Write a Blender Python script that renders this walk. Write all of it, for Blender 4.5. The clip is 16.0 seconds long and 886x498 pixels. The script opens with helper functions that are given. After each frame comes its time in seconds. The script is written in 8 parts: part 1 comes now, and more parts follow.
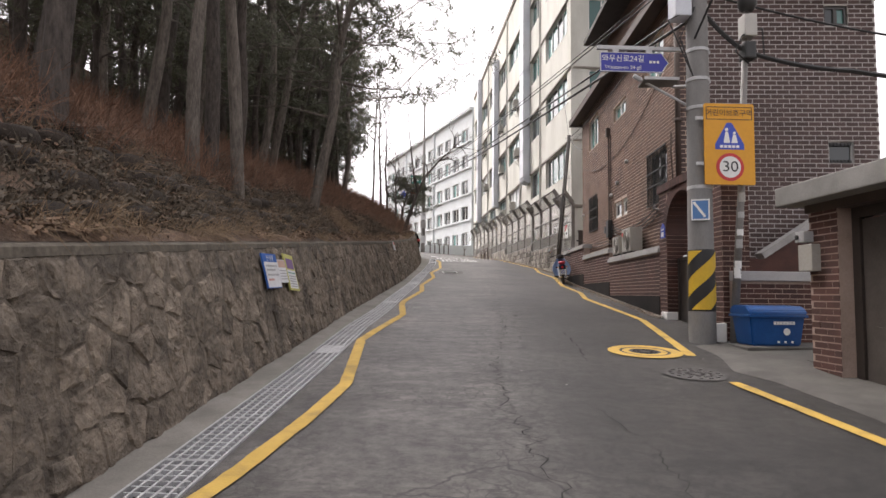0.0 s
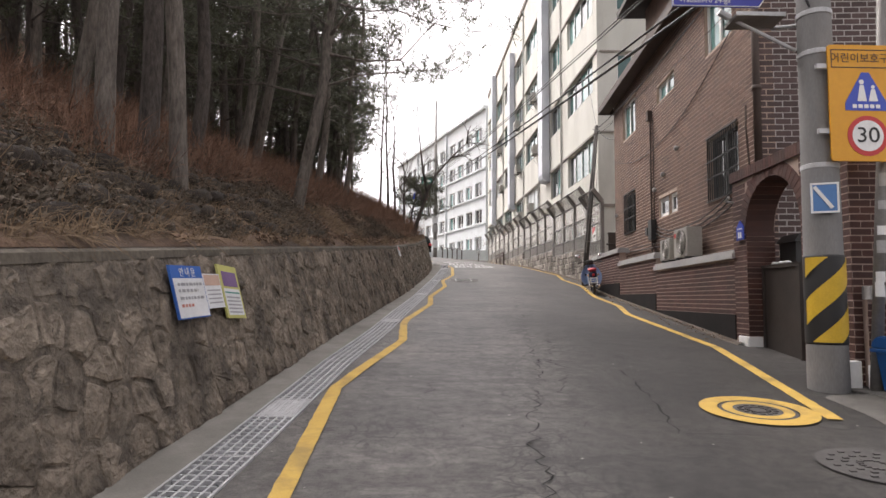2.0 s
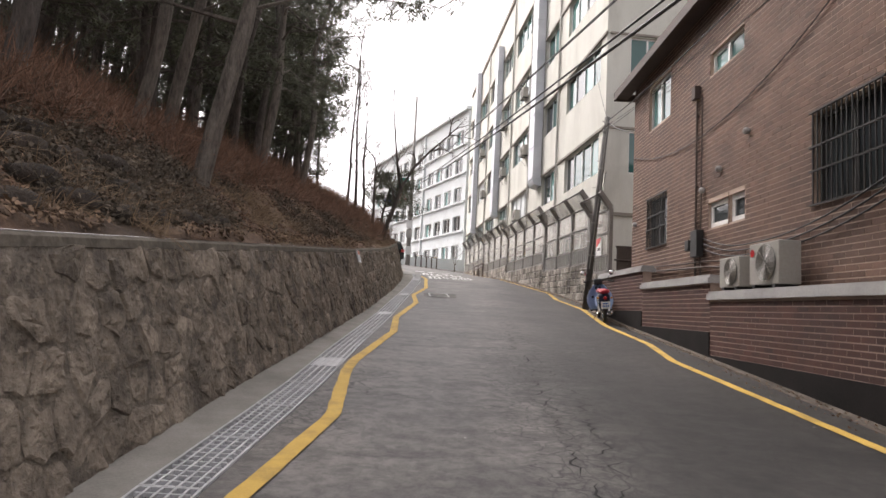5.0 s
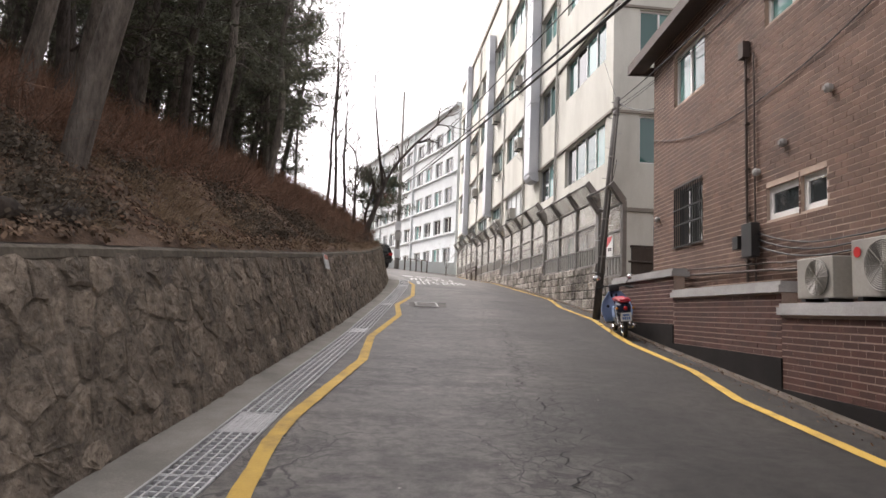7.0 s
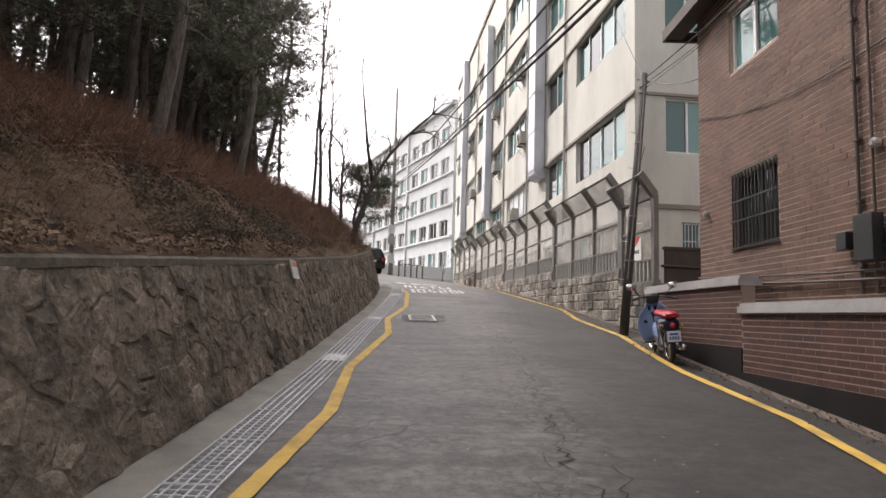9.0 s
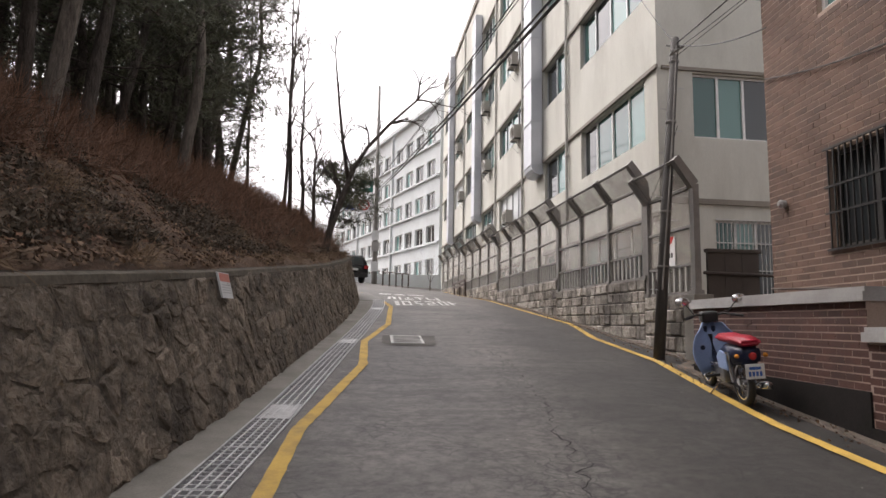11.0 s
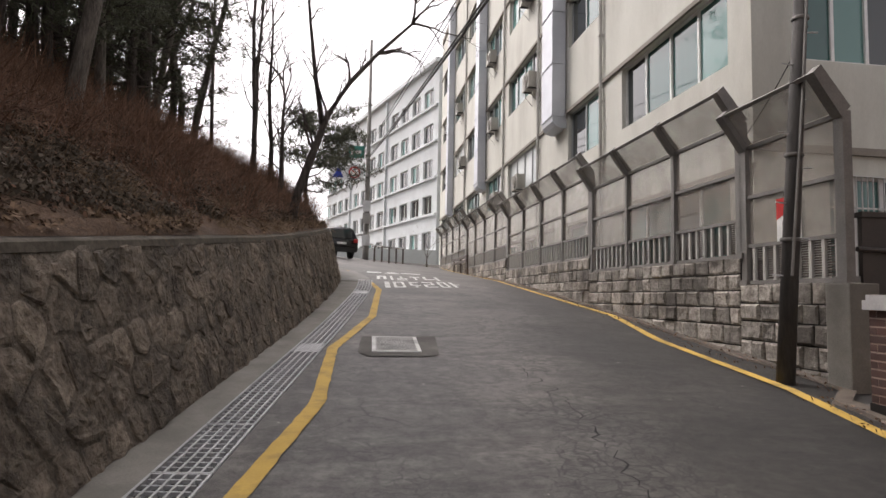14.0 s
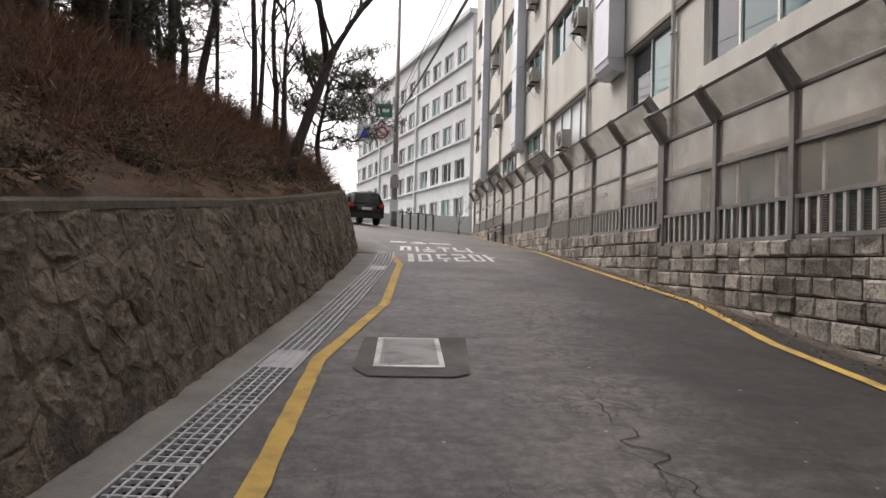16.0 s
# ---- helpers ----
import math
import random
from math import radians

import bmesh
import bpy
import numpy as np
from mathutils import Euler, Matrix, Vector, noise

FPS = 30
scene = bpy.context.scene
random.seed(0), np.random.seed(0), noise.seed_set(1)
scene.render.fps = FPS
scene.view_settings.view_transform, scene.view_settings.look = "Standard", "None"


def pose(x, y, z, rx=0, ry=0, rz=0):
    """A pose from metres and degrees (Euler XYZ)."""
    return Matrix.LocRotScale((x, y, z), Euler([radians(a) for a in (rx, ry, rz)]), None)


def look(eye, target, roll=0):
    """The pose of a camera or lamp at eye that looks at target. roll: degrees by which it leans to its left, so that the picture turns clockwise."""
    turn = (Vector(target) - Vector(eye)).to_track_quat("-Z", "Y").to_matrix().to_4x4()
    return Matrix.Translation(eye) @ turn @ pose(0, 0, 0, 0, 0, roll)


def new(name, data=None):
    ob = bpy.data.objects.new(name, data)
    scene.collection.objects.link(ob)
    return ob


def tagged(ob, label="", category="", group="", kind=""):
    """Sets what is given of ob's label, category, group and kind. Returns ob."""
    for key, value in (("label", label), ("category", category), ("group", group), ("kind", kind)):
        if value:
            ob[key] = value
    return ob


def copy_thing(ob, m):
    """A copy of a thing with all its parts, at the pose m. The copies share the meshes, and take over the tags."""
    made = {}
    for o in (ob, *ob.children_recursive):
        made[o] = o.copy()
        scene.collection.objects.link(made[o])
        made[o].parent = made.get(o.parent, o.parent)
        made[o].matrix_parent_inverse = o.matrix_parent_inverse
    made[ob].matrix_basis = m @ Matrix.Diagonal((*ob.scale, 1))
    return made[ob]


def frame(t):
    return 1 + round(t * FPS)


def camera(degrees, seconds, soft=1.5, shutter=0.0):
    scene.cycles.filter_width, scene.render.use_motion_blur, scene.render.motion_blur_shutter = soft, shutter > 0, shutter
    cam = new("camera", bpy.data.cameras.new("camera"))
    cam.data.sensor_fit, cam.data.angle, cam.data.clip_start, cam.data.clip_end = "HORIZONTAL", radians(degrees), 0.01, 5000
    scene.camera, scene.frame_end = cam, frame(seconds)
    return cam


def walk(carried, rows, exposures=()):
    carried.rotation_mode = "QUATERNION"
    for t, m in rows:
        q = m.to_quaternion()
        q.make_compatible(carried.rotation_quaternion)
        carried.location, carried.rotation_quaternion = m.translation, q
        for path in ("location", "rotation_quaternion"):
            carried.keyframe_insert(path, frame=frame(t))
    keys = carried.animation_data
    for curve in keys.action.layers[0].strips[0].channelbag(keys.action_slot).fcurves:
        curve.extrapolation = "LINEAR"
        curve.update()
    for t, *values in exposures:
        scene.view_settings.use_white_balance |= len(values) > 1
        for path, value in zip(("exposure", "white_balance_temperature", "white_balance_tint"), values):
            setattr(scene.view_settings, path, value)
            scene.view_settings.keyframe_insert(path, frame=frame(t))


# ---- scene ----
cam = camera(71.0, 16.0)
METRES, EYE, TILT, LEAN, TURN = 21.4, 1.5, 0.0, 0.0, -2.7
ROWS = [
    (0.0, 0.0, 0.0, 0.0, -0.04, 4.17, -0.62),
    (0.5, -0.0007, 0.0309, 0.0034, -1.31, 4.74, -0.77),
    (1.0, 0.0003, 0.0635, 0.0066, 0.74, 6.02, -0.87),
    (1.5, -0.0004, 0.0968, 0.0088, -0.0, 4.52, -0.7),
    (2.0, 0.0017, 0.1312, 0.011, 1.22, 4.57, -0.44),
    (2.5, 0.0014, 0.1642, 0.014, 0.66, 6.64, -0.57),
    (3.0, 0.0026, 0.1972, 0.0157, 0.86, 7.12, -0.18),
    (3.5, 0.0022, 0.2299, 0.0183, 0.09, 6.62, -0.54),
    (4.0, 0.0016, 0.2612, 0.0204, -1.2, 7.35, -1.36),
    (4.5, 0.0006, 0.2942, 0.023, 1.82, 5.8, -2.07),
    (5.0, -0.0008, 0.3262, 0.0261, -1.39, 5.41, -2.97),
    (7.5, 0.0092, 0.4759, 0.0406, -2.31, 5.73, -1.86),
    (8.0, 0.0086, 0.505, 0.0434, -3.11, 5.99, -1.84),
    (8.5, 0.0079, 0.5343, 0.0451, -3.14, 6.65, -1.8),
    (9.0, 0.009, 0.5654, 0.0484, -2.39, 6.11, -1.72),
    (9.5, 0.0096, 0.5967, 0.0525, -4.45, 5.32, -1.02),
    (12.0, 0.0128, 0.7569, 0.0659, -2.97, 7.56, -0.76),
    (12.5, 0.013, 0.788, 0.0687, -3.05, 7.36, -0.29),
    (13.0, 0.0142, 0.8177, 0.0706, -2.5, 7.44, -0.11),
    (13.5, 0.0161, 0.8464, 0.0725, -2.45, 5.64, -0.95),
    (14.0, 0.0167, 0.8754, 0.0756, -3.96, 4.45, -1.14),
    (14.5, 0.0185, 0.9051, 0.0782, -1.67, 4.97, -0.39),
    (15.0, 0.0202, 0.9357, 0.0807, -1.45, 4.07, -0.88),
    (15.5, 0.0236, 0.9651, 0.0835, 0.04, 2.18, -2.01),
    (16.0, 0.0243, 0.995, 0.0863, -0.94, 1.22, -1.57),
]
walk(cam, [(t, pose(0, 0, EYE, TILT, LEAN, TURN) @ pose(METRES * x, METRES * y, METRES * z, 90 + pitch, roll, yaw)) for t, x, y, z, yaw, pitch, roll in ROWS],
     [(0.0, 1.5, 6740, 17), (3.5, 1.6, 6740, 17), (9.0, 1.5, 6740, 17), (12.0, 1.14, 6740, 17), (14.0, 1.12, 6740, 17), (16.0, 1.0, 6740, 17)])

# ---- world and sun: a bright overcast winter sky ----
world = bpy.data.worlds.new("overcast_sky")
scene.world = world
world.use_nodes = True
wt = world.node_tree
bg = wt.nodes["Background"]
sky = wt.nodes.new("ShaderNodeTexSky")
sky.sky_type = "NISHITA"
sky.sun_disc = False
sky.sun_elevation, sky.sun_rotation = radians(53), radians(315)
sky.air_density, sky.dust_density, sky.ozone_density = 1.0, 5.0, 1.0
pale = wt.nodes.new("ShaderNodeHueSaturation")
pale.inputs["Saturation"].default_value = 0.12
wt.links.new(sky.outputs[0], pale.inputs["Color"])
wt.links.new(pale.outputs[0], bg.inputs["Color"])
bg.inputs["Strength"].default_value = 0.15
sun = new("sun", bpy.data.lights.new("sun", "SUN"))
sun.data.energy, sun.data.angle, sun.data.color = 0.5, radians(30), (1.0, 0.97, 0.93)
sun.matrix_world = look((-32, 32, 60), (0, 0, 0))


# ---- materials ----
def mat(name, c1, c2, scale=3.0, fine=40.0, rough=0.85, bump=0.25, metal=0.0, rand=0.0, stain=None, stain_scale=0.7,
        stain_amount=0.5, island=0.0, dist=0.01, stretch=(1, 1, 1), spec=0.5):
    """A weathered surface: two colours mixed by coarse and fine noise, an optional stain, and a fine bump."""
    m = bpy.data.materials.new(name)
    m.use_nodes = True
    nt = m.node_tree
    bsdf = nt.nodes["Principled BSDF"]
    geo = nt.nodes.new("ShaderNodeNewGeometry")
    mp = nt.nodes.new("ShaderNodeMapping")
    mp.inputs["Scale"].default_value = stretch
    nt.links.new(geo.outputs["Position"], mp.inputs["Vector"])

    def noisy(s, detail):
        n = nt.nodes.new("ShaderNodeTexNoise")
        n.inputs["Scale"].default_value, n.inputs["Detail"].default_value = s, detail
        n.inputs["Roughness"].default_value = 0.65
        nt.links.new(mp.outputs[0], n.inputs["Vector"])
        return n
    a, b = noisy(scale, 6), noisy(fine, 4)
    add = nt.nodes.new("ShaderNodeMath")
    add.operation = "MULTIPLY_ADD"
    add.inputs[1].default_value = 0.6
    mul = nt.nodes.new("ShaderNodeMath")
    mul.operation = "MULTIPLY"
    mul.inputs[1].default_value = 0.4
    nt.links.new(b.outputs["Fac"], mul.inputs[0])
    nt.links.new(a.outputs["Fac"], add.inputs[0])
    nt.links.new(mul.outputs[0], add.inputs[2])
    ramp = nt.nodes.new("ShaderNodeValToRGB")
    ramp.color_ramp.elements[0].position, ramp.color_ramp.elements[1].position = 0.36, 0.64
    ramp.color_ramp.elements[0].color = (*c1, 1)
    ramp.color_ramp.elements[1].color = (*c2, 1)
    nt.links.new(add.outputs[0], ramp.inputs[0])
    out = ramp.outputs[0]
    if stain:
        s = noisy(stain_scale, 5)
        sr = nt.nodes.new("ShaderNodeValToRGB")
        sr.color_ramp.elements[0].position, sr.color_ramp.elements[1].position = 0.48, 0.66
        sr.color_ramp.elements[1].color = (stain_amount, stain_amount, stain_amount, 1)
        nt.links.new(s.outputs["Fac"], sr.inputs[0])
        mx = nt.nodes.new("ShaderNodeMix")
        mx.data_type = "RGBA"
        mx.inputs["B"].default_value = (*stain, 1)
        nt.links.new(sr.outputs[0], mx.inputs["Factor"])
        nt.links.new(out, mx.inputs["A"])
        out = mx.outputs["Result"]
    if rand or island:
        hs = nt.nodes.new("ShaderNodeHueSaturation")
        info = nt.nodes.new("ShaderNodeObjectInfo") if rand else geo
        mr = nt.nodes.new("ShaderNodeMapRange")
        v = rand or island
        mr.inputs["To Min"].default_value, mr.inputs["To Max"].default_value = 1 - v, 1 + v
        nt.links.new(info.outputs["Random" if rand else "Random Per Island"], mr.inputs["Value"])
        nt.links.new(mr.outputs[0], hs.inputs["Value"])
        nt.links.new(out, hs.inputs["Color"])
        out = hs.outputs[0]
    nt.links.new(out, bsdf.inputs["Base Color"])
    bsdf.inputs["Roughness"].default_value = rough
    bsdf.inputs["Metallic"].default_value = metal
    bsdf.inputs["Specular IOR Level"].default_value = spec
    if bump:
        bp = nt.nodes.new("ShaderNodeBump")
        bp.inputs["Strength"].default_value, bp.inputs["Distance"].default_value = bump, dist
        nt.links.new(b.outputs["Fac"], bp.inputs["Height"])
        nt.links.new(bp.outputs[0], bsdf.inputs["Normal"])
    return m


def asphalt_material():
    """Old asphalt: aggregate, long worn streaks, paler wheel paths and thin wandering cracks."""
    m = mat("asphalt", (0.037, 0.0345, 0.0325), (0.093, 0.0865, 0.08), 0.9, 95.0, 0.6, 0.5, stain=(0.138, 0.126, 0.112), stain_scale=0.42,
            stain_amount=0.5, dist=0.008)
    nt = m.node_tree
    bsdf = nt.nodes["Principled BSDF"]
    old = bsdf.inputs["Base Color"].links[0].from_socket
    geo = nt.nodes.new("ShaderNodeNewGeometry")
    warp = nt.nodes.new("ShaderNodeTexNoise")
    warp.inputs["Scale"].default_value, warp.inputs["Detail"].default_value = 3.0, 5
    nt.links.new(geo.outputs["Position"], warp.inputs["Vector"])
    shift = nt.nodes.new("ShaderNodeVectorMath")
    shift.operation = "MULTIPLY_ADD"
    shift.inputs[1].default_value = (0.5, 0.5, 0.0)
    nt.links.new(warp.outputs["Color"], shift.inputs[0])
    nt.links.new(geo.outputs["Position"], shift.inputs[2])
    vor = nt.nodes.new("ShaderNodeTexVoronoi")
    vor.feature = "DISTANCE_TO_EDGE"
    vor.inputs["Scale"].default_value = 0.75
    nt.links.new(shift.outputs[0], vor.inputs["Vector"])
    thin = nt.nodes.new("ShaderNodeMapRange")
    thin.inputs["From Min"].default_value, thin.inputs["From Max"].default_value = 0.002, 0.011
    thin.inputs["To Min"].default_value, thin.inputs["To Max"].default_value = 1.0, 0.0
    nt.links.new(vor.outputs["Distance"], thin.inputs["Value"])
    where = nt.nodes.new("ShaderNodeTexNoise")
    where.inputs["Scale"].default_value = 0.35
    nt.links.new(geo.outputs["Position"], where.inputs["Vector"])
    mask = nt.nodes.new("ShaderNodeMapRange")
    mask.inputs["From Min"].default_value, mask.inputs["From Max"].default_value = 0.48, 0.58
    nt.links.new(where.outputs["Fac"], mask.inputs["Value"])
    both = nt.nodes.new("ShaderNodeMath")
    both.operation = "MULTIPLY"
    nt.links.new(thin.outputs[0], both.inputs[0])
    nt.links.new(mask.outputs[0], both.inputs[1])
    # crazed patches where the surface has broken up
    vor2 = nt.nodes.new("ShaderNodeTexVoronoi")
    vor2.feature = "DISTANCE_TO_EDGE"
    vor2.inputs["Scale"].default_value = 6.5
    nt.links.new(shift.outputs[0], vor2.inputs["Vector"])
    thin2 = nt.nodes.new("ShaderNodeMapRange")
    thin2.inputs["From Min"].default_value, thin2.inputs["From Max"].default_value = 0.012, 0.075
    thin2.inputs["To Min"].default_value, thin2.inputs["To Max"].default_value = 0.8, 0.0
    nt.links.new(vor2.outputs["Distance"], thin2.inputs["Value"])
    spot = nt.nodes.new("ShaderNodeTexNoise")
    spot.inputs["Scale"].default_value, spot.inputs["Detail"].default_value = 0.8, 4
    nt.links.new(geo.outputs["Position"], spot.inputs["Vector"])
    gate = nt.nodes.new("ShaderNodeMapRange")
    gate.inputs["From Min"].default_value, gate.inputs["From Max"].default_value = 0.53, 0.63
    nt.links.new(spot.outputs["Fac"], gate.inputs["Value"])
    # the seam between the two paved strips, which wanders across the way as the road climbs
    xyz = nt.nodes.new("ShaderNodeSeparateXYZ")
    nt.links.new(shift.outputs[0], xyz.inputs[0])
    across = nt.nodes.new("ShaderNodeMath")
    across.operation = "MULTIPLY_ADD"
    across.inputs[1].default_value = -0.122
    nt.links.new(xyz.outputs["Y"], across.inputs[0])
    nt.links.new(xyz.outputs["X"], across.inputs[2])
    strip = nt.nodes.new("ShaderNodeMapRange")
    strip.interpolation_type = "SMOOTHSTEP"
    strip.inputs["From Min"].default_value, strip.inputs["From Max"].default_value = 0.1, 1.3
    strip.inputs["To Min"].default_value, strip.inputs["To Max"].default_value = 1.24, 0.47
    nt.links.new(across.outputs[0], strip.inputs["Value"])
    gap = nt.nodes.new("ShaderNodeMath")
    gap.operation = "SUBTRACT"
    gap.inputs[1].default_value = 0.4
    nt.links.new(across.outputs[0], gap.inputs[0])
    near = nt.nodes.new("ShaderNodeMath")
    near.operation = "ABSOLUTE"
    nt.links.new(gap.outputs[0], near.inputs[0])
    seam = nt.nodes.new("ShaderNodeMapRange")
    seam.inputs["From Min"].default_value, seam.inputs["From Max"].default_value = 0.15, 0.65
    seam.inputs["To Min"].default_value, seam.inputs["To Max"].default_value = 0.15, 0.0
    nt.links.new(near.outputs[0], seam.inputs["Value"])
    lift = nt.nodes.new("ShaderNodeMath")
    lift.operation = "ADD"
    nt.links.new(spot.outputs["Fac"], lift.inputs[0])
    nt.links.new(seam.outputs[0], lift.inputs[1])
    nt.links.new(lift.outputs[0], gate.inputs["Value"])
    crazed = nt.nodes.new("ShaderNodeMath")
    crazed.operation = "MULTIPLY"
    nt.links.new(thin2.outputs[0], crazed.inputs[0])
    nt.links.new(gate.outputs[0], crazed.inputs[1])
    lines = nt.nodes.new("ShaderNodeMath")
    lines.operation = "MAXIMUM"
    nt.links.new(both.outputs[0], lines.inputs[0])
    nt.links.new(crazed.outputs[0], lines.inputs[1])
    both = lines
    # broad streaks across the way, left by the paver
    mp = nt.nodes.new("ShaderNodeMapping")
    mp.inputs["Scale"].default_value = (0.45, 1.7, 1)
    nt.links.new(geo.outputs["Position"], mp.inputs["Vector"])
    st = nt.nodes.new("ShaderNodeTexNoise")
    st.inputs["Scale"].default_value, st.inputs["Detail"].default_value = 1.0, 6
    nt.links.new(mp.outputs[0], st.inputs["Vector"])
    sm = nt.nodes.new("ShaderNodeMapRange")
    sm.inputs["From Min"].default_value, sm.inputs["From Max"].default_value = 0.3, 0.7
    sm.inputs["To Min"].default_value, sm.inputs["To Max"].default_value = 0.8, 1.16
    nt.links.new(st.outputs["Fac"], sm.inputs["Value"])
    mo_ = nt.nodes.new("ShaderNodeTexNoise")
    mo_.inputs["Scale"].default_value, mo_.inputs["Detail"].default_value, mo_.inputs["Roughness"].default_value = 7.0, 10, 0.85
    nt.links.new(geo.outputs["Position"], mo_.inputs["Vector"])
    mo2 = nt.nodes.new("ShaderNodeMapRange")
    mo2.inputs["From Min"].default_value, mo2.inputs["From Max"].default_value = 0.41, 0.59
    mo2.inputs["To Min"].default_value, mo2.inputs["To Max"].default_value = 0.55, 1.42
    nt.links.new(mo_.outputs["Fac"], mo2.inputs["Value"])
    mm_ = nt.nodes.new("ShaderNodeMath")
    mm_.operation = "MULTIPLY"
    nt.links.new(sm.outputs[0], mm_.inputs[0])
    nt.links.new(mo2.outputs[0], mm_.inputs[1])
    big = nt.nodes.new("ShaderNodeTexNoise")
    big.inputs["Scale"].default_value, big.inputs["Detail"].default_value, big.inputs["Roughness"].default_value = 1.0, 9, 0.72
    nt.links.new(mp.outputs[0], big.inputs["Vector"])
    big2 = nt.nodes.new("ShaderNodeMapRange")
    big2.inputs["From Min"].default_value, big2.inputs["From Max"].default_value = 0.52, 0.6
    big2.inputs["To Min"].default_value, big2.inputs["To Max"].default_value = 1.06, 0.6
    nt.links.new(big.outputs["Fac"], big2.inputs["Value"])
    for extra in (strip, big2):
        mm2 = nt.nodes.new("ShaderNodeMath")
        mm2.operation = "MULTIPLY"
        nt.links.new(mm_.outputs[0], mm2.inputs[0])
        nt.links.new(extra.outputs[0], mm2.inputs[1])
        mm_ = mm2
    hs = nt.nodes.new("ShaderNodeHueSaturation")
    nt.links.new(mm_.outputs[0], hs.inputs["Value"])
    nt.links.new(old, hs.inputs["Color"])
    mx = nt.nodes.new("ShaderNodeMix")
    mx.data_type = "RGBA"
    mx.inputs["B"].default_value = (0.018, 0.017, 0.016, 1)
    nt.links.new(both.outputs[0], mx.inputs["Factor"])
    nt.links.new(hs.outputs[0], mx.inputs["A"])
    # pale grit and crumbs of mortar lying about
    grit = nt.nodes.new("ShaderNodeTexVoronoi")
    grit.inputs["Scale"].default_value = 5.5
    nt.links.new(geo.outputs["Position"], grit.inputs["Vector"])
    few = nt.nodes.new("ShaderNodeSeparateColor")
    nt.links.new(grit.outputs["Color"], few.inputs[0])
    size = nt.nodes.new("ShaderNodeMapRange")
    size.inputs["From Min"].default_value, size.inputs["From Max"].default_value = 0.72, 1.0
    size.inputs["To Min"].default_value, size.inputs["To Max"].default_value = 0.0, 0.085
    nt.links.new(few.outputs[0], size.inputs["Value"])
    inside = nt.nodes.new("ShaderNodeMath")
    inside.operation = "LESS_THAN"
    nt.links.new(grit.outputs["Distance"], inside.inputs[0])
    nt.links.new(size.outputs[0], inside.inputs[1])
    gx = nt.nodes.new("ShaderNodeMix")
    gx.data_type = "RGBA"
    gx.inputs["B"].default_value = (0.3, 0.28, 0.26, 1)
    nt.links.new(inside.outputs[0], gx.inputs["Factor"])
    nt.links.new(mx.outputs["Result"], gx.inputs["A"])
    nt.links.new(gx.outputs["Result"], bsdf.inputs["Base Color"])
    return m


def plain(name, c, rough=0.5, metal=0.0, spec=0.5):
    return mat(name, tuple(v * 0.86 for v in c), tuple(min(1, v * 1.1) for v in c), 4.0, 60.0, rough, 0.06, metal, spec=spec)


def glass(name, tint, rough=0.03):
    """Window glass seen from outside: a dark room behind a bright reflecting sheet."""
    m = bpy.data.materials.new(name)
    m.use_nodes = True
    b = m.node_tree.nodes["Principled BSDF"]
    b.inputs["Base Color"].default_value = (*tint, 1)
    b.inputs["Roughness"].default_value = rough
    b.inputs["IOR"].default_value = 1.52
    b.inputs["Specular IOR Level"].default_value = 0.55
    return m


M_ASPHALT = asphalt_material()
M_GROUND = mat("dry_soil", (0.06, 0.045, 0.033), (0.12, 0.09, 0.065), 1.0, 20)
M_CONC = mat("grey_concrete", (0.16, 0.155, 0.145), (0.25, 0.243, 0.23), 1.5, 60, 0.9, 0.3, stain=(0.1, 0.095, 0.085), stain_scale=1.1)
M_CONC_D = mat("stained_concrete", (0.18, 0.168, 0.148), (0.285, 0.268, 0.24), 2.5, 60, 0.9, 0.35, stain=(0.13, 0.124, 0.105), stain_scale=0.9)
M_POLE = mat("pole_concrete", (0.17, 0.166, 0.16), (0.25, 0.246, 0.24), 2.0, 80, 0.85, 0.2, stain=(0.11, 0.107, 0.104), stretch=(1, 1, 0.25), stain_scale=2.0)
M_YELLOW = mat("worn_yellow_paint", (0.47, 0.3, 0.058), (0.61, 0.4, 0.085), 2.5, 70, 0.75, 0.3, stain=(0.19, 0.135, 0.055), stain_scale=2.2, stain_amount=0.6)
M_WHITE_L = mat("worn_white_paint", (0.5, 0.5, 0.48), (0.68, 0.68, 0.66), 3, 60, 0.75, 0.3, stain=(0.2, 0.2, 0.19), stain_scale=2.5, stain_amount=0.7)
M_STONE = mat("rubble_stone", (0.1, 0.08, 0.061), (0.32, 0.265, 0.207), 5.0, 17, 0.92, 0.8, rand=0.3, stain=(0.07, 0.059, 0.048), stain_scale=2.2, stain_amount=0.75, dist=0.06)
M_STONE_I = mat("rubble_stone_far", (0.1, 0.08, 0.061), (0.32, 0.265, 0.207), 5.0, 17, 0.92, 0.8, island=0.3, stain=(0.07, 0.059, 0.048), stain_scale=2.2, stain_amount=0.75, dist=0.06)
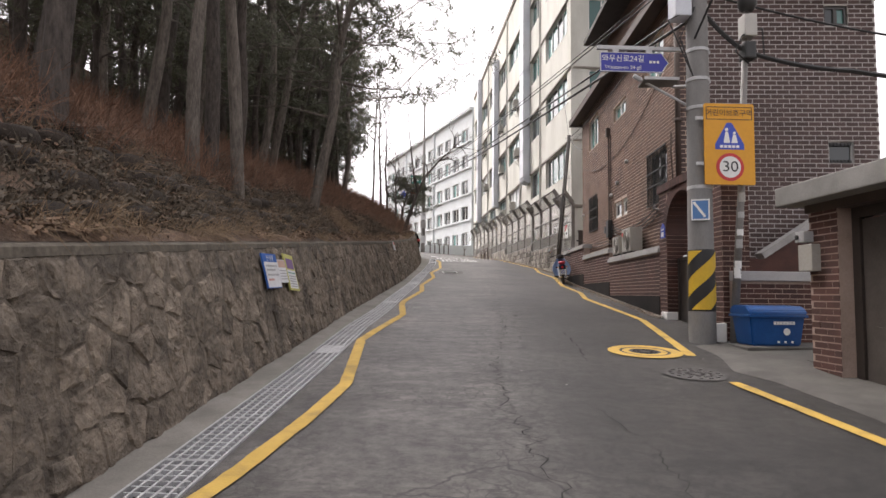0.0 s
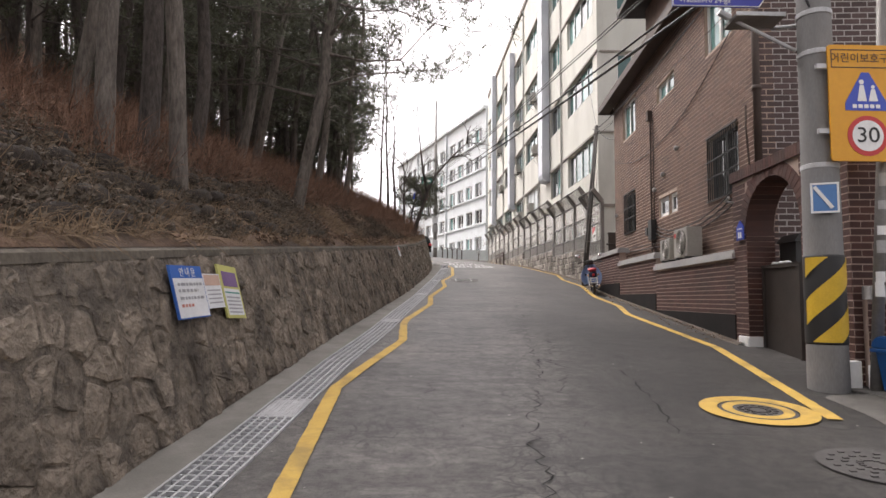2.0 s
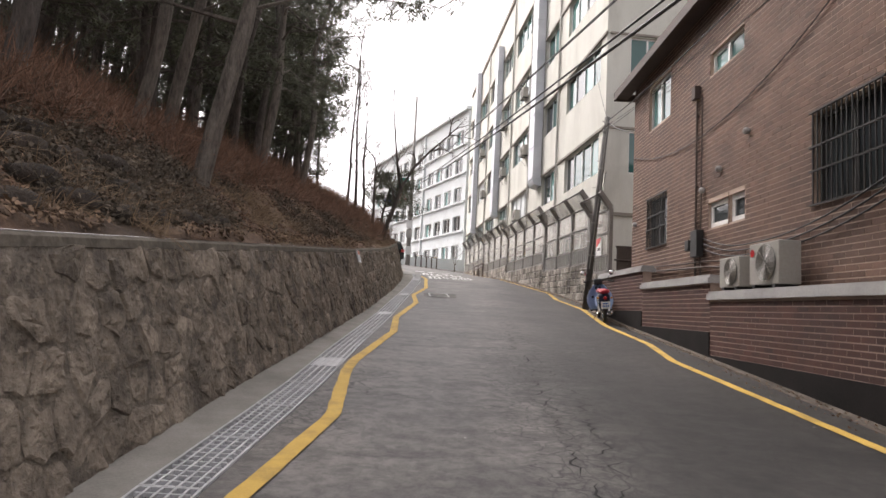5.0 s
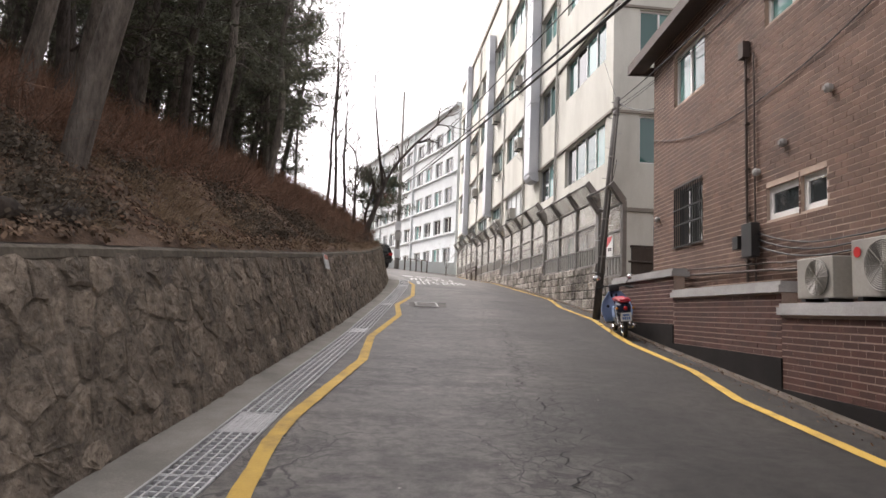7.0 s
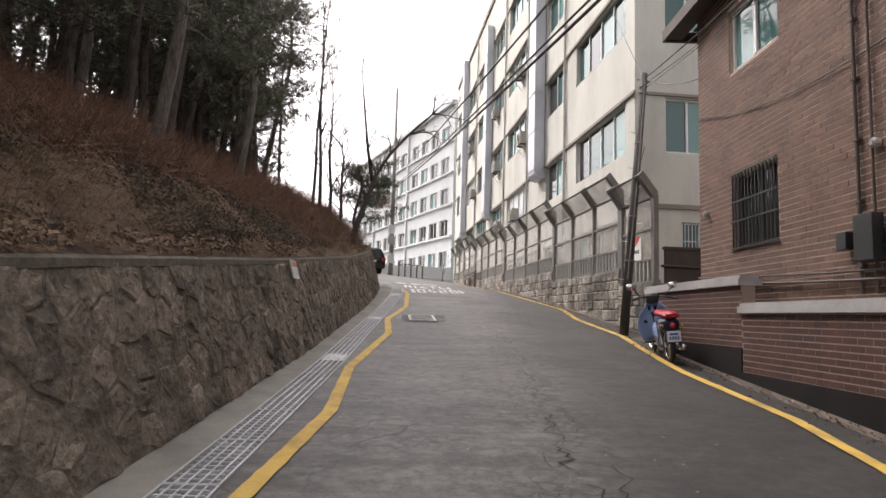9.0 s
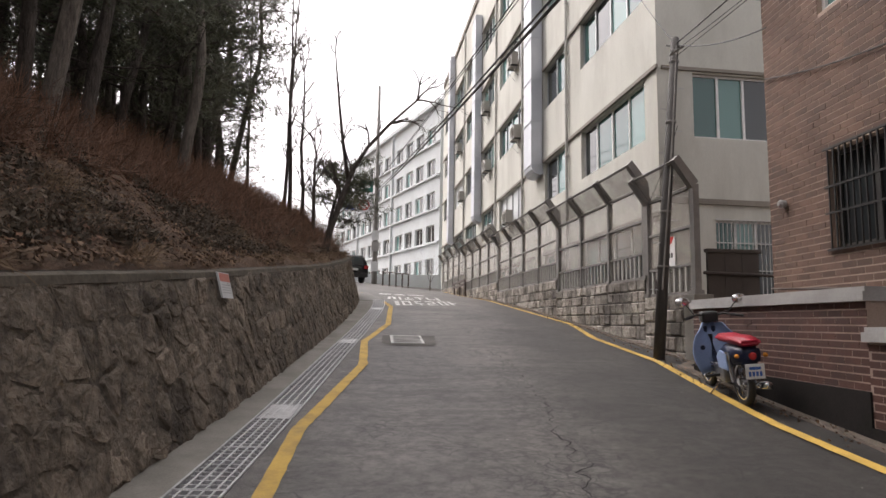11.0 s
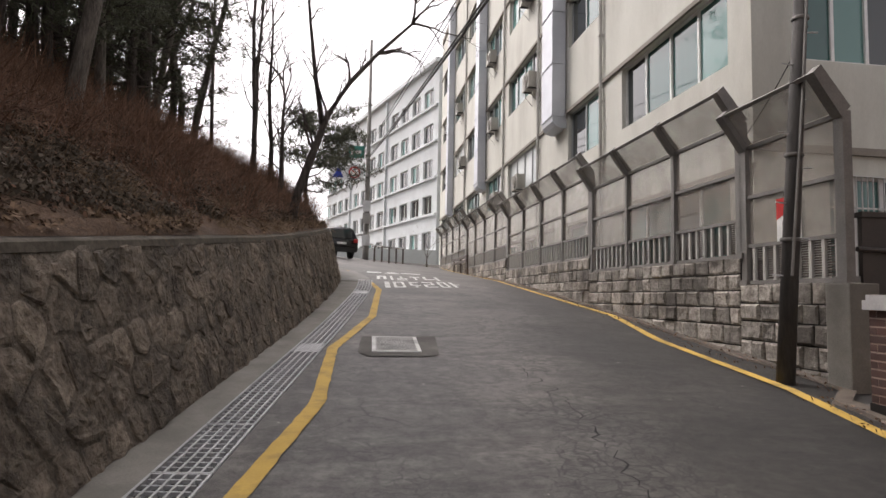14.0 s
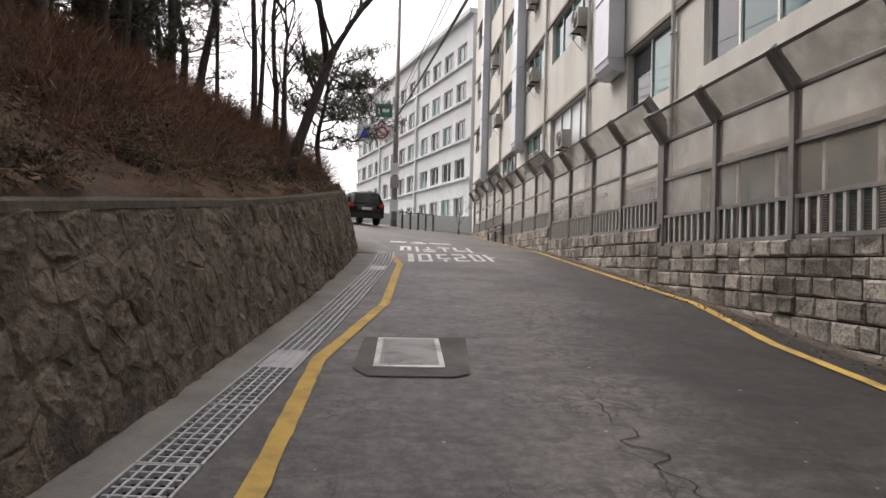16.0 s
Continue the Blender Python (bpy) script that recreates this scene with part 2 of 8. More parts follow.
def chipped(m, scale, depth):
    """Adds broad chips and pits to a material's fine bump."""
    nt = m.node_tree
    fine = next(n for n in nt.nodes if n.type == "BUMP")
    geo = nt.nodes.new("ShaderNodeNewGeometry")
    n = nt.nodes.new("ShaderNodeTexNoise")
    n.inputs["Scale"].default_value, n.inputs["Detail"].default_value, n.inputs["Roughness"].default_value = scale, 8, 0.7
    nt.links.new(geo.outputs["Position"], n.inputs["Vector"])
    ridge = nt.nodes.new("ShaderNodeMapRange")
    ridge.inputs["From Min"].default_value, ridge.inputs["From Max"].default_value = 0.38, 0.55
    nt.links.new(n.outputs["Fac"], ridge.inputs["Value"])
    b = nt.nodes.new("ShaderNodeBump")
    b.inputs["Strength"].default_value, b.inputs["Distance"].default_value = 0.5, depth
    nt.links.new(ridge.outputs[0], b.inputs["Height"])
    nt.links.new(b.outputs[0], fine.inputs["Normal"])


M_MORTAR_W = mat("rubble_mortar", (0.088, 0.071, 0.055), (0.27, 0.225, 0.178), 6.0, 17, 0.95, 1.0, stain=(0.068, 0.058, 0.047), stain_scale=2.2, stain_amount=0.75, dist=0.06)
for m_ in (M_STONE, M_STONE_I, M_MORTAR_W):
    chipped(m_, 4.0, 0.035)
M_COPE = mat("mossy_coping", (0.068, 0.058, 0.045), (0.15, 0.128, 0.1), 5, 20, 0.95, 0.5, stain=(0.066, 0.06, 0.046), stain_scale=1.2)
M_STEEL = mat("galvanised_steel", (0.36, 0.363, 0.367), (0.54, 0.545, 0.55), 5, 60, 0.5, 0.05, 0.15)
M_SILT = mat("dark_drain_silt", (0.02, 0.018, 0.016), (0.045, 0.04, 0.035), 4, 40)
# near-black for cracks and block joints; inside buildings its colour stands for room shade
M_DARK = mat("gap_and_room_shade", (0.012, 0.012, 0.012), (0.022, 0.021, 0.02), 3, 30)
M_BRICK = mat("red_brown_brick", (0.082, 0.045, 0.031), (0.168, 0.096, 0.067), 3.0, 55, 0.85, 0.3, island=0.26, stain=(0.075, 0.046, 0.036), stain_scale=0.8, stain_amount=0.5)
M_BRICK_O = mat("red_brown_brick_piece", (0.082, 0.045, 0.031), (0.168, 0.096, 0.067), 3.0, 55, 0.85, 0.3, rand=0.26, stain=(0.075, 0.046, 0.036), stain_scale=0.8, stain_amount=0.5)
M_BRICK_D = mat("dark_red_brick", (0.048, 0.0195, 0.0145), (0.092, 0.037, 0.027), 3.0, 55, 0.8, 0.3, island=0.24, stain=(0.036, 0.022, 0.02), stain_scale=0.9, stain_amount=0.5)
M_BRICK_DO = mat("dark_red_brick_piece", (0.048, 0.0195, 0.0145), (0.092, 0.037, 0.027), 3.0, 55, 0.8, 0.3, rand=0.24, stain=(0.036, 0.022, 0.02), stain_scale=0.9, stain_amount=0.5)
M_BRICK_P = mat("purple_brown_brick", (0.066, 0.043, 0.04), (0.105, 0.07, 0.063), 3.0, 55, 0.8, 0.3, island=0.22)
M_BRICK_PO = mat("purple_brown_brick_piece", (0.066, 0.043, 0.04), (0.105, 0.07, 0.063), 3.0, 55, 0.8, 0.3, rand=0.22)
M_MORTAR = mat("brick_mortar", (0.36, 0.27, 0.215), (0.5, 0.39, 0.315), 2.0, 50, 0.95, 0.2)
M_MORTAR_R = mat("stained_red_mortar", (0.27, 0.2, 0.165), (0.4, 0.305, 0.255), 2.0, 50, 0.95, 0.2)
M_MORTAR_P = mat("pale_mortar", (0.4, 0.375, 0.355), (0.54, 0.51, 0.485), 2.0, 50, 0.95, 0.2)
M_PAVE = mat("grimy_pavement_concrete", (0.06, 0.056, 0.05), (0.13, 0.122, 0.11), 1.6, 60, 0.9, 0.4, stain=(0.05, 0.047, 0.042), stain_scale=1.0, stain_amount=0.7)
M_DIRT = mat("gritty_dirt_strip", (0.07, 0.056, 0.044), (0.15, 0.122, 0.098), 3.5, 55, 0.95, 0.7, stain=(0.045, 0.037, 0.03), stain_scale=1.6, stain_amount=0.7, dist=0.02)
M_DADO = mat("dark_painted_plinth", (0.012, 0.011, 0.0105), (0.024, 0.021, 0.02), 2, 40, 0.9, 0.2, spec=0.15)
M_CAP = mat("white_coping", (0.3, 0.295, 0.285), (0.42, 0.41, 0.4), 2, 40, 0.85, 0.2, stain=(0.2, 0.19, 0.18))
M_ROOF = mat("dark_roof_tile", (0.03, 0.026, 0.024), (0.06, 0.052, 0.048), 3, 40, 0.75, 0.3)
M_SOFFIT = mat("brown_timber_eaves", (0.05, 0.036, 0.03), (0.085, 0.06, 0.048), 3, 40, 0.7, 0.2)
M_APT = mat("cream_render", (0.485, 0.482, 0.43), (0.59, 0.587, 0.53), 0.8, 50, 0.9, 0.15, stain=(0.36, 0.35, 0.305), stain_scale=0.7, stretch=(1, 1, 0.3))
M_APT_D = mat("grimy_edge_render", (0.19, 0.17, 0.145), (0.28, 0.25, 0.215), 1.2, 40, 0.9, 0.15)
M_FAR = mat("pale_blue_render", (0.55, 0.585, 0.59), (0.65, 0.685, 0.69), 0.5, 20, 0.9, 0.1, stain=(0.5, 0.52, 0.52))
M_FRAME_W = plain("white_upvc", (0.72, 0.72, 0.7), 0.45)
M_FRAME_D = plain("dark_window_frame", (0.05, 0.048, 0.045), 0.4)
M_FRAME_A = plain("aluminium_frame", (0.42, 0.43, 0.43), 0.4, 0.6)
M_GLASS_G = glass("green_tinted_glass", (0.03, 0.095, 0.088))
M_GLASS_L = glass("pale_green_glass", (0.1, 0.22, 0.205))
M_FROST = glass("frosted_white_glass", (0.6, 0.64, 0.63), 0.35)
M_GLASS_D = glass("dark_glass", (0.03, 0.036, 0.038))
M_BAR_D = plain("dark_iron_bars", (0.03, 0.028, 0.027), 0.5, 0.4)
M_BAR_W = plain("pale_iron_bars", (0.5, 0.5, 0.48), 0.5)
M_DUCT = mat("grey_blue_duct_sheet", (0.47, 0.49, 0.53), (0.57, 0.59, 0.63), 1.2, 30, 0.45, 0.05, 0.25)
M_PIPE = plain("grey_pipe", (0.42, 0.41, 0.38), 0.5)
M_FENCE = mat("weathered_grey_steel", (0.15, 0.142, 0.132), (0.235, 0.224, 0.21), 3, 40, 0.6, 0.1, 0.3)
M_ASHLAR = mat("pale_split_granite", (0.13, 0.115, 0.098), (0.4, 0.37, 0.325), 6, 24, 0.92, 0.8, rand=0.42, stain=(0.07, 0.06, 0.05), stain_scale=1.0, stain_amount=0.8, dist=0.02)
M_ASHLAR_I = mat("pale_split_granite_far", (0.13, 0.115, 0.098), (0.4, 0.37, 0.325), 6, 24, 0.92, 0.8, island=0.42, stain=(0.07, 0.06, 0.05), stain_scale=1.0, stain_amount=0.8, dist=0.02)
M_BLACK = plain("black_plastic", (0.02, 0.02, 0.02), 0.5)
M_CABLE = plain("black_cable", (0.022, 0.022, 0.022), 0.6)
M_WHITE = plain("white_paint", (0.75, 0.75, 0.73), 0.5)
M_ACWHITE = mat("cream_enamel", (0.28, 0.265, 0.235), (0.36, 0.345, 0.31), 2, 30, 0.5, 0.03)
M_FANGREY = plain("grey_fan_recess", (0.07, 0.068, 0.065), 0.6)
M_SIGNY = mat("sign_yellow", (0.60, 0.27, 0.006), (0.68, 0.32, 0.008), 2, 20, 0.45, 0.0)
M_SIGNB = plain("sign_blue", (0.025, 0.06, 0.42), 0.4)
M_NAVY = plain("street_sign_blue", (0.035, 0.04, 0.32), 0.4)
M_RED = plain("sign_red", (0.5, 0.02, 0.02), 0.4)
M_BIN = mat("blue_plastic", (0.006, 0.06, 0.21), (0.01, 0.085, 0.28), 3, 30, 0.35, 0.03)
M_POLEY = plain("hazard_yellow", (0.62, 0.40, 0.03), 0.6)
M_POLEB = plain("hazard_black", (0.02, 0.02, 0.02), 0.6)
M_GATE = mat("dark_brown_gate_paint", (0.028, 0.022, 0.019), (0.05, 0.04, 0.034), 3, 40, 0.5, 0.1)
M_GATE_G = mat("brown_grey_gate_paint", (0.045, 0.038, 0.033), (0.08, 0.068, 0.06), 3, 40, 0.5, 0.1)
M_BARK = mat("pine_bark", (0.038, 0.031, 0.027), (0.125, 0.104, 0.09), 11, 26, 0.95, 1.0, stretch=(1, 1, 0.28), dist=0.06)
M_BARK_P = mat("pale_bark", (0.075, 0.063, 0.053), (0.22, 0.19, 0.163), 10, 26, 0.95, 1.0, stretch=(1, 1, 0.28), dist=0.05)
M_NEEDLE = mat("pine_needles", (0.056, 0.06, 0.038), (0.118, 0.124, 0.076), 1.5, 12, 0.8, 0, island=0.35)
M_LITTER = mat("dead_leaves", (0.1, 0.066, 0.045), (0.26, 0.172, 0.112), 2.0, 14, 0.95, 0, island=0.45)
M_HILL = mat("leaf_litter_soil", (0.075, 0.048, 0.033), (0.2, 0.125, 0.08), 2.2, 30, 0.95, 0.8, stain=(0.045, 0.036, 0.028), stain_scale=0.7, stain_amount=0.7, dist=0.05)
M_SHRUB = mat("red_brown_twigs", (0.095, 0.053, 0.035), (0.222, 0.124, 0.079), 2.0, 14, 0.95, 0, island=0.4)
M_IVY = mat("dark_dull_undergrowth", (0.055, 0.044, 0.032), (0.13, 0.102, 0.073), 2.0, 14, 0.9, 0, island=0.4)
M_STRAW = mat("dry_straw", (0.13, 0.088, 0.054), (0.25, 0.175, 0.11), 2.0, 14, 0.95, 0, island=0.35)
M_BAG = mat("dark_earth_bags", (0.014, 0.0105, 0.008), (0.05, 0.036, 0.026), 4, 30, 0.95, 0.7, rand=0.25, dist=0.03)


# ---- small builders ----
def obj(name, bm, material, parent=None, label="", smooth=False):
    me = bpy.data.meshes.new(name)
    if smooth:
        for f in bm.faces:
            f.smooth = True
    if len(bm.faces) < 60000:
        bmesh.ops.recalc_face_normals(bm, faces=bm.faces)
    bm.to_mesh(me)
    bm.free()
    if material:
        me.materials.append(material)
    ob = new(name, me)
    if parent:
        ob.parent = parent
    if label:
        ob["label"] = label
    return ob


def part(name, bm, material, parent, label="", smooth=False):
    return obj(name, bm, material, parent, label, smooth)


def thing(name, m, label, category, group="", kind=""):
    e = new(name)
    e.empty_display_size = 0.1
    e.matrix_world = m
    return tagged(e, label, category, group, kind)


def setting(name, bm, material, label="", smooth=False):
    return tagged(obj(name, bm, material, None, "", smooth), label, "", "", "structure")


def B():
    return bmesh.new()


def box(bm, x0, x1, y0, y1, z0, z1, m=None, bevel=0.0):
    r = bmesh.ops.create_cube(bm, size=1.0)
    vs = r["verts"]
    t = Matrix.Translation(((x0 + x1) / 2, (y0 + y1) / 2, (z0 + z1) / 2)) @ Matrix.Diagonal((abs(x1 - x0), abs(y1 - y0), abs(z1 - z0), 1))
    bmesh.ops.transform(bm, matrix=(m @ t) if m else t, verts=vs)
    if bevel:
        es = list({e for v in vs for e in v.link_edges})
        bmesh.ops.bevel(bm, geom=es, offset=bevel, segments=2, affect="EDGES", profile=0.6)
    return vs


def prism(bm, pts, lift, m=None):
    """A polygon given by 3D points, pushed along the vector lift."""
    lift = Vector(lift)
    lo = [bm.verts.new((m @ Vector(p)) if m else Vector(p)) for p in pts]
    hi = [bm.verts.new((m @ (Vector(p) + lift)) if m else Vector(p) + lift) for p in pts]
    n = len(pts)
    bm.faces.new(lo[::-1])
    bm.faces.new(hi)
    for i in range(n):
        bm.faces.new((lo[i], lo[(i + 1) % n], hi[(i + 1) % n], hi[i]))
    return lo + hi


def tube(bm, pts, radii, n=8, cap=True):
    """A round tube through the points; radii is a number or one number a point."""
    pts = [Vector(p) for p in pts]
    if not hasattr(radii, "__len__"):
        radii = [radii] * len(pts)
    rings = []
    for i, p in enumerate(pts):
        d = (pts[min(i + 1, len(pts) - 1)] - pts[max(i - 1, 0)]).normalized()
        side = d.cross(Vector((0, 0, 1)) if abs(d.z) < 0.9 else Vector((0, 1, 0))).normalized()
        up = side.cross(d)
        rings.append([bm.verts.new(p + radii[i] * (math.cos(a) * side + math.sin(a) * up)) for a in [2 * math.pi * k / n for k in range(n)]])
    for a, b in zip(rings, rings[1:]):
        for k in range(n):
            bm.faces.new((a[k], a[(k + 1) % n], b[(k + 1) % n], b[k]))
    if cap and n > 2:
        bm.faces.new(rings[0][::-1])
        bm.faces.new(rings[-1])


def lathe(bm, profile, n=20, m=None):
    """Turns (radius, height) pairs round the z axis."""
    rings = []
    for r, z in profile:
        ring = []
        for k in range(n):
            a = 2 * math.pi * k / n
            v = Vector((r * math.cos(a), r * math.sin(a), z))
            ring.append(bm.verts.new(m @ v if m else v))
        rings.append(ring)
    for a, b in zip(rings, rings[1:]):
        for k in range(n):
            bm.faces.new((a[k], a[(k + 1) % n], b[(k + 1) % n], b[k]))
    bm.faces.new(rings[0][::-1])
    bm.faces.new(rings[-1])


def words(name, text, size, m, material, parent, label=""):
    """Raised lettering in the built-in font, turned into a mesh."""
    cu = bpy.data.curves.new(name, "FONT")
    cu.body, cu.size, cu.align_x, cu.align_y, cu.extrude = text, size, "CENTER", "CENTER", 0.001
    tmp = bpy.data.objects.new(name, cu)
    me = bpy.data.meshes.new_from_object(tmp)
    bpy.data.objects.remove(tmp)
    me.transform(m)
    me.materials.clear()
    me.materials.append(material)
    ob = new(name, me)
    ob.parent = parent
    if label:
        ob["label"] = label
    return ob


def wall_panels(bm, v0, v1, z0, z1, holes, x0, x1, m=None):
    """A wall in the plane of local y and z, x0 to x1 thick, with rectangular openings (va, vb, za, zb) cut through it."""
    vs = sorted({v0, v1, *[h[0] for h in holes], *[h[1] for h in holes]})
    zs = sorted({z0, z1, *[h[2] for h in holes], *[h[3] for h in holes]})
    made_v = {}

    def vert(i, j, side):
        if (i, j, side) not in made_v:
            p = Vector((x1 if side else x0, vs[i], zs[j]))
            made_v[i, j, side] = bm.verts.new(m @ p if m else p)
        return made_v[i, j, side]

    def solid(i, j):
        if not (0 <= i < len(vs) - 1 and 0 <= j < len(zs) - 1):
            return False
        a, c = (vs[i] + vs[i + 1]) / 2, (zs[j] + zs[j + 1]) / 2
        return not any(h[0] < a < h[1] and h[2] < c < h[3] for h in holes)
    for i in range(len(vs) - 1):
        for j in range(len(zs) - 1):
            if not solid(i, j):
                continue
            q = [(i, j), (i + 1, j), (i + 1, j + 1), (i, j + 1)]
            bm.faces.new([vert(*p, 0) for p in q])
            bm.faces.new([vert(*p, 1) for p in q[::-1]])
            for (ni, nj), a, b in (((i, j - 1), q[0], q[1]), ((i + 1, j), q[1], q[2]), ((i, j + 1), q[2], q[3]), ((i - 1, j), q[3], q[0])):
                if not solid(ni, nj):
                    bm.faces.new((vert(*a, 0), vert(*a, 1), vert(*b, 1), vert(*b, 0)))


# ---- the lie of the land ----
ROAD_Y = [-40, 0, 12.4, 21.5, 28, 35, 40, 55, 75, 120, 400]
ROAD_Z = [-3.4, 0, 1.07, 1.86, 2.52, 3.33, 3.83, 5.0, 6.2, 7.5, 7.5]


def ground(x, y):
    c = float(np.interp(y, [30, 50], [0, -0.09]))
    return float(np.interp(y, ROAD_Y, ROAD_Z)) + c * (min(max(x, -12), 8) - 3)


WALL = [(-2.75, -8), (-2.3, -2), (-2.1, 0), (-1.92, 3.8), (-1.87, 5), (-1.54, 9), (-1.36, 12), (-1.01, 15.6), (-0.86, 17.3), (-0.3, 23.4), (-0.1, 26),
        (0.17, 29.5), (0.4, 33), (0.44, 35.5), (0.36, 37.3), (-0.05, 39.5), (-0.9, 42), (-2.6, 45.5), (-5.5, 50), (-11, 56), (-24, 64), (-50, 72)]
WALL_H, WALL_LEAN = 1.45, 0.25
DRAIN_Y = [-8, 0, 3.8, 7.4, 10.75, 13.5, 16.2, 20, 24.5, 26.2, 29, 33, 35, 36.2]
DRAIN_X = [-2.5, -2.0, -1.69, -1.38, -1.14, -0.84, -0.64, -0.3, 0.06, 0.2, 0.45, 0.8, 0.9, 0.9]
DRAIN_W = 0.38


def drain_x(y):
    return float(np.interp(y, DRAIN_Y, DRAIN_X))


def road_left(y):
    if y < 36.2:
        return drain_x(y) + DRAIN_W
    return float(np.interp(y, [36.2, 38, 40, 43, 46, 50, 56, 64, 72], [1.28, 1.1, 0.7, -0.5, -2.2, -5.1, -10.6, -23.6, -49]))


def sample(path, step):
    """Points every step metres along a polyline."""
    out, carry = [], 0.0
    for (ax, ay), (bx, by) in zip(path, path[1:]):
        n = math.hypot(bx - ax, by - ay)
        s = carry
        while s < n:
            out.append((ax + (bx - ax) * s / n, ay + (by - ay) * s / n))
            s += step
        carry = s - n
    out.append(path[-1])
    return out


def smooth_path(path, rounds=2):
    """Rounds the corners of a polyline by cutting them."""
    for _ in range(rounds):
        q = [path[0]]
        for a, b in zip(path, path[1:]):
            q.append((a[0] * 0.75 + b[0] * 0.25, a[1] * 0.75 + b[1] * 0.25))
            q.append((a[0] * 0.25 + b[0] * 0.75, a[1] * 0.25 + b[1] * 0.75))
        q.append(path[-1])
        path = q
    return path


# the ground sheet under everything
bm = B()
xs = [-600, -200, -80, -40, -20, -10, -5, 0, 5, 10, 20, 40, 80, 200, 600]
ys = [-600, -200, -80, -40, -20, -8, 0, 6, 12, 18, 24, 30, 36, 42, 50, 60, 80, 120, 200, 600]
rows = [[bm.verts.new((x, y, ground(x, max(-40, min(400, y))) - 0.45)) for x in xs] for y in ys]
for a, b in zip(rows, rows[1:]):
    for k in range(len(xs) - 1):
        bm.faces.new((a[k], a[k + 1], b[k + 1], b[k]))
setting("ground", bm, M_GROUND, "bare brown earth under the street", True)

# the road, from the drain to the foot of the walls
bm = B()
rows = []
for y in np.arange(-14, 74.01, 0.5):
    l = road_left(y)
    r = 9.0 if y < 60 else 30.0
    row = []
    for k in range(25):
        x = l + (r - l) * k / 24
        row.append(bm.verts.new((x, y, ground(x, y) + 0.006 * noise.noise((x * 0.6, y * 0.6, 0)))))
    rows.append(row)
for a, b in zip(rows, rows[1:]):
    for k in range(24):
        bm.faces.new((a[k], a[k + 1], b[k + 1], b[k]))
road = setting("road", bm, M_ASPHALT, "old grey cracked asphalt street climbing a hill", True)


def ribbon(bm, path, width, lift, wobble=0.0):
    """A flat strip that lies along the road under the path."""
    pts = sample(path, 0.12)
    last = None
    for i, (x, y) in enumerate(pts):
        a, b = pts[max(i - 1, 0)], pts[min(i + 1, len(pts) - 1)]
        dx, dy = b[0] - a[0], b[1] - a[1]
        n = math.hypot(dx, dy) or 1
        w1 = width / 2 + wobble * noise.noise((x * 7, y * 7, 1.0))
        w2 = width / 2 + wobble * noise.noise((x * 7, y * 7, 9.0))
        p = [(x - dy / n * w1, y + dx / n * w1), (x + dy / n * w2, y - dx / n * w2)]
        cur = [bm.verts.new((q[0], q[1], ground(*q) + lift)) for q in p]
        if last:
            bm.faces.new((last[0], last[1], cur[1], cur[0]))
        last = cur


YL = [(-1.75, 1.6), (-1.4, 3.0), (-1.13, 3.95), (-0.84, 5.4), (-0.68, 6.5), (-0.76, 9.3), (-0.62, 10.2), (-0.2, 12.5), (-0.26, 14.5), (-0.22, 15.2), (0.25, 18.3), (0.28, 20.8),
      (0.8, 24.4), (0.77, 27.0), (1.29, 30.0), (1.38, 32.6), (1.45, 34.2), (1.1, 37.2), (0.2, 41), (-1.2, 44.5), (-3.8, 48.6)]
YR1 = [(3.9, 1.0), (3.68, 3.5), (3.58, 5.0), (3.48, 6.65)]
YR2 = [(3.72, 8.2), (4.12, 10.2), (4.47, 12.0), (4.53, 14.5), (4.58, 16.4), (4.95, 18.2), (5.09, 20.9), (5.32, 22.5), (5.7, 24.9), (5.7, 28.0), (6.03, 30.7), (5.7, 35.0), (5.6, 43), (5.5, 50), (5.4, 56)]
for nm, path in (("yellow_line", YL), ("yellow_line", YR1), ("yellow_line", YR2)):
    bm = B()
    ribbon(bm, path, 0.135, 0.012, 0.012)
    setting(nm, bm, M_YELLOW, "worn yellow no-parking line painted on the asphalt")

# concrete strip between wall foot and drain, and the drain's channel
WALLS = smooth_path(WALL, 2)
WX = [p[0] for p in WALLS if p[1] < 44]
WY = [p[1] for p in WALLS if p[1] < 44]


def wall_x(y):
    return float(np.interp(y, WY, WX))


bm = B()
last = None
for y in np.arange(-8, 36.3, 0.4):
    x0, x1 = wall_x(y) - 0.3, drain_x(y)
    z = ground(x1, y)
    cur = [bm.verts.new(p) for p in ((x0, y, z + 0.03), ((x0 + x1) / 2, y, z + 0.022 + 0.008 * noise.noise((1, y, 0))), (x1, y, z + 0.012), (x1, y, z - 0.3), (x1 + DRAIN_W, y, z - 0.3), (x1 + DRAIN_W, y, z - 0.004))]
    if last:
        for k in (0, 1):
            bm.faces.new((last[k], last[k + 1], cur[k + 1], cur[k]))
        for k in (2, 3, 4):
            f_ = bm.faces.new((last[k], last[k + 1], cur[k + 1], cur[k]))
            f_.material_index = 1
    last = cur
setting("drain_channel", bm, M_CONC_D, "concrete strip and drain channel along the wall foot").data.materials.append(M_SILT)

# apron of concrete where the wall turns away
bm = B()
last = None
for y in np.arange(36.2, 47, 0.4):
    x0, x1 = wall_x(min(y, 43.9)) - 0.4, road_left(y) + 0.02
    if x1 <= x0:
        break
    cur = [bm.verts.new((x0, y, ground(x0, y) + 0.02)), bm.verts.new((x1, y, ground(x1, y) + 0.012))]
    if last:
        bm.faces.new((last[0], last[1], cur[1], cur[0]))
    last = cur
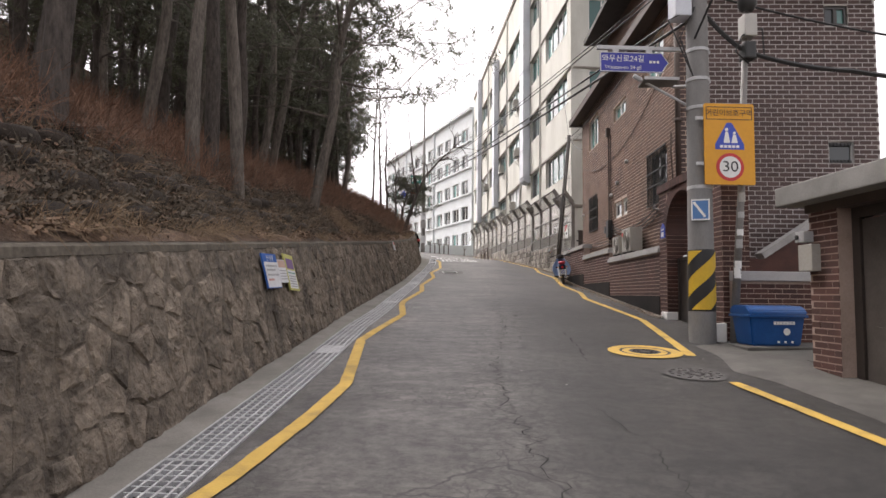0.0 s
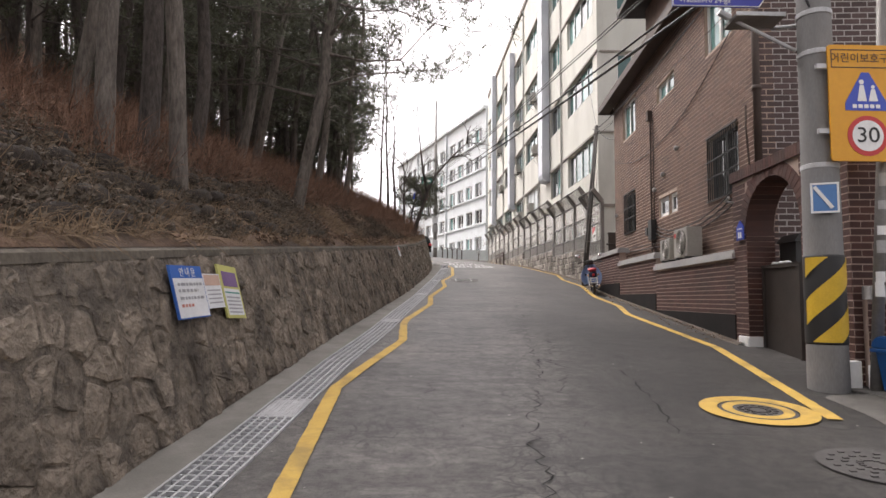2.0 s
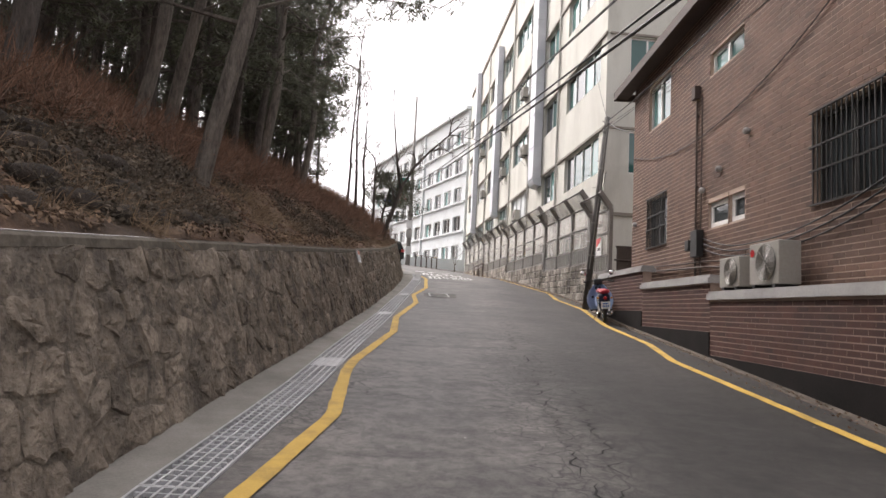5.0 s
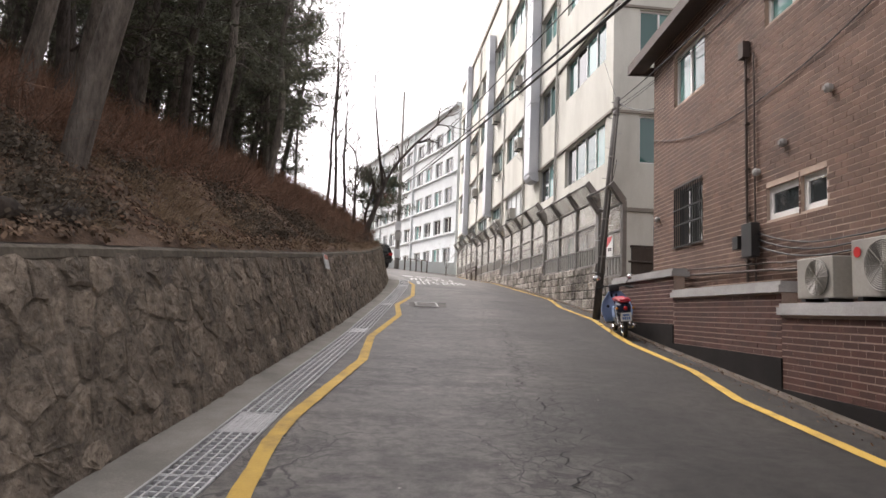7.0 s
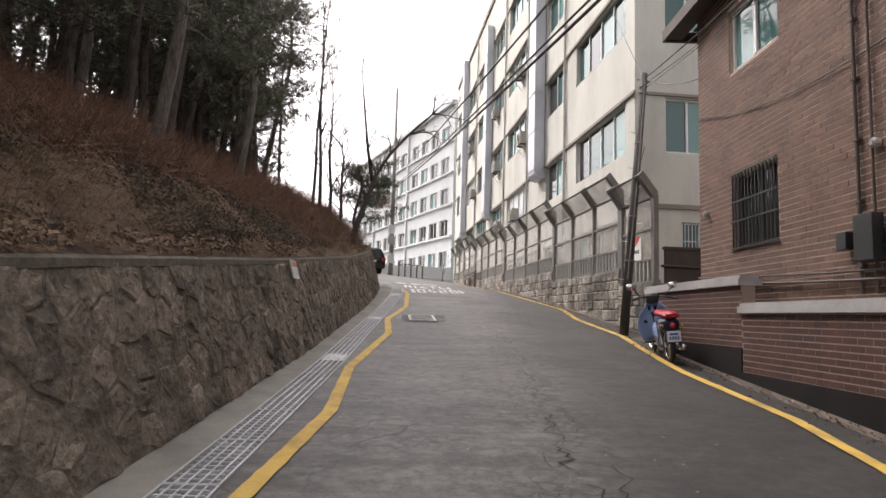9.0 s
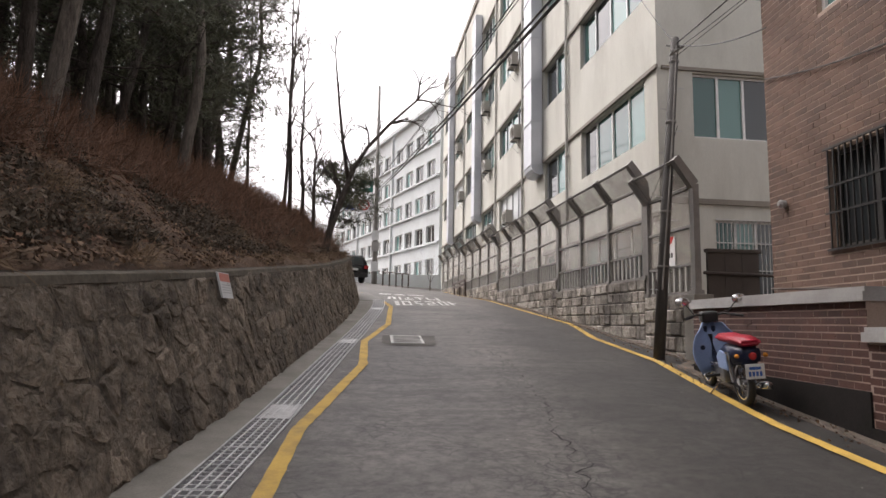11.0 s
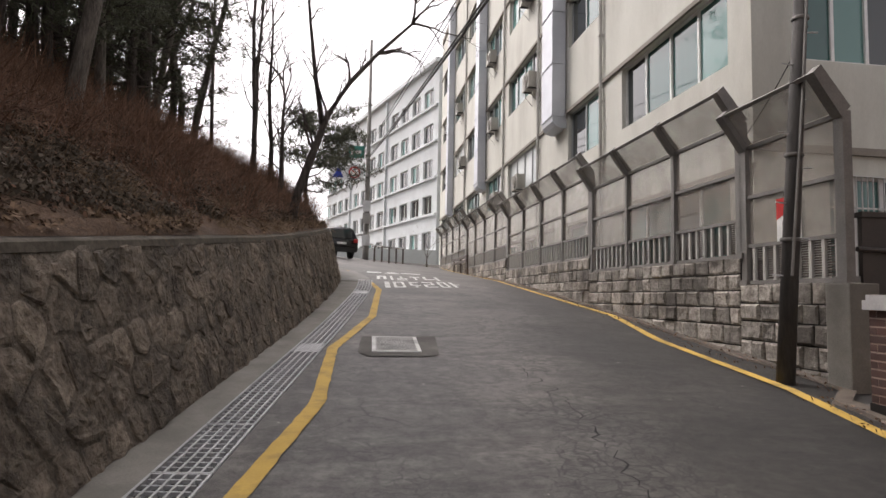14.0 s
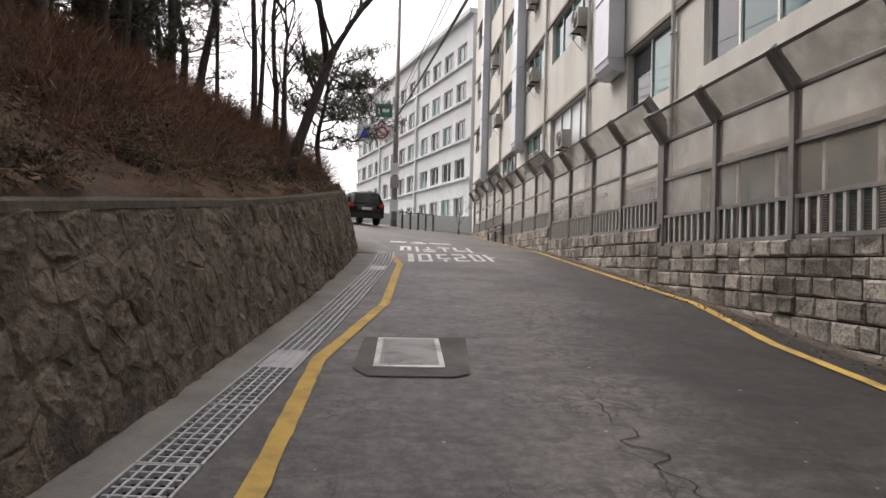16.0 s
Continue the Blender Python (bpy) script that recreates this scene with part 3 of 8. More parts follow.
setting("pavement_left", bm, M_CONC, "pale concrete apron where the wall turns")

# ---- the rubble retaining wall on the left ----
WTOP = [p for p in WALLS if p[1] < 52]


def wall_frame(pts):
    """For each point of the wall's foot: place, way along and way out to the road."""
    out = []
    s = 0.0
    for i, (x, y) in enumerate(pts):
        a, b = pts[max(i - 1, 0)], pts[min(i + 1, len(pts) - 1)]
        d = Vector((b[0] - a[0], b[1] - a[1], 0)).normalized()
        if i:
            s += math.hypot(x - pts[i - 1][0], y - pts[i - 1][1])
        out.append((s, Vector((x, y, ground(x, y))), d, Vector((d.y, -d.x, 0))))
    return out


WF = wall_frame(sample(WTOP, 0.5))
WS = np.array([w[0] for w in WF])
WPX, WPY, WPZ = (np.array([w[1][k] for w in WF]) for k in range(3))
WNX, WNY = (np.array([w[3][k] for w in WF]) for k in range(2))


def on_wall(s, h, out=0.0):
    """The place s metres along the rubble wall, h above its foot, out from its leaning face."""
    o = Vector((np.interp(s, WS, WNX), np.interp(s, WS, WNY), 0)).normalized()
    p = Vector((np.interp(s, WS, WPX), np.interp(s, WS, WPY), np.interp(s, WS, WPZ)))
    return p + o * (out - WALL_LEAN * h) + Vector((0, 0, h))


bm = B()
grid = []
for s in np.arange(0, WS[-1], 0.3):
    grid.append([bm.verts.new(on_wall(s, h, -0.004 + (0.02 * noise.noise((s * 2.2, h * 2.2, 0)) if h > -0.1 else 0))) for h in (-0.3, 0, 0.3, 0.6, 0.9, 1.15, WALL_H - 0.05)]
                + [bm.verts.new(on_wall(s, WALL_H - 0.05, -0.5)), bm.verts.new(on_wall(s, -0.3, -0.9))])
for a, b in zip(grid, grid[1:]):
    for k in range(8):
        bm.faces.new((a[k], b[k], b[k + 1], a[k + 1]))
rubble = setting("wall_left", bm, M_MORTAR_W, "retaining wall of rough brown-grey rubble stones in mortar", True)

# coping along its top
bm = B()
last = None
for s in np.arange(0, WS[-1], 0.25):
    w = 0.014 * noise.noise((s * 1.7, 3, 0)) + 0.006 * noise.noise((s * 7, 5, 0))
    cur = [bm.verts.new(on_wall(s, h, o)) for h, o in ((WALL_H - 0.09 + w, -0.02), (WALL_H - 0.08 + w, 0.004 + w), (WALL_H - 0.02, 0.006 + w), (WALL_H + w, -0.03), (WALL_H + 0.01, -0.25), (WALL_H - 0.11, -0.26))]
    if last:
        for k in range(5):
            bm.faces.new((last[k], cur[k], cur[k + 1], last[k + 1]))
    last = cur
setting("wall_coping", bm, M_COPE, "thin rough concrete coping with moss stains")


def cells(w, h, step, seed):
    """Irregular stone outlines that fill a strip w by h: each seed's Voronoi cell, by cutting."""
    rng = random.Random(seed)
    seeds = []
    rows_n = int(round(h / step))
    for j in range(-1, rows_n + 1):
        for i in range(-1, int(w / step) + 2):
            seeds.append(((i + 0.5 * (j % 2) + rng.uniform(-0.36, 0.36)) * step * 1.08, (j + 0.5 + rng.uniform(-0.33, 0.33)) * h / rows_n))
    arr = np.array(seeds)
    out = []
    for k, (cx, cy) in enumerate(seeds):
        if not (0 <= cx <= w and 0 <= cy <= h):
            continue
        poly = [(cx - 1, cy - 1), (cx + 1, cy - 1), (cx + 1, cy + 1), (cx - 1, cy + 1)]
        d = np.hypot(arr[:, 0] - cx, arr[:, 1] - cy)
        for q in np.argsort(d)[1:14]:
            mx, my = (cx + arr[q][0]) / 2, (cy + arr[q][1]) / 2
            nx, ny = arr[q][0] - cx, arr[q][1] - cy
            new_poly = []
            for (ax, ay), (bx, by) in zip(poly, poly[1:] + poly[:1]):
                da, db = (ax - mx) * nx + (ay - my) * ny, (bx - mx) * nx + (by - my) * ny
                if da <= 0:
                    new_poly.append((ax, ay))
                if (da < 0) != (db < 0):
                    t = da / (da - db)
                    new_poly.append((ax + (bx - ax) * t, ay + (by - ay) * t))
            poly = new_poly
            if len(poly) < 3:
                break
        if len(poly) >= 3:
            out.append(((cx, cy), [(px, min(max(py, 0), h)) for px, py in poly]))
    return out


def stone_mesh(bm, c, poly, place, rng, proud):
    """One rough rubble stone: a ragged outer ring sunk in the mortar, two inner rings standing proud, a centre."""
    pts = []
    for (ax, ay), (bx, by) in zip(poly, poly[1:] + poly[:1]):
        pts.append((ax, ay))
        if math.hypot(bx - ax, by - ay) > 0.07:
            pts.append(((ax + bx) / 2, (ay + by) / 2))
    n = len(pts)
    shrink = rng.uniform(0.84, 1.03)
    tilt = (rng.uniform(-0.1, 0.1), rng.uniform(-0.1, 0.1))
    edge_j = [rng.uniform(0.86, 1.07) for _ in range(n)]

    def at(f, base, rough):
        vs = []
        for k, (px, py) in enumerate(pts):
            dx, dy = (px - c[0]) * f * edge_j[k], (py - c[1]) * f * edge_j[k]
            vs.append(bm.verts.new(place(c[0] + dx, min(max(c[1] + dy, -0.05), WALL_H - 0.05), base + dx * tilt[0] + dy * tilt[1] + rng.uniform(-rough, rough))))
        return vs
    rings_ = [at(shrink + 0.04, -0.02, 0.003), at(shrink - 0.06, proud * 0.65, 0.008), at(shrink * 0.66, proud, 0.012), at(0.3, proud * 1.05, 0.012)]
    for r, q in zip(rings_, rings_[1:]):
        for k in range(n):
            bm.faces.new((r[k], r[(k + 1) % n], q[(k + 1) % n], q[k]))
    bm.faces.new(rings_[-1])


STONES = cells(46.0, WALL_H - 0.06, 0.27, 5)
rng = random.Random(8)
far_stones = B()
stone_jobs = []
for c, poly in STONES:
    proud = rng.uniform(-0.003, 0.024)
    if 11.0 < c[0] < 24.5 and len(stone_jobs) < 298:
        stone_jobs.append((c, poly, proud))
    else:
        if c[0] < WS[-1] - 0.6:
            stone_mesh(far_stones, c, poly, on_wall, rng, proud)
far = part("stone_course", far_stones, M_STONE_I, rubble, "rough rubble stones", False)
far["kind"] = "stuff"

# ---- the hillside ----
HW = np.array([on_wall(s, WALL_H, -0.1) for s in np.arange(0, WS[-1], 0.5)])
HN = np.array([[np.interp(s, WS, WNX), np.interp(s, WS, WNY)] for s in np.arange(0, WS[-1], 0.5)])
RISE_D = [-1, 0, 0.35, 1.0, 2.0, 3.0, 5.0, 10.0, 20.0, 45.0, 90.0]
RISE_H = [-0.1, 0.03, 0.16, 0.66, 1.3, 1.85, 2.75, 4.7, 8.8, 20.0, 34.0]


def hill(x, y):
    """Height of the hillside, and the distance in from the wall's top."""
    dx, dy = x - HW[:, 0], y - HW[:, 1]
    d2 = dx * dx + dy * dy
    k = int(np.argmin(d2))
    d = math.sqrt(d2[k])
    if dx[k] * HN[k, 0] + dy[k] * HN[k, 1] > 0:
        d = -d
    lump = 0.0
    if d > 0.3:
        lump = min(1, d / 2) * (0.16 * noise.noise((x * 0.9, y * 0.9, 2)) + 0.3 * noise.noise((x * 0.25, y * 0.25, 5)))
    return HW[k, 2] + float(np.interp(d, RISE_D, RISE_H)) + lump, d


hx = list(np.arange(-90, -20, 4.0)) + list(np.arange(-20, -7, 1.0)) + list(np.arange(-7, 1.01, 0.25))
hy = list(np.arange(-12, 46, 0.35)) + list(np.arange(46, 120, 2.5))
bm = B()
grid, dist_in = [], []
for y in hy:
    row, drow = [], []
    for x in hx:
        if y > 51 or x < -20:
            z, d = hill(x, min(y, 51 + (y - 51) * 0.25))
        else:
            z, d = hill(x, y)
        if -0.7 < d < 0.0 and y < 51:
            k = int(np.argmin((x - HW[:, 0]) ** 2 + (y - HW[:, 1]) ** 2))
            row.append((HW[k, 0], HW[k, 1], HW[k, 2] + 0.01))
        else:
            row.append((x, y, z))
        drow.append(d)
    grid.append(row)
    dist_in.append(drow)
made = {}


def hv(j, i):
    if (j, i) not in made:
        made[j, i] = bm.verts.new(grid[j][i])
    return made[j, i]


for j in range(len(hy) - 1):
    for i in range(len(hx) - 1):
        if min(dist_in[j][i], dist_in[j + 1][i], dist_in[j][i + 1], dist_in[j + 1][i + 1]) > -0.65 and max(dist_in[j][i], dist_in[j + 1][i], dist_in[j][i + 1], dist_in[j + 1][i + 1]) > 0:
            bm.faces.new((hv(j, i), hv(j, i + 1), hv(j + 1, i + 1), hv(j + 1, i)))
hillside = setting("hillside", bm, M_HILL, "steep wooded bank of dry soil and dead leaves", True)

# ---- the brick house ----
HM = pose(5.5, 12.5, 0, 0, 0, -4.1)
HOUSE = thing("brick_house", HM, "two-storey brown brick house with dark overhanging eaves and barred windows", "house")


def hp(name, bm, material, label="", parent=None, smooth=False):
    return part(name, bm, material, parent or HOUSE, label, smooth)


COURSE, BRICK_L, JOINT = 0.082, 0.235, 0.015
H_TOP = 8.1
# windows on the road side: (v0, v1, z0, z1, kind)
HWIN = [(0.78, 2.18, 3.66, 4.86, "bars"), (4.62, 5.42, 3.75, 4.22, "small"), (4.03, 4.58, 3.75, 4.22, "small"), (7.55, 8.85, 3.72, 4.85, "bars"),
        (7.45, 8.87, 6.55, 7.6, "white"), (4.08, 5.4, 6.62, 7.05, "white"), (0.9, 2.18, 6.55, 7.6, "white")]
HOLES = [w[:4] for w in HWIN]
bm = B()
wall_panels(bm, 0, 10.05, 0.8, H_TOP, HOLES, 0.0, 0.25)
house_wall = hp("wall", bm, M_MORTAR, "brown brick wall")
FWIN = [(3.05, 3.58, 4.28, 4.75), (3.05, 3.55, 7.22, 7.65)]
TURN_F = Matrix.Rotation(radians(90), 4, "Z")
FRONT = Matrix(((0, 1, 0, 0), (1, 0, 0, 0), (0, 0, 1, 0), (0, 0, 0, 1)))
bm = B()
wall_panels(bm, 0.25, 4.1, 0.4, H_TOP, FWIN, 0.0, 0.25, FRONT)
front_wall = hp("front_wall", bm, M_MORTAR_P, "purple-brown brick wall with broad pale joints")
bm = B()
box(bm, 3.85, 4.1, 0.25, 10.05, 0.4, H_TOP)
box(bm, 0.25, 3.85, 9.8, 10.05, 0.8, H_TOP)
hp("rear_wall", bm, M_MORTAR, "plain brick rear wall")
# added floors and partition, near-black: the rooms' shade is put into their colour
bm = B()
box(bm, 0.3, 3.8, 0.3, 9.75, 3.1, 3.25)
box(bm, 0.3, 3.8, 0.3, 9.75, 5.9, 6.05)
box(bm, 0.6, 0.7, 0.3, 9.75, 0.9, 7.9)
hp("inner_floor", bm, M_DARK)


def brick_box(bm, v0, v1, z0, z1, front, back, m):
    pts = [(front, v0, z0), (front, v1, z0), (front, v1, z1), (front, v0, z1)]
    f = [bm.verts.new(m @ Vector(p)) for p in pts]
    b = [bm.verts.new(m @ Vector((back, p[1], p[2]))) for p in pts]
    bm.faces.new(f)
    for k in range(4):
        bm.faces.new((f[k], b[k], b[(k + 1) % 4], f[(k + 1) % 4]))


def brickwork(bm, v0, v1, z0, z1, holes, front, m, course, length, rng, keep=None, proud=0.0035, joint=JOINT, head=0.011):
    """Courses of bricks on a wall face; those that keep() picks are returned, not built."""
    picked = []
    rows_n = int((z1 - z0) / course)
    for j in range(rows_n):
        a, b = z0 + j * course + joint / 2, z0 + (j + 1) * course - joint / 2
        v = v0 - (length / 2 if j % 2 else 0)
        while v < v1:
            p, q = max(v + head / 2, v0), min(v + length - head / 2, v1)
            v += length
            if q - p < 0.04:
                continue
            spans = [(p, q)]
            for h in holes:
                if b > h[2] and a < h[3]:
                    nxt = []
                    for s, e in spans:
                        if e <= h[0] or s >= h[1]:
                            nxt.append((s, e))
                        else:
                            if h[0] - s > 0.03:
                                nxt.append((s, h[0]))
                            if e - h[1] > 0.03:
                                nxt.append((h[1], e))
                    spans = nxt
            for s, e in spans:
                off = proud + rng.uniform(-0.0015, 0.0015)
                if keep and keep((s + e) / 2, (a + b) / 2) and len(picked) < 300 and e - s > length * 0.8:
                    picked.append(((s + e) / 2, (a + b) / 2, off))
                else:
                    brick_box(bm, s, e, a, b, front - off, front + 0.004, m)
    return picked


def single_bricks(picked, front, m, course, length, material, parent, head=0.011):
    """Bricks as objects of their own on one shared mesh."""
    bm = B()
    brick_box(bm, -length / 2 + head / 2, length / 2 - head / 2, -course / 2 + JOINT / 2, course / 2 - JOINT / 2, 0.0, 0.014, Matrix())
    me = bpy.data.meshes.new("brick")
    bm.to_mesh(me)
    bm.free()
    me.materials.append(material)
    for v, z, off in picked:
        o = new("brick", me)
        o.parent = parent
        o.matrix_local = m @ Matrix.Translation((front - off, v, z))


rng = random.Random(3)
bm = B()
pick_road = brickwork(bm, 0, 10.05, 0.85, H_TOP, HOLES, 0.0, Matrix(), COURSE, BRICK_L, rng, lambda v, z: 0.1 < v < 2.9 and 2.6 < z < 3.66 or 2.2 < v < 4.0 and 3.66 < z < 4.9)
b = hp("brick_course", bm, M_BRICK, "weathered red-brown bricks", house_wall)
b["kind"] = "stuff"
bm = B()
pick_front = brickwork(bm, 0.0, 4.1, 0.5, H_TOP, FWIN, 0.0, FRONT, 0.097, 0.254, rng, lambda v, z: 0.3 < v < 2.2 and 3.2 < z < 5.6, 0.007, joint=0.022, head=0.022)
b = hp("brick_course", bm, M_BRICK_P, "purple-brown bricks", front_wall)
b["kind"] = "stuff"


def window(parent, v0, v1, z0, z1, depth, panes, frame_mat, glass_mats, m=None, w=0.045, name="window", sub=True):
    """A sliding window: outer frame, mullions, panes, set depth behind the wall face (local x)."""
    mm = m or Matrix()
    bm = B()
    n = panes
    outer = [(v0, z0), (v1, z0), (v1, z1), (v0, z1)]
    inner = [(v0 + w, z0 + w), (v1 - w, z0 + w), (v1 - w, z1 - w), (v0 + w, z1 - w)]
    rings_ = [[bm.verts.new(mm @ Vector((x, p[0], p[1]))) for p in loop] for loop, x in ((outer, depth + 0.07), (outer, depth), (inner, depth), (inner, depth + 0.07))]
    for r, q in zip(rings_, rings_[1:] + rings_[:1]):
        for k in range(4):
            bm.faces.new((r[k], r[(k + 1) % 4], q[(k + 1) % 4], q[k]))
    win = part(name, bm, frame_mat, parent)
    for k in range(1, n):
        c = v0 + (v1 - v0) * k / n
        bm = B()
        box(bm, depth - (0.012 if k % 2 else 0.004), depth + 0.06, c - w * 0.6, c + w * 0.6, z0 + w, z1 - w, mm)
        part("mullion", bm, frame_mat, win)
    for k in range(n):
        bm = B()
        a, b = v0 + (v1 - v0) * k / n + w * 0.5, v0 + (v1 - v0) * (k + 1) / n - w * 0.5
        d = depth + 0.025 + (0.015 if k % 2 else 0)
        box(bm, d, d + 0.008, a, b, z0 + w * 0.5, z1 - w * 0.5, mm)
        part("pane", bm, glass_mats[k % len(glass_mats)], win)
    return win


def iron_bars(parent, v0, v1, z0, z1, out, m=None, mat_=None, step=0.11, rails=(0.0, 0.5, 1.0), r=0.008):
    mm = m or Matrix()
    v = v0 + step / 2
    while v < v1:
        bm = B()
        box(bm, out - r, out + r, v - r, v + r, z0, z1, mm)
        part("bar", bm, mat_ or M_BAR_D, parent)
        v += step
    for f in rails:
        z = z0 + (z1 - z0) * f
        bm = B()
        box(bm, out - r * 1.6, out + r * 1.6, v0 - 0.02, v1 + 0.02, z - 0.012, z + 0.012, mm)
        part("bar_rail", bm, mat_ or M_BAR_D, parent)


for v0, v1, z0, z1, kind in HWIN:
    if kind == "bars":
        w = window(HOUSE, v0, v1, z0, z1, 0.1, 2, M_FRAME_D, [M_GLASS_D, M_GLASS_D])
        iron_bars(w, v0, v1, z0 - 0.02, z1 + 0.02, -0.03, None, M_BAR_D, 0.1, (0.0, 0.36, 0.62, 1.0))
    elif kind == "small":
        window(HOUSE, v0, v1, z0, z1, 0.05, 1, M_FRAME_W, [M_GLASS_D], None, 0.09)
    else:
        window(HOUSE, v0, v1, z0, z1, 0.06, 2, M_FRAME_W, [M_GLASS_G, M_GLASS_L], None, 0.06)
# vent window with glass blocks and a small dark window in the front
w = window(HOUSE, *FWIN[0], 0.05, 1, M_CAP, [M_GLASS_D], FRONT, 0.05, "vent_window")
for k in range(6):
    for z in (4.305, 4.66):
        bm = B()
        box(bm, 0.02, 0.06, 3.1 + k * 0.075, 3.155 + k * 0.075, z, z + 0.06, FRONT)
        part("vent_block", bm, M_BLACK, w)
window(HOUSE, *FWIN[1], 0.04, 2, M_FRAME_D, [M_GLASS_D, M_GLASS_L], FRONT, 0.06, "window")

# eaves: a sloping tiled skirt that juts over the road side, and the roof
bm = B()
prism(bm, [(-0.34, -0.5, 8.06), (0.3, -0.5, 8.42), (0.3, 10.82, 8.42), (-0.34, 10.82, 8.06)], (0, 0, 0.14))
hp("roof_skirt", bm, M_ROOF, "dark tiled eaves")
bm = B()
box(bm, -0.36, -0.3, -0.52, 10.84, 7.98, 8.2)
box(bm, -0.3, 4.5, 10.77, 10.84, 7.98, 8.18)
box(bm, -0.3, 0.0, -0.5, 10.77, 8.01, 8.04)
hp("fascia", bm, M_SOFFIT, "brown eaves board")
bm = B()
prism(bm, [(0.3, -0.6, 8.3), (2.1, -0.6, 9.6), (4.6, -0.6, 8.1)], (0, 11.6, 0))
hp("roof", bm, M_ROOF, "dark pitched roof")
# upper gable dormer seen over the eaves
bm = B()
box(bm, 0.35, 3.6, 2.4, 7.5, 8.0, 10.4)
dorm = hp("dormer", bm, M_BRICK, "brown brick upper storey")
bm = B()
prism(bm, [(-0.35, 1.9, 10.2), (2.0, 1.9, 11.6), (4.3, 1.9, 10.2), (4.3, 1.9, 10.05), (-0.35, 1.9, 10.05)], (0, 6.1, 0))
hp("dormer_roof", bm, M_ROOF, "dark roof with overhanging eaves")
# downpipe on the near corner and the slim pipes on the wall
bm = B()
tube(bm, [(-0.05, -0.06, 8.0), (-0.05, -0.06, 3.75)], 0.06, 10)
tube(bm, [(-0.05, -0.06, 5.2), (-0.05, -0.06, 5.12)], 0.075, 10)
hp("downpipe", bm, M_SOFFIT, "dark brown downpipe", None, True)
bm = B()
tube(bm, [(-0.04, 5.9, 6.5), (-0.04, 5.9, 2.9)], 0.022, 8)
tube(bm, [(-0.04, 5.66, 6.35), (-0.04, 5.66, 2.9)], 0.016, 8)
box(bm, -0.12, -0.01, 5.82, 5.98, 6.35, 6.6)
for z in (3.2, 3.9, 4.6, 5.3, 6.0):
    box(bm, -0.065, -0.0, 5.86, 5.94, z, z + 0.03)
hp("wall_pipe", bm, M_SOFFIT, "thin dark pipe")
for v, z in ((3.9, 5.15), (4.9, 4.75), (5.6, 4.5), (9.7, 4.4)):
    bm = B()
    lathe(bm, [(0.05, 0), (0.06, 0.06), (0.03, 0.09)], 10, Matrix.Translation((-0.01, v, z)) @ Matrix.Rotation(radians(-90), 4, "Y"))
    hp("vent_hood", bm, M_CAP, "small round vent cap")

# ---- its boundary wall with three stepped lengths ----
BW = -0.43
BWALL = thing("boundary_wall", HM, "stepped dark red brick boundary wall with white coping and black plinth", "wall")
SEG = [(0.05, 4.3, 2.55, 1.52), (4.3, 7.78, 2.83, 1.89), (7.78, 11.55, 3.22, 2.22)]
bm = B()
for v0, v1, zt, zd in SEG:
    box(bm, BW, BW + 0.2, v0, v1, ground(5, 12.5 + v0) - 0.4, zt - 0.1)
core = part("core", bm, M_MORTAR_R, BWALL)
bm = B()
for v0, v1, zt, zd in SEG:
    box(bm, BW - 0.05, BW + 0.28, v0 - 0.03, v1 + 0.03, zt - 0.14, zt - 0.05)
    box(bm, BW - 0.02, BW + 0.24, v0 - 0.02, v1 + 0.02, zt - 0.05, zt)
part("coping", bm, M_CAP, BWALL, "white painted coping")
bm = B()
for v0, v1, zt, zd in SEG:
    box(bm, BW - 0.022, BW, v0 - 0.01, v1, ground(5, 12.5 + v0) - 0.4, zd)
part("plinth", bm, M_DADO, BWALL, "black painted plinth")
bm = B()
pick_b = []
for v0, v1, zt, zd in SEG:
    pick_b += brickwork(bm, v0, v1, zd + 0.002, zt - 0.14, [], BW, Matrix(), 0.078, 0.23, rng, (lambda v, z: 0.1 < v < 3.9) if v0 < 1 else None)
b = part("brick_course", bm, M_BRICK_D, BWALL, "dark red bricks")
b["kind"] = "stuff"

# ---- the cream apartment block ----
AM = pose(7.1, 27.6, 0, 0, 0, 1.72)
APT = thing("apartment_block", AM, "five-storey cream rendered apartment block with rows of sliding windows", "apartment building")
FLOORS = [3.75, 7.1, 10.5, 13.9, 17.3]
A_TOP = 21.4
BAYS = [(0.62, 4.75, 4), (6.05, 8.4, 2), (11.35, 15.5, 4), (16.75, 19.55, 3), (21.2, 24.6, 4), (25.6, 29.0, 3), (30.4, 34.2, 4)]
A_LEN = 35.2
AHOLES = [(a, b, z, z + 1.45) for z in FLOORS for a, b, n in BAYS]
bm = B()
wall_panels(bm, 0, A_LEN, 1.5, A_TOP, AHOLES, 0.0, 0.22)
apt_wall = part("wall", bm, M_APT, APT, "cream rendered wall with grey water stains")
SIDE = Matrix(((0, 1, 0, 0), (1, 0, 0, 0), (0, 0, 1, 0), (0, 0, 0, 1)))
SHOLES = [(0.85, 3.4, z - 0.08, z + 1.42) for z in FLOORS[1:]] + [(1.3, 3.3, 3.45, 5.17)]
bm = B()
wall_panels(bm, 0.22, 12.0, 1.5, A_TOP, SHOLES, 0.0, 0.22, SIDE)
side_wall = part("end_wall", bm, M_APT, APT, "cream rendered end wall")
bm = B()
box(bm, 11.8, 12.0, 0.22, A_LEN, 1.5, A_TOP)
box(bm, 0.22, 11.8, A_LEN - 0.2, A_LEN, 1.5, A_TOP)
part("rear_wall", bm, M_APT, APT)
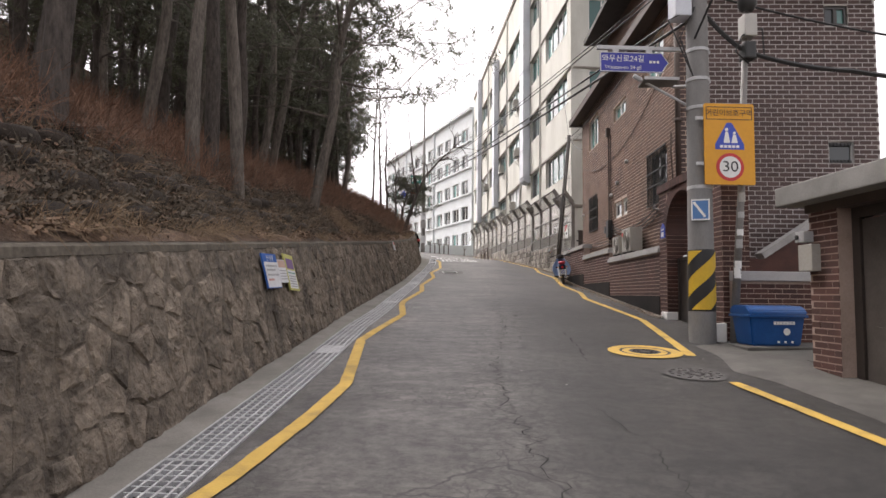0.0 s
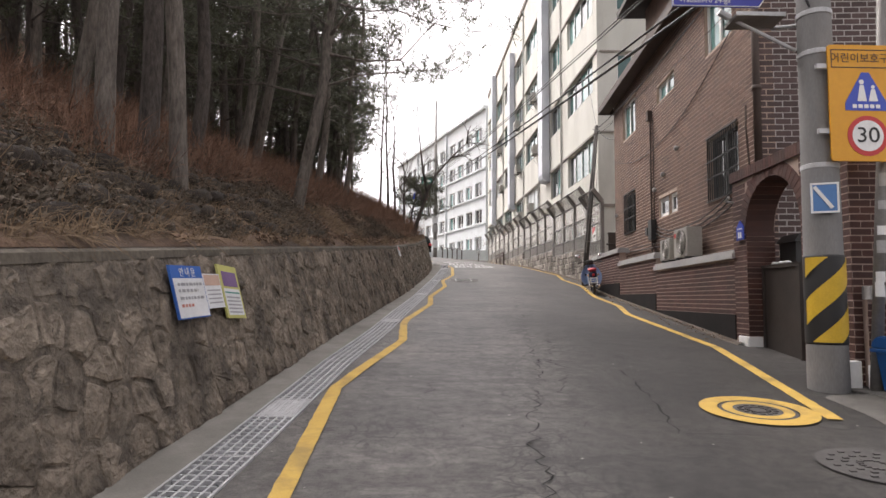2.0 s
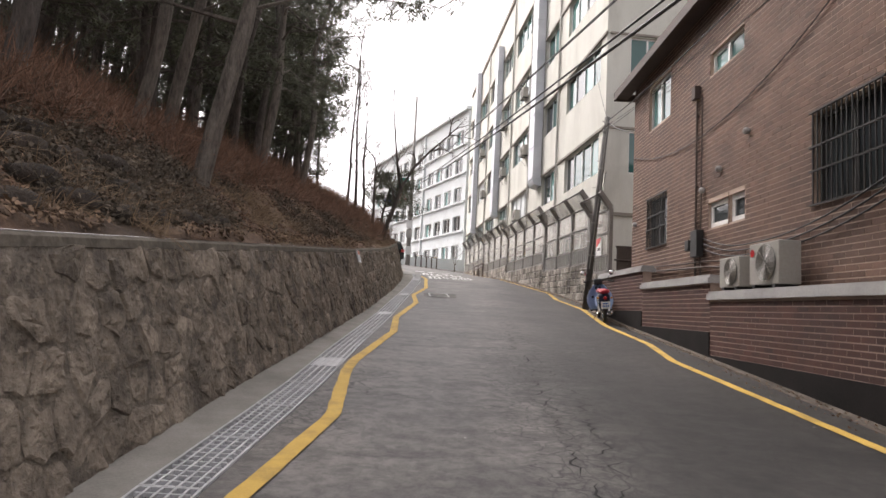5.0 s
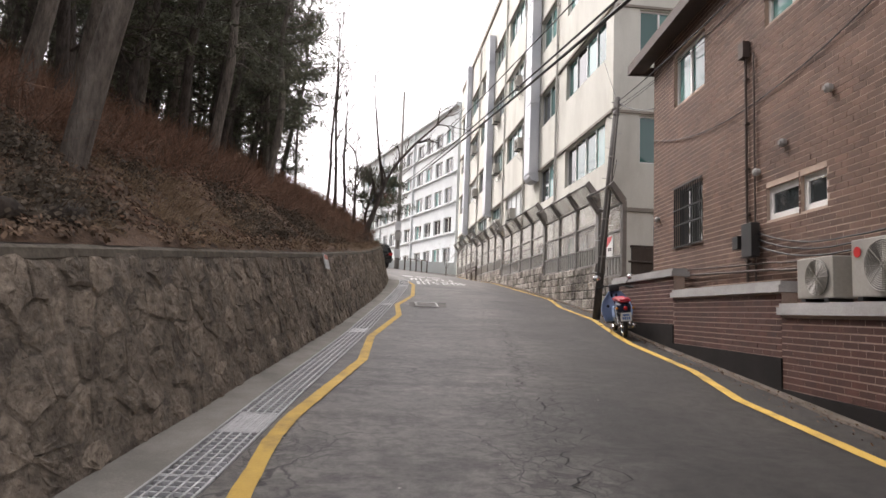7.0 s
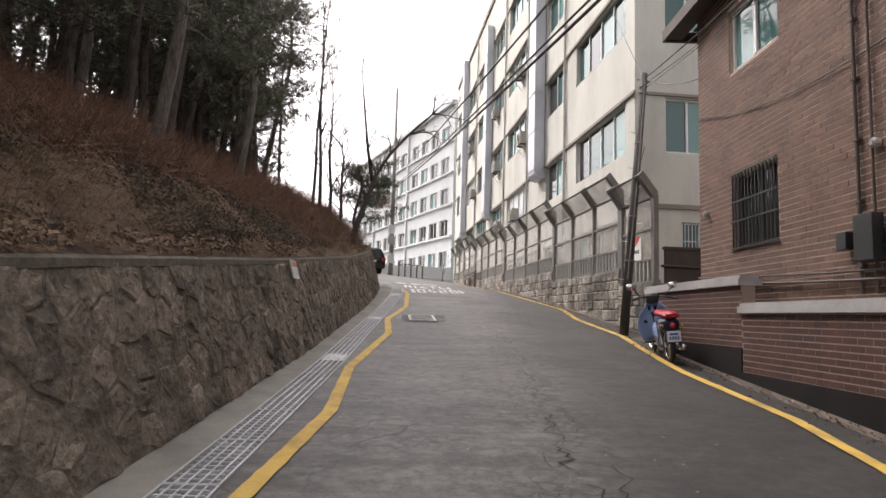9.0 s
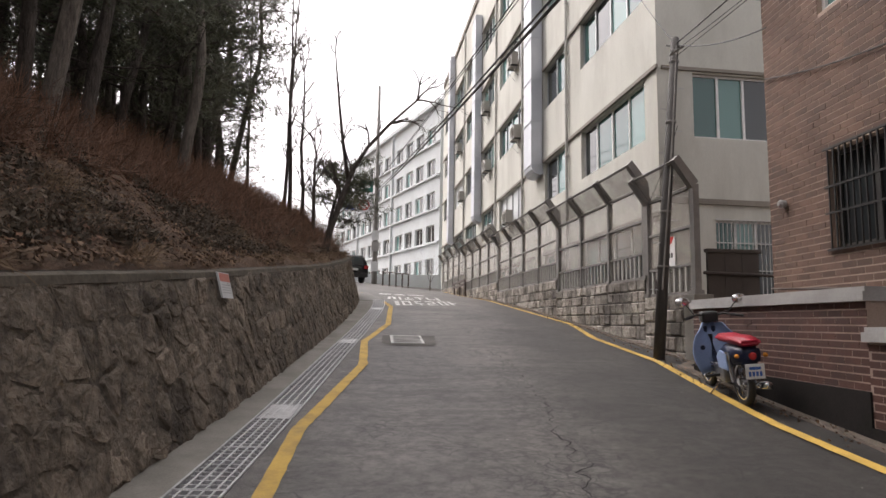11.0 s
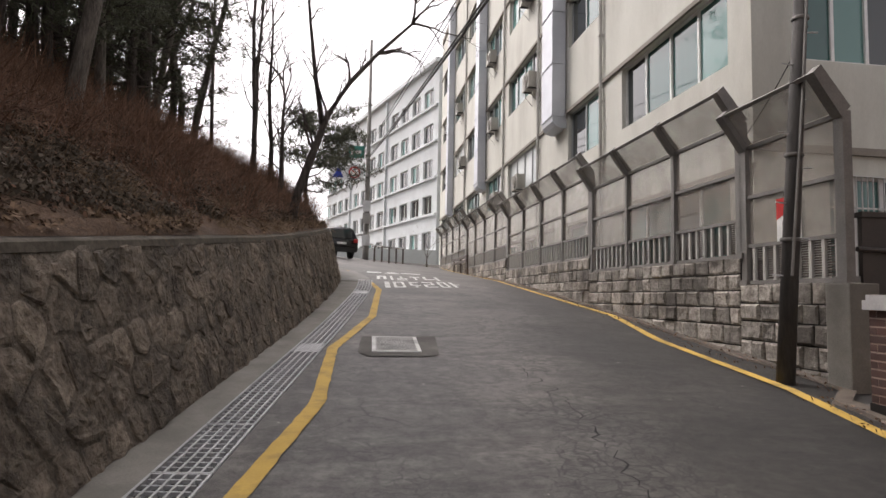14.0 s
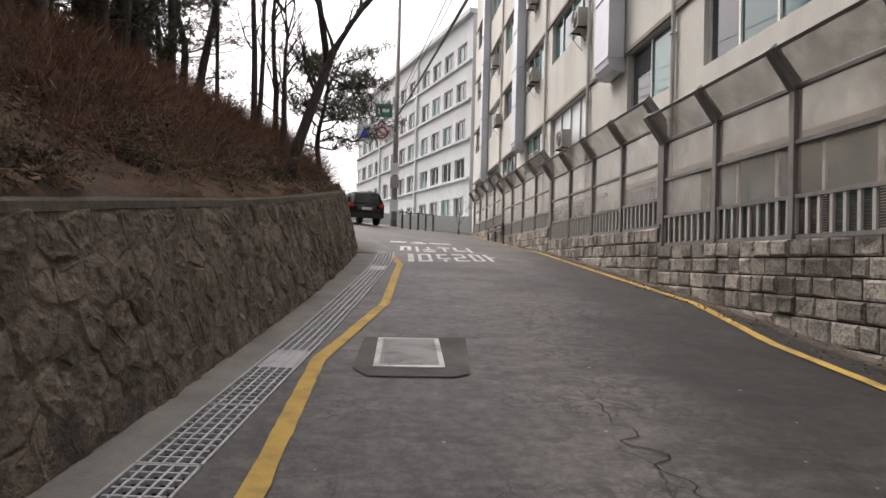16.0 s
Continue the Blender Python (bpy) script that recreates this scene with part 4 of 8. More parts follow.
bm = B()
box(bm, 0.0, 12, 0.0, A_LEN, A_TOP, A_TOP + 0.15)
box(bm, -0.08, 0.2, -0.08, A_LEN, A_TOP + 0.15, A_TOP + 0.5)
part("roof", bm, M_APT_D, APT, "flat roof with a low parapet")
# floors and partitions added behind the windows, coloured as dark as unlit rooms
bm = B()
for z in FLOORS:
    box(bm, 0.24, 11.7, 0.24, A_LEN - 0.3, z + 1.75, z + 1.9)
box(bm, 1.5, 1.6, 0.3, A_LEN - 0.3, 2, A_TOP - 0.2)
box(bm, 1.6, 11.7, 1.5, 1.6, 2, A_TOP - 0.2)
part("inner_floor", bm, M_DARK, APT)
LEDGES = [(-0.06, 0.0, a, b, z + 1.46, z + 1.55) for z in FLOORS for a, b in ((-0.06, 8.5), (9.6, 19.7), (20.9, 29.1), (30.2, A_LEN))]
LEDGES += [(0.1, 3.7, -0.05, 0.0, z + 1.46, z + 1.54) for z in FLOORS[1:]] + [(-0.05, 4.2, -0.06, 0.0, 5.5, 5.62)]
for l in LEDGES:
    bm = B()
    box(bm, *l)
    part("window_ledge", bm, M_APT_D, APT, "grimy projecting ledge")
rg = random.Random(21)
GL = [M_GLASS_G, M_GLASS_L, M_GLASS_D, M_GLASS_G]
for z in FLOORS:
    for a, b, n in BAYS:
        g = GL[:]
        rg.shuffle(g)
        if (a, z) in ((11.35, 7.1), (25.6, 10.5)):
            g = [M_FROST]
        window(APT, a, b, z, z + 1.45, 0.1, n, M_FRAME_A if rg.random() < 0.6 else M_FRAME_W, g, None, 0.05)
for a, b, z0, z1 in SHOLES:
    w = window(APT, a, b, z0, z1, 0.08, 4, M_FRAME_W, [M_GLASS_G, M_GLASS_L, M_GLASS_D, M_GLASS_G], SIDE, 0.05)
    if z0 < 4:
        iron_bars(w, a, b, z0, z1, -0.03, SIDE, M_BAR_W, 0.1, (0.0, 0.35, 0.7, 1.0))


def duct(v, w, z0, z1, deep):
    """A square sheet-metal exhaust duct that runs up the wall and ends in an elbow."""
    bm = B()
    box(bm, -deep, -0.04, v, v + w, z0 + 0.35, z1)
    prof = [(-0.04, z0 + 0.35), (-deep, z0 + 0.35), (-deep * 0.95, z0 + 0.2), (-deep * 0.75, z0 + 0.07), (-0.3 * deep, z0), (0.02, z0 + 0.02)]
    prism(bm, [(p[0], v, p[1]) for p in prof], (0, w, 0))
    d = part("exhaust_duct", bm, M_DUCT, APT, "grey-blue sheet metal exhaust duct")
    z = z0 + 0.35
    while z < z1:
        bm = B()
        box(bm, -deep - 0.025, -0.02, v - 0.02, v + w + 0.02, z, z + 0.03)
        part("duct_flange", bm, M_DUCT, d)
        z += 1.6
    return d


duct(8.55, 1.0, 8.15, A_TOP + 0.6, 0.45)
duct(19.7, 0.85, 8.2, A_TOP - 1.5, 0.42)
duct(29.3, 0.7, 8.2, A_TOP + 0.3, 0.4)
for v in (5.85, 11.2, 16.1, 25.1):
    bm = B()
    tube(bm, [(-0.07, v, A_TOP), (-0.07, v, 2.6)], 0.05, 8)
    for z in np.arange(3, A_TOP, 1.7):
        box(bm, -0.13, 0.0, v - 0.06, v + 0.06, z, z + 0.04)
    part("rain_pipe", bm, M_PIPE, APT, "grey rain pipe")


def ac_unit(name, m, label, group, w=0.8, h=0.58, d=0.3, bracket=False, far=False):
    """An outdoor air-conditioning unit: casing, fan grille with rings and hub, side cover, feet or bracket. Fan faces local -x."""
    t = thing(name, m, label, "air conditioner", group)
    bm = B()
    box(bm, -d, 0, 0, w, 0.04, h, None, 0.0 if far else 0.015)
    case = part("casing", bm, M_ACWHITE, t)
    bm = B()
    c = Matrix.Translation((-d - 0.004, w * 0.4, h * 0.54)) @ Matrix.Rotation(radians(-90), 4, "Y")
    lathe(bm, [(h * 0.4, 0), (h * 0.4, 0.008), (0.02, 0.008)], 20, c)
    fan = part("fan_opening", bm, M_FANGREY, case, "dark fan opening")
    bm = B()
    for f in [0.06 + 0.034 * k for k in range(11)]:
        pts = [(-d - 0.02, w * 0.4 + f * h * math.cos(a), h * 0.54 + f * h * math.sin(a)) for a in [k * math.pi / 10 for k in range(21)]]
        tube(bm, pts, 0.005, 4, False)
    for k in range(8):
        a = k * math.pi / 4
        tube(bm, [(-d - 0.02, w * 0.4, h * 0.54), (-d - 0.02, w * 0.4 + 0.4 * h * math.cos(a), h * 0.54 + 0.4 * h * math.sin(a))], 0.005, 4, False)
    part("fan_grille", bm, M_ACWHITE, case)
    for a in (0.08, w - 0.16):
        bm = B()
        box(bm, -d, 0, a, a + 0.08, 0.0, 0.04)
        part("foot", bm, M_BLACK, t)
    if bracket:
        bm = B()
        for a in (0.1, w - 0.1):
            tube(bm, [(0.05, a, 0.0), (-d - 0.05, a, 0.0), (0.05, a, -0.45), (0.05, a, 0.0)], 0.014, 4)
        part("bracket", bm, M_FENCE, t, "angle-iron wall bracket")
    return t


for v, z in ((11.4, 10.35), (12.8, 7.05), (17.2, 10.4), (17.6, 13.6), (11.9, 13.7), (21.6, 7.0), (24.9, 10.4), (26.0, 13.8), (29.9, 10.4), (31.0, 7.0), (16.5, 7.0), (30.5, 13.8)):
    ac_unit("air_conditioner", AM @ Matrix.Translation((-0.05, v, z)), "cream outdoor air-conditioning unit on a wall bracket", "air conditioners on the apartment wall", bracket=True, far=True)

# ---- noise-barrier fence on a split-stone wall ----
FM = pose(6.5, 25, 0, 0, 0, 1.72)
FSECT = [(0.0, 1.85, 1, 3.38), (1.85, 7.45, 3, 3.76), (7.45, 15.2, 4, 4.1), (15.2, 23.2, 4, 4.5), (23.2, 32.0, 4, 5.0)]
for v0, v1, n, zb in FSECT:
    F = thing("noise_barrier", FM, "grey steel noise barrier with dusty clear panels, leaning at the top", "fence", "noise barrier lengths")
    step = (v1 - v0) / n
    for k in range(n + 1):
        v = v0 + 0.05 + (v1 - v0 - 0.1) * k / n
        w = 0.07 if k in (0, n) else 0.05
        bm = B()
        box(bm, -0.05, 0.06, v - w, v + w, zb - 0.1, zb + 1.93)
        prism(bm, [(-0.06, v - w, zb + 1.86), (0.06, v - w, zb + 1.98), (-0.3, v - w, zb + 2.44), (-0.4, v - w, zb + 2.34)], (0, 2 * w, 0))
        box(bm, -0.08, 0.09, v - w - 0.03, v + w + 0.03, zb - 0.02, zb + 0.06)
        part("post", bm, M_FENCE, F)
        if k == n:
            break
        a, b = v + 0.04, v0 + 0.05 + (v1 - v0 - 0.1) * (k + 1) / n - 0.04
        bm = B()
        for z, h in ((0.0, 0.05), (0.5, 0.05), (1.18, 0.05), (1.88, 0.05)):
            box(bm, -0.03, 0.04, a, b, zb + z, zb + z + h)
        m2 = Matrix.Translation((0, 0, zb + 1.92)) @ Matrix.Rotation(radians(-37), 4, "Y")
        box(bm, -0.03, 0.03, a, b, 0.52, 0.57, m2)
        part("rail", bm, M_FENCE, F)
        for c in np.arange(a + 0.06, b, 0.21):
            bm = B()
            box(bm, -0.02, 0.02, c - 0.025, c + 0.025, zb + 0.05, zb + 0.5)
            part("louvre_bar", bm, M_PIPE, F)
        bm = B()
        for z in np.arange(zb + 0.07, zb + 0.49, 0.03):
            prism(bm, [(0.01, a, z), (0.035, a, z + 0.02), (0.035, a, z + 0.024), (0.01, a, z + 0.004)], (0, b - a, 0))
        part("louvre", bm, M_SOFFIT, F, "brown louvred panel")
        for z0, z1 in ((0.55, 1.18), (1.23, 1.88)):
            bm = B()
            box(bm, 0.0, 0.008, a, b, zb + z0, zb + z1)
            part("pane", bm, None, F, "dusty clear panel")
        bm = B()
        box(bm, -0.004, 0.004, a, b, 0.03, 0.52, m2)
        part("pane", bm, None, F, "dusty clear panel")

# ---- far pale building across the bend ----
FA = 19.0
FB = pose(6.0, 65.5, 0, 0, 0, FA)
FAR = thing("far_building", FB, "long pale blue-grey concrete building with rows of windows", "building")
F_LEN, F_BASE, F_TOP = 31.5, 3.5, 21.3
FROWS = [6.75 + 2.85 * k for k in range(5)]
FBAYS = []
for b0 in (0.3, 11.2, 22.0):
    FBAYS += [(b0 + 0.5 + 2.5 * k, b0 + 0.5 + 2.5 * k + 1.75) for k in range(4)]
FH = [(a, b, z, z + 1.45) for z in FROWS for a, b in FBAYS]
bm = B()
wall_panels(bm, -0.2, F_LEN, F_BASE, F_TOP, FH, 0.0, 0.3)
part("wall", bm, M_FAR, FAR)
bm = B()
box(bm, 0.3, 10, -0.2, 0.1, F_BASE, F_TOP)
box(bm, 0.3, 10, F_LEN - 0.3, F_LEN, F_BASE, F_TOP)
part("end_wall", bm, M_FAR, FAR)
bm = B()
box(bm, -0.35, 10, -0.3, F_LEN + 0.3, F_TOP, F_TOP + 0.35)
part("roof", bm, M_FAR, FAR, "flat roof slab")
for z in FROWS:
    bm = B()
    box(bm, -0.18, 0.0, -0.1, F_LEN, z - 0.22, z - 0.05)
    part("ledge", bm, M_FAR, FAR)
for b0 in (10.9, 21.9):
    bm = B()
    box(bm, -0.2, 0.0, b0, b0 + 0.3, F_BASE, F_TOP)
    part("pilaster", bm, M_FAR, FAR)
# added plane behind the windows; its near-black paints the shade indoors
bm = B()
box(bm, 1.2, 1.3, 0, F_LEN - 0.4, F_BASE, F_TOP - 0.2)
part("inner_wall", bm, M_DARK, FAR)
for a, b, z0, z1 in FH:
    window(FAR, a, b, z0, z1, 0.12, 2, M_FRAME_W, [M_GLASS_D, M_GLASS_D if rg.random() < 0.7 else M_GLASS_L], None, 0.06)

# ---- the gate house at the near right ----
GATE = thing("gatehouse", pose(4.75, 0, 0), "dark brick gate piers with concrete canopy and brown metal gate", "gate")
bm = B()
box(bm, 0.02, 0.45, 6.75, 7.25, 0.3, 2.6)
pier = part("pier", bm, M_MORTAR_R, GATE)
bm = B()
brickwork(bm, 6.75, 7.25, 0.45, 2.6, [], 0.02, Matrix(), 0.078, 0.23, rng)
brickwork(bm, 0.02, 0.45, 0.45, 2.6, [], -7.25, Matrix(((0, 1, 0, 0), (-1, 0, 0, 0), (0, 0, 1, 0), (0, 0, 0, 1))), 0.078, 0.23, rng)
part("brick_course", bm, M_BRICK_D, GATE, "dark red bricks")["kind"] = "stuff"
bm = B()
box(bm, -0.25, 1.2, 3.0, 7.5, 2.62, 2.86, None, 0.02)
part("canopy", bm, M_CONC, GATE, "pale concrete canopy slab")
bm = B()
box(bm, 0.0, 1.1, 3.2, 7.3, 2.52, 2.62)
part("canopy_beam", bm, M_SOFFIT, GATE)
bm = B()
box(bm, 0.18, 0.24, 6.62, 6.74, 0.3, 2.52)
box(bm, 0.18, 0.24, 3.3, 3.4, 0.3, 2.52)
box(bm, 0.16, 0.26, 3.4, 6.62, 2.4, 2.52)
part("gate_frame", bm, M_GATE, GATE)
bm = B()
for a, b in ((3.42, 5.0), (5.03, 6.6)):
    box(bm, 0.2, 0.24, a, b, 0.42, 2.38)
    for z0, z1 in ((0.52, 1.2), (1.3, 2.28)):
        box(bm, 0.185, 0.2, a + 0.12, b - 0.12, z0, z1)
gleaf = part("gate_leaf", bm, M_GATE_G, GATE, "brown-grey sheet metal gate leaves")
bm = B()
tube(bm, [(0.18, 5.12, 1.32), (0.11, 5.12, 1.33), (0.11, 5.12, 1.45), (0.18, 5.12, 1.46)], 0.014, 8)
part("handle", bm, M_STEEL, gleaf, "steel pull handle")
bm = B()
box(bm, 0.0, 0.4, 2.6, 3.2, 0.2, 2.6)
part("pier", bm, M_BRICK_D, GATE)
# yard wall behind, so that the place is closed
bm = B()
box(bm, 1.2, 1.35, -6, 7.3, -0.5, 3.0)
part("yard_wall", bm, M_BRICK_D, GATE)
GWALL = thing("low_garden_wall", Matrix(), "low dark red brick garden wall with a white coping", "wall")
bm = B()
box(bm, 4.95, 7.5, 9.45, 9.65, 0.4, 1.76)
part("core", bm, M_MORTAR_R, GWALL)
bm = B()
YF = Matrix(((0, 1, 0, 0), (1, 0, 0, 0), (0, 0, 1, 0), (0, 0, 0, 1)))
brickwork(bm, 4.95, 7.5, 0.55, 1.76, [], 9.45, YF, 0.078, 0.23, rng)
part("brick_course", bm, M_BRICK_D, GWALL, "dark red bricks")["kind"] = "stuff"
bm = B()
box(bm, 4.95, 7.5, 9.4, 9.7, 1.76, 1.91, None, 0.01)
part("coping", bm, M_CAP, GWALL, "white painted coping")


# ---- street furniture on the ground ----
def grating(length, dense):
    """A galvanised drain grating along local y: side rails, long flat bars and fine cross bars."""
    t = thing("drain_grating", Matrix(), "galvanised steel drain grating set in the concrete channel", "drain grating", "drain gratings along the wall")
    w = DRAIN_W
    bm = B()
    for x in (0.0, w - 0.018):
        box(bm, x, x + 0.018, 0.005, length - 0.005, -0.03, 0.008)
    part("side_rail", bm, M_STEEL, t)
    for k in range(4):
        x = w * (k + 1) / 5
        bm = B()
        box(bm, x - 0.008, x + 0.008, 0.005, length - 0.005, -0.03, 0.006)
        part("long_bar", bm, M_STEEL, t)
    bm = B()
    n = int(length / (0.022 if dense else 0.085))
    for k in range(n + 1):
        y = 0.01 + (length - 0.02) * k / n
        h = 0.0088 if dense else 0.0075
        box(bm, 0.03, w - 0.03, y - h, y + h, -0.02, 0.004 if dense else 0.005)
    for y in (0.005, length - 0.02):
        box(bm, 0, w, y, y + 0.015, -0.03, 0.007)
    c = part("cross_infill", bm, M_STEEL, t)
    c["kind"] = "stuff"
    return t


def lay_grating(src, y0, y1):
    a, b = (Vector((drain_x(y), y, ground(drain_x(y), y) + 0.006)) for y in (y0, y1))
    d = (b - a).normalized()
    side = Vector((d.y, -d.x, 0)).normalized()
    up = side.cross(d)
    m = Matrix((side, d, up)).transposed().to_4x4()
    m.translation = a
    return copy_thing(src, m) if src.get("used") else src, m


g_open, g_dense = grating(0.99, False), grating(0.6, True)
y = -1.2
nxt = 1.5
while y < 35.9:
    dense = y >= nxt
    src, n = (g_dense, 0.6) if dense else (g_open, 0.99)
    slope = math.hypot(1, (drain_x(y + 0.5) - drain_x(y - 0.5)))
    y1 = y + n / slope / 1.004
    ob, m = lay_grating(src, y, y1)
    if ob is src:
        src.matrix_world = m
        src["used"] = 1
    y = y1
    if dense:
        nxt += 6.28
del g_open["used"]
for o in bpy.data.objects:
    if "used" in o:
        del o["used"]

# cracks that wander along the middle of the road
rk = random.Random(12)
CRACK = [(0.9, 3.4), (0.85, 5.3), (0.95, 6.7), (1.0, 7.8), (1.28, 9.1), (1.5, 10.2), (1.75, 12.2), (1.95, 13.7), (2.1, 15.4), (2.25, 17.3), (2.43, 18.6), (2.8, 21.2), (2.94, 22.5), (3.1, 24.2), (3.0, 26.0)]


def crack(path, width, wander):
    pts = [(x + wander * noise.noise((x * 3, y * 5.0, 4)) + wander * 0.5 * noise.noise((x * 9, y * 13.0, 7)), y) for x, y in sample(path, 0.07)]
    bm = B()
    last = None
    for i, (x, y) in enumerate(pts):
        w = width * max(0.12, 0.5 + 0.9 * noise.noise((x * 2, y * 3, 11)))
        (ax, ay), (bx, by) = pts[max(i - 1, 0)], pts[min(i + 1, len(pts) - 1)]
        d = math.hypot(bx - ax, by - ay) or 1.0
        nx, ny = -(by - ay) / d * w, (bx - ax) / d * w
        cur = [bm.verts.new((x + nx, y + ny, ground(x, y) + 0.0085)), bm.verts.new((x - nx, y - ny, ground(x, y) + 0.0085))]
        if last:
            bm.faces.new((last[0], last[1], cur[1], cur[0]))
        last = cur
    return setting("road_crack", bm, M_DARK, "thin dark crack in the asphalt")


crack(CRACK, 0.012, 0.16)
crack([(x + 0.22 + 0.1 * rk.random(), y) for x, y in CRACK[4:11]], 0.01, 0.2)
crack([(x - 0.2, y) for x, y in CRACK[7:10]], 0.004, 0.18)
for i in range(12):
    k = rk.randrange(2, len(CRACK) - 1)
    x, y = CRACK[k]
    y += rk.uniform(-0.8, 0.8)
    s = rk.choice((-1, 1))
    crack([(x, y), (x + s * rk.uniform(0.15, 0.5), y + rk.uniform(0.05, 0.5)), (x + s * rk.uniform(0.3, 0.9), y + rk.uniform(0.2, 0.9))], 0.004, 0.1)
crack([(2.5, 10.3), (2.42, 9.3), (2.25, 8.1), (2.2, 7.8), (3.0, 7.75)], 0.013, 0.05)
crack([(0.2, 9.6), (0.1, 8.6), (0.5, 7.9)], 0.004, 0.12)
crack([(1.6, 3.2), (1.75, 4.4), (1.7, 5.6)], 0.006, 0.1)

# yellow-ringed manhole, a plain one, and the square chamber cover


def ring(bm, cx, cy, r0, r1, lift, n=40, sy=1.0):
    last = None
    for k in range(n + 1):
        a = 2 * math.pi * k / n
        cur = []
        for r in (r0, r1):
            x, y = cx + r * math.cos(a), cy + sy * r * math.sin(a)
            cur.append(bm.verts.new((x, y, ground(x, y) + lift)))
        if last:
            bm.faces.new((last[0], last[1], cur[1], cur[0]))
        last = cur


M_IRON = mat("cast_iron", (0.06, 0.056, 0.053), (0.095, 0.09, 0.086), 8, 60, 0.75, 0.4, 0.1)


def manhole(cx, cy, r, painted):
    t = thing("manhole_cover", Matrix(), "round cast iron manhole cover ringed with worn yellow paint" if painted else "dark round cast iron manhole cover", "manhole cover")
    if painted:
        bm = B()
        ring(bm, cx, cy, r * 0.68, r, 0.014)
        part("painted_rim", bm, M_YELLOW, t, "yellow painted rim")
        bm = B()
        ring(bm, cx, cy, r * 0.42, r * 0.6, 0.013)
        part("painted_band", bm, M_YELLOW, t, "worn yellow band")
    bm = B()
    ring(bm, cx, cy, 0.001, r * 0.66 if painted else r, 0.0105)
    part("cover", bm, M_IRON, t)
    bm = B()
    for k in range(14):
        a = k * math.pi / 7
        for rr in (0.18, 0.3) if painted else (0.25, 0.5, 0.75):
            x, y = cx + r * rr * math.cos(a + rr * 9), cy + r * rr * math.sin(a + rr * 9)
            box(bm, x - 0.02, x + 0.02, y - 0.012, y + 0.012, ground(x, y) + 0.008, ground(x, y) + 0.018)
    part("tread_stud", bm, M_IRON, t)["kind"] = "stuff"


manhole(3.2, 8.5, 0.5, True)
manhole(3.25, 7.08, 0.36, False)
CH = thing("chamber_cover", Matrix(), "rectangular pale steel chamber cover in a dark concrete surround", "manhole cover")
bm = B()
pts = [(1.1, 26.75), (1.25, 26.5), (1.98, 26.5), (2.13, 26.62), (2.22, 28.0), (1.13, 27.95)]
f = [bm.verts.new((x, y, ground(x, y) + 0.012)) for x, y in pts]
bm.faces.new(f)
part("surround", bm, M_PAVE, CH, "grey concrete surround")
bm = B()
for x0, x1, y0, y1 in ((1.28, 1.33, 26.76, 27.9), (1.87, 1.92, 26.76, 27.9), (1.33, 1.87, 26.76, 26.82), (1.33, 1.87, 27.84, 27.9)):
    prism(bm, [(x, yy, ground(x, yy) + 0.013) for x, yy in ((x0, y0), (x1, y0), (x1, y1), (x0, y1))], (0, 0, 0.009))
part("rim", bm, M_WHITE_L, CH, "worn white painted rim")
bm = B()
prism(bm, [(x, yy, ground(x, yy) + 0.013) for x, yy in ((1.33, 26.82), (1.87, 26.82), (1.87, 27.84), (1.33, 27.84))], (0, 0, 0.003))
part("plate", bm, M_CAP, CH, "checkered pale plate")
bm = B()
for i in range(13):
    for j in range(24):
        x, yy = 1.355 + i * 0.041 + (0.02 if j % 2 else 0), 26.85 + j * 0.042
        z = ground(x, yy) + 0.016
        box(bm, x - 0.015, x + 0.015, yy - 0.013, yy + 0.013, z, z + 0.006)
part("stud", bm, M_WHITE_L, CH)["kind"] = "stuff"

# white lettering on the road, too worn and far to read


def road_marks(y0, y1, x0, strokes):
    bm = B()
    for a, b, c, d in strokes:
        pts = []
        for x, v in ((a, c), (b, c), (b, d), (a, d)):
            xx, yy = x0 + x, y0 + (y1 - y0) * v + 0.5 * x
            pts.append((xx, yy, ground(xx, yy) + 0.012))
        bm.faces.new([bm.verts.new(p) for p in pts])
    return setting("road_marking", bm, M_WHITE_L, "worn white painted road lettering")


road_marks(34.7, 36.5, 1.62, [(0, 0.14, 0, 1), (0.24, 0.32, 0.1, 0.9), (0.48, 0.56, 0.1, 0.9), (0.24, 0.56, 0, 0.14), (0.24, 0.56, 0.86, 1),
                              (0.7, 0.98, 0.8, 0.95), (0.7, 0.78, 0.35, 0.8), (0.7, 1.0, 0.3, 0.42), (0.82, 0.9, 0, 0.3), (1.1, 1.42, 0.84, 1), (1.34, 1.42, 0.5, 0.84), (1.1, 1.42, 0.4, 0.52),
                              (1.1, 1.18, 0.1, 0.4), (1.1, 1.45, 0, 0.12), (1.55, 1.63, 0.1, 0.9), (1.76, 1.84, 0.1, 0.9), (1.55, 1.84, 0.0, 0.12), (1.55, 1.84, 0.88, 1), (1.95, 2.05, 0, 1), (2.05, 2.2, 0.45, 0.58)])
road_marks(37.0, 38.6, 1.42, [(0, 0.3, 0.8, 1), (0, 0.1, 0.2, 0.8), (0.2, 0.3, 0.2, 0.8), (0.42, 0.5, 0, 1), (0.62, 0.95, 0.3, 0.46), (0.74, 0.82, 0.46, 0.95), (0.62, 0.95, 0, 0.15),
                              (1.05, 1.4, 0.75, 0.95), (1.18, 1.26, 0.1, 0.75), (1.5, 1.6, 0.2, 1), (1.6, 1.85, 0.2, 0.36), (1.9, 2.0, 0, 1)])
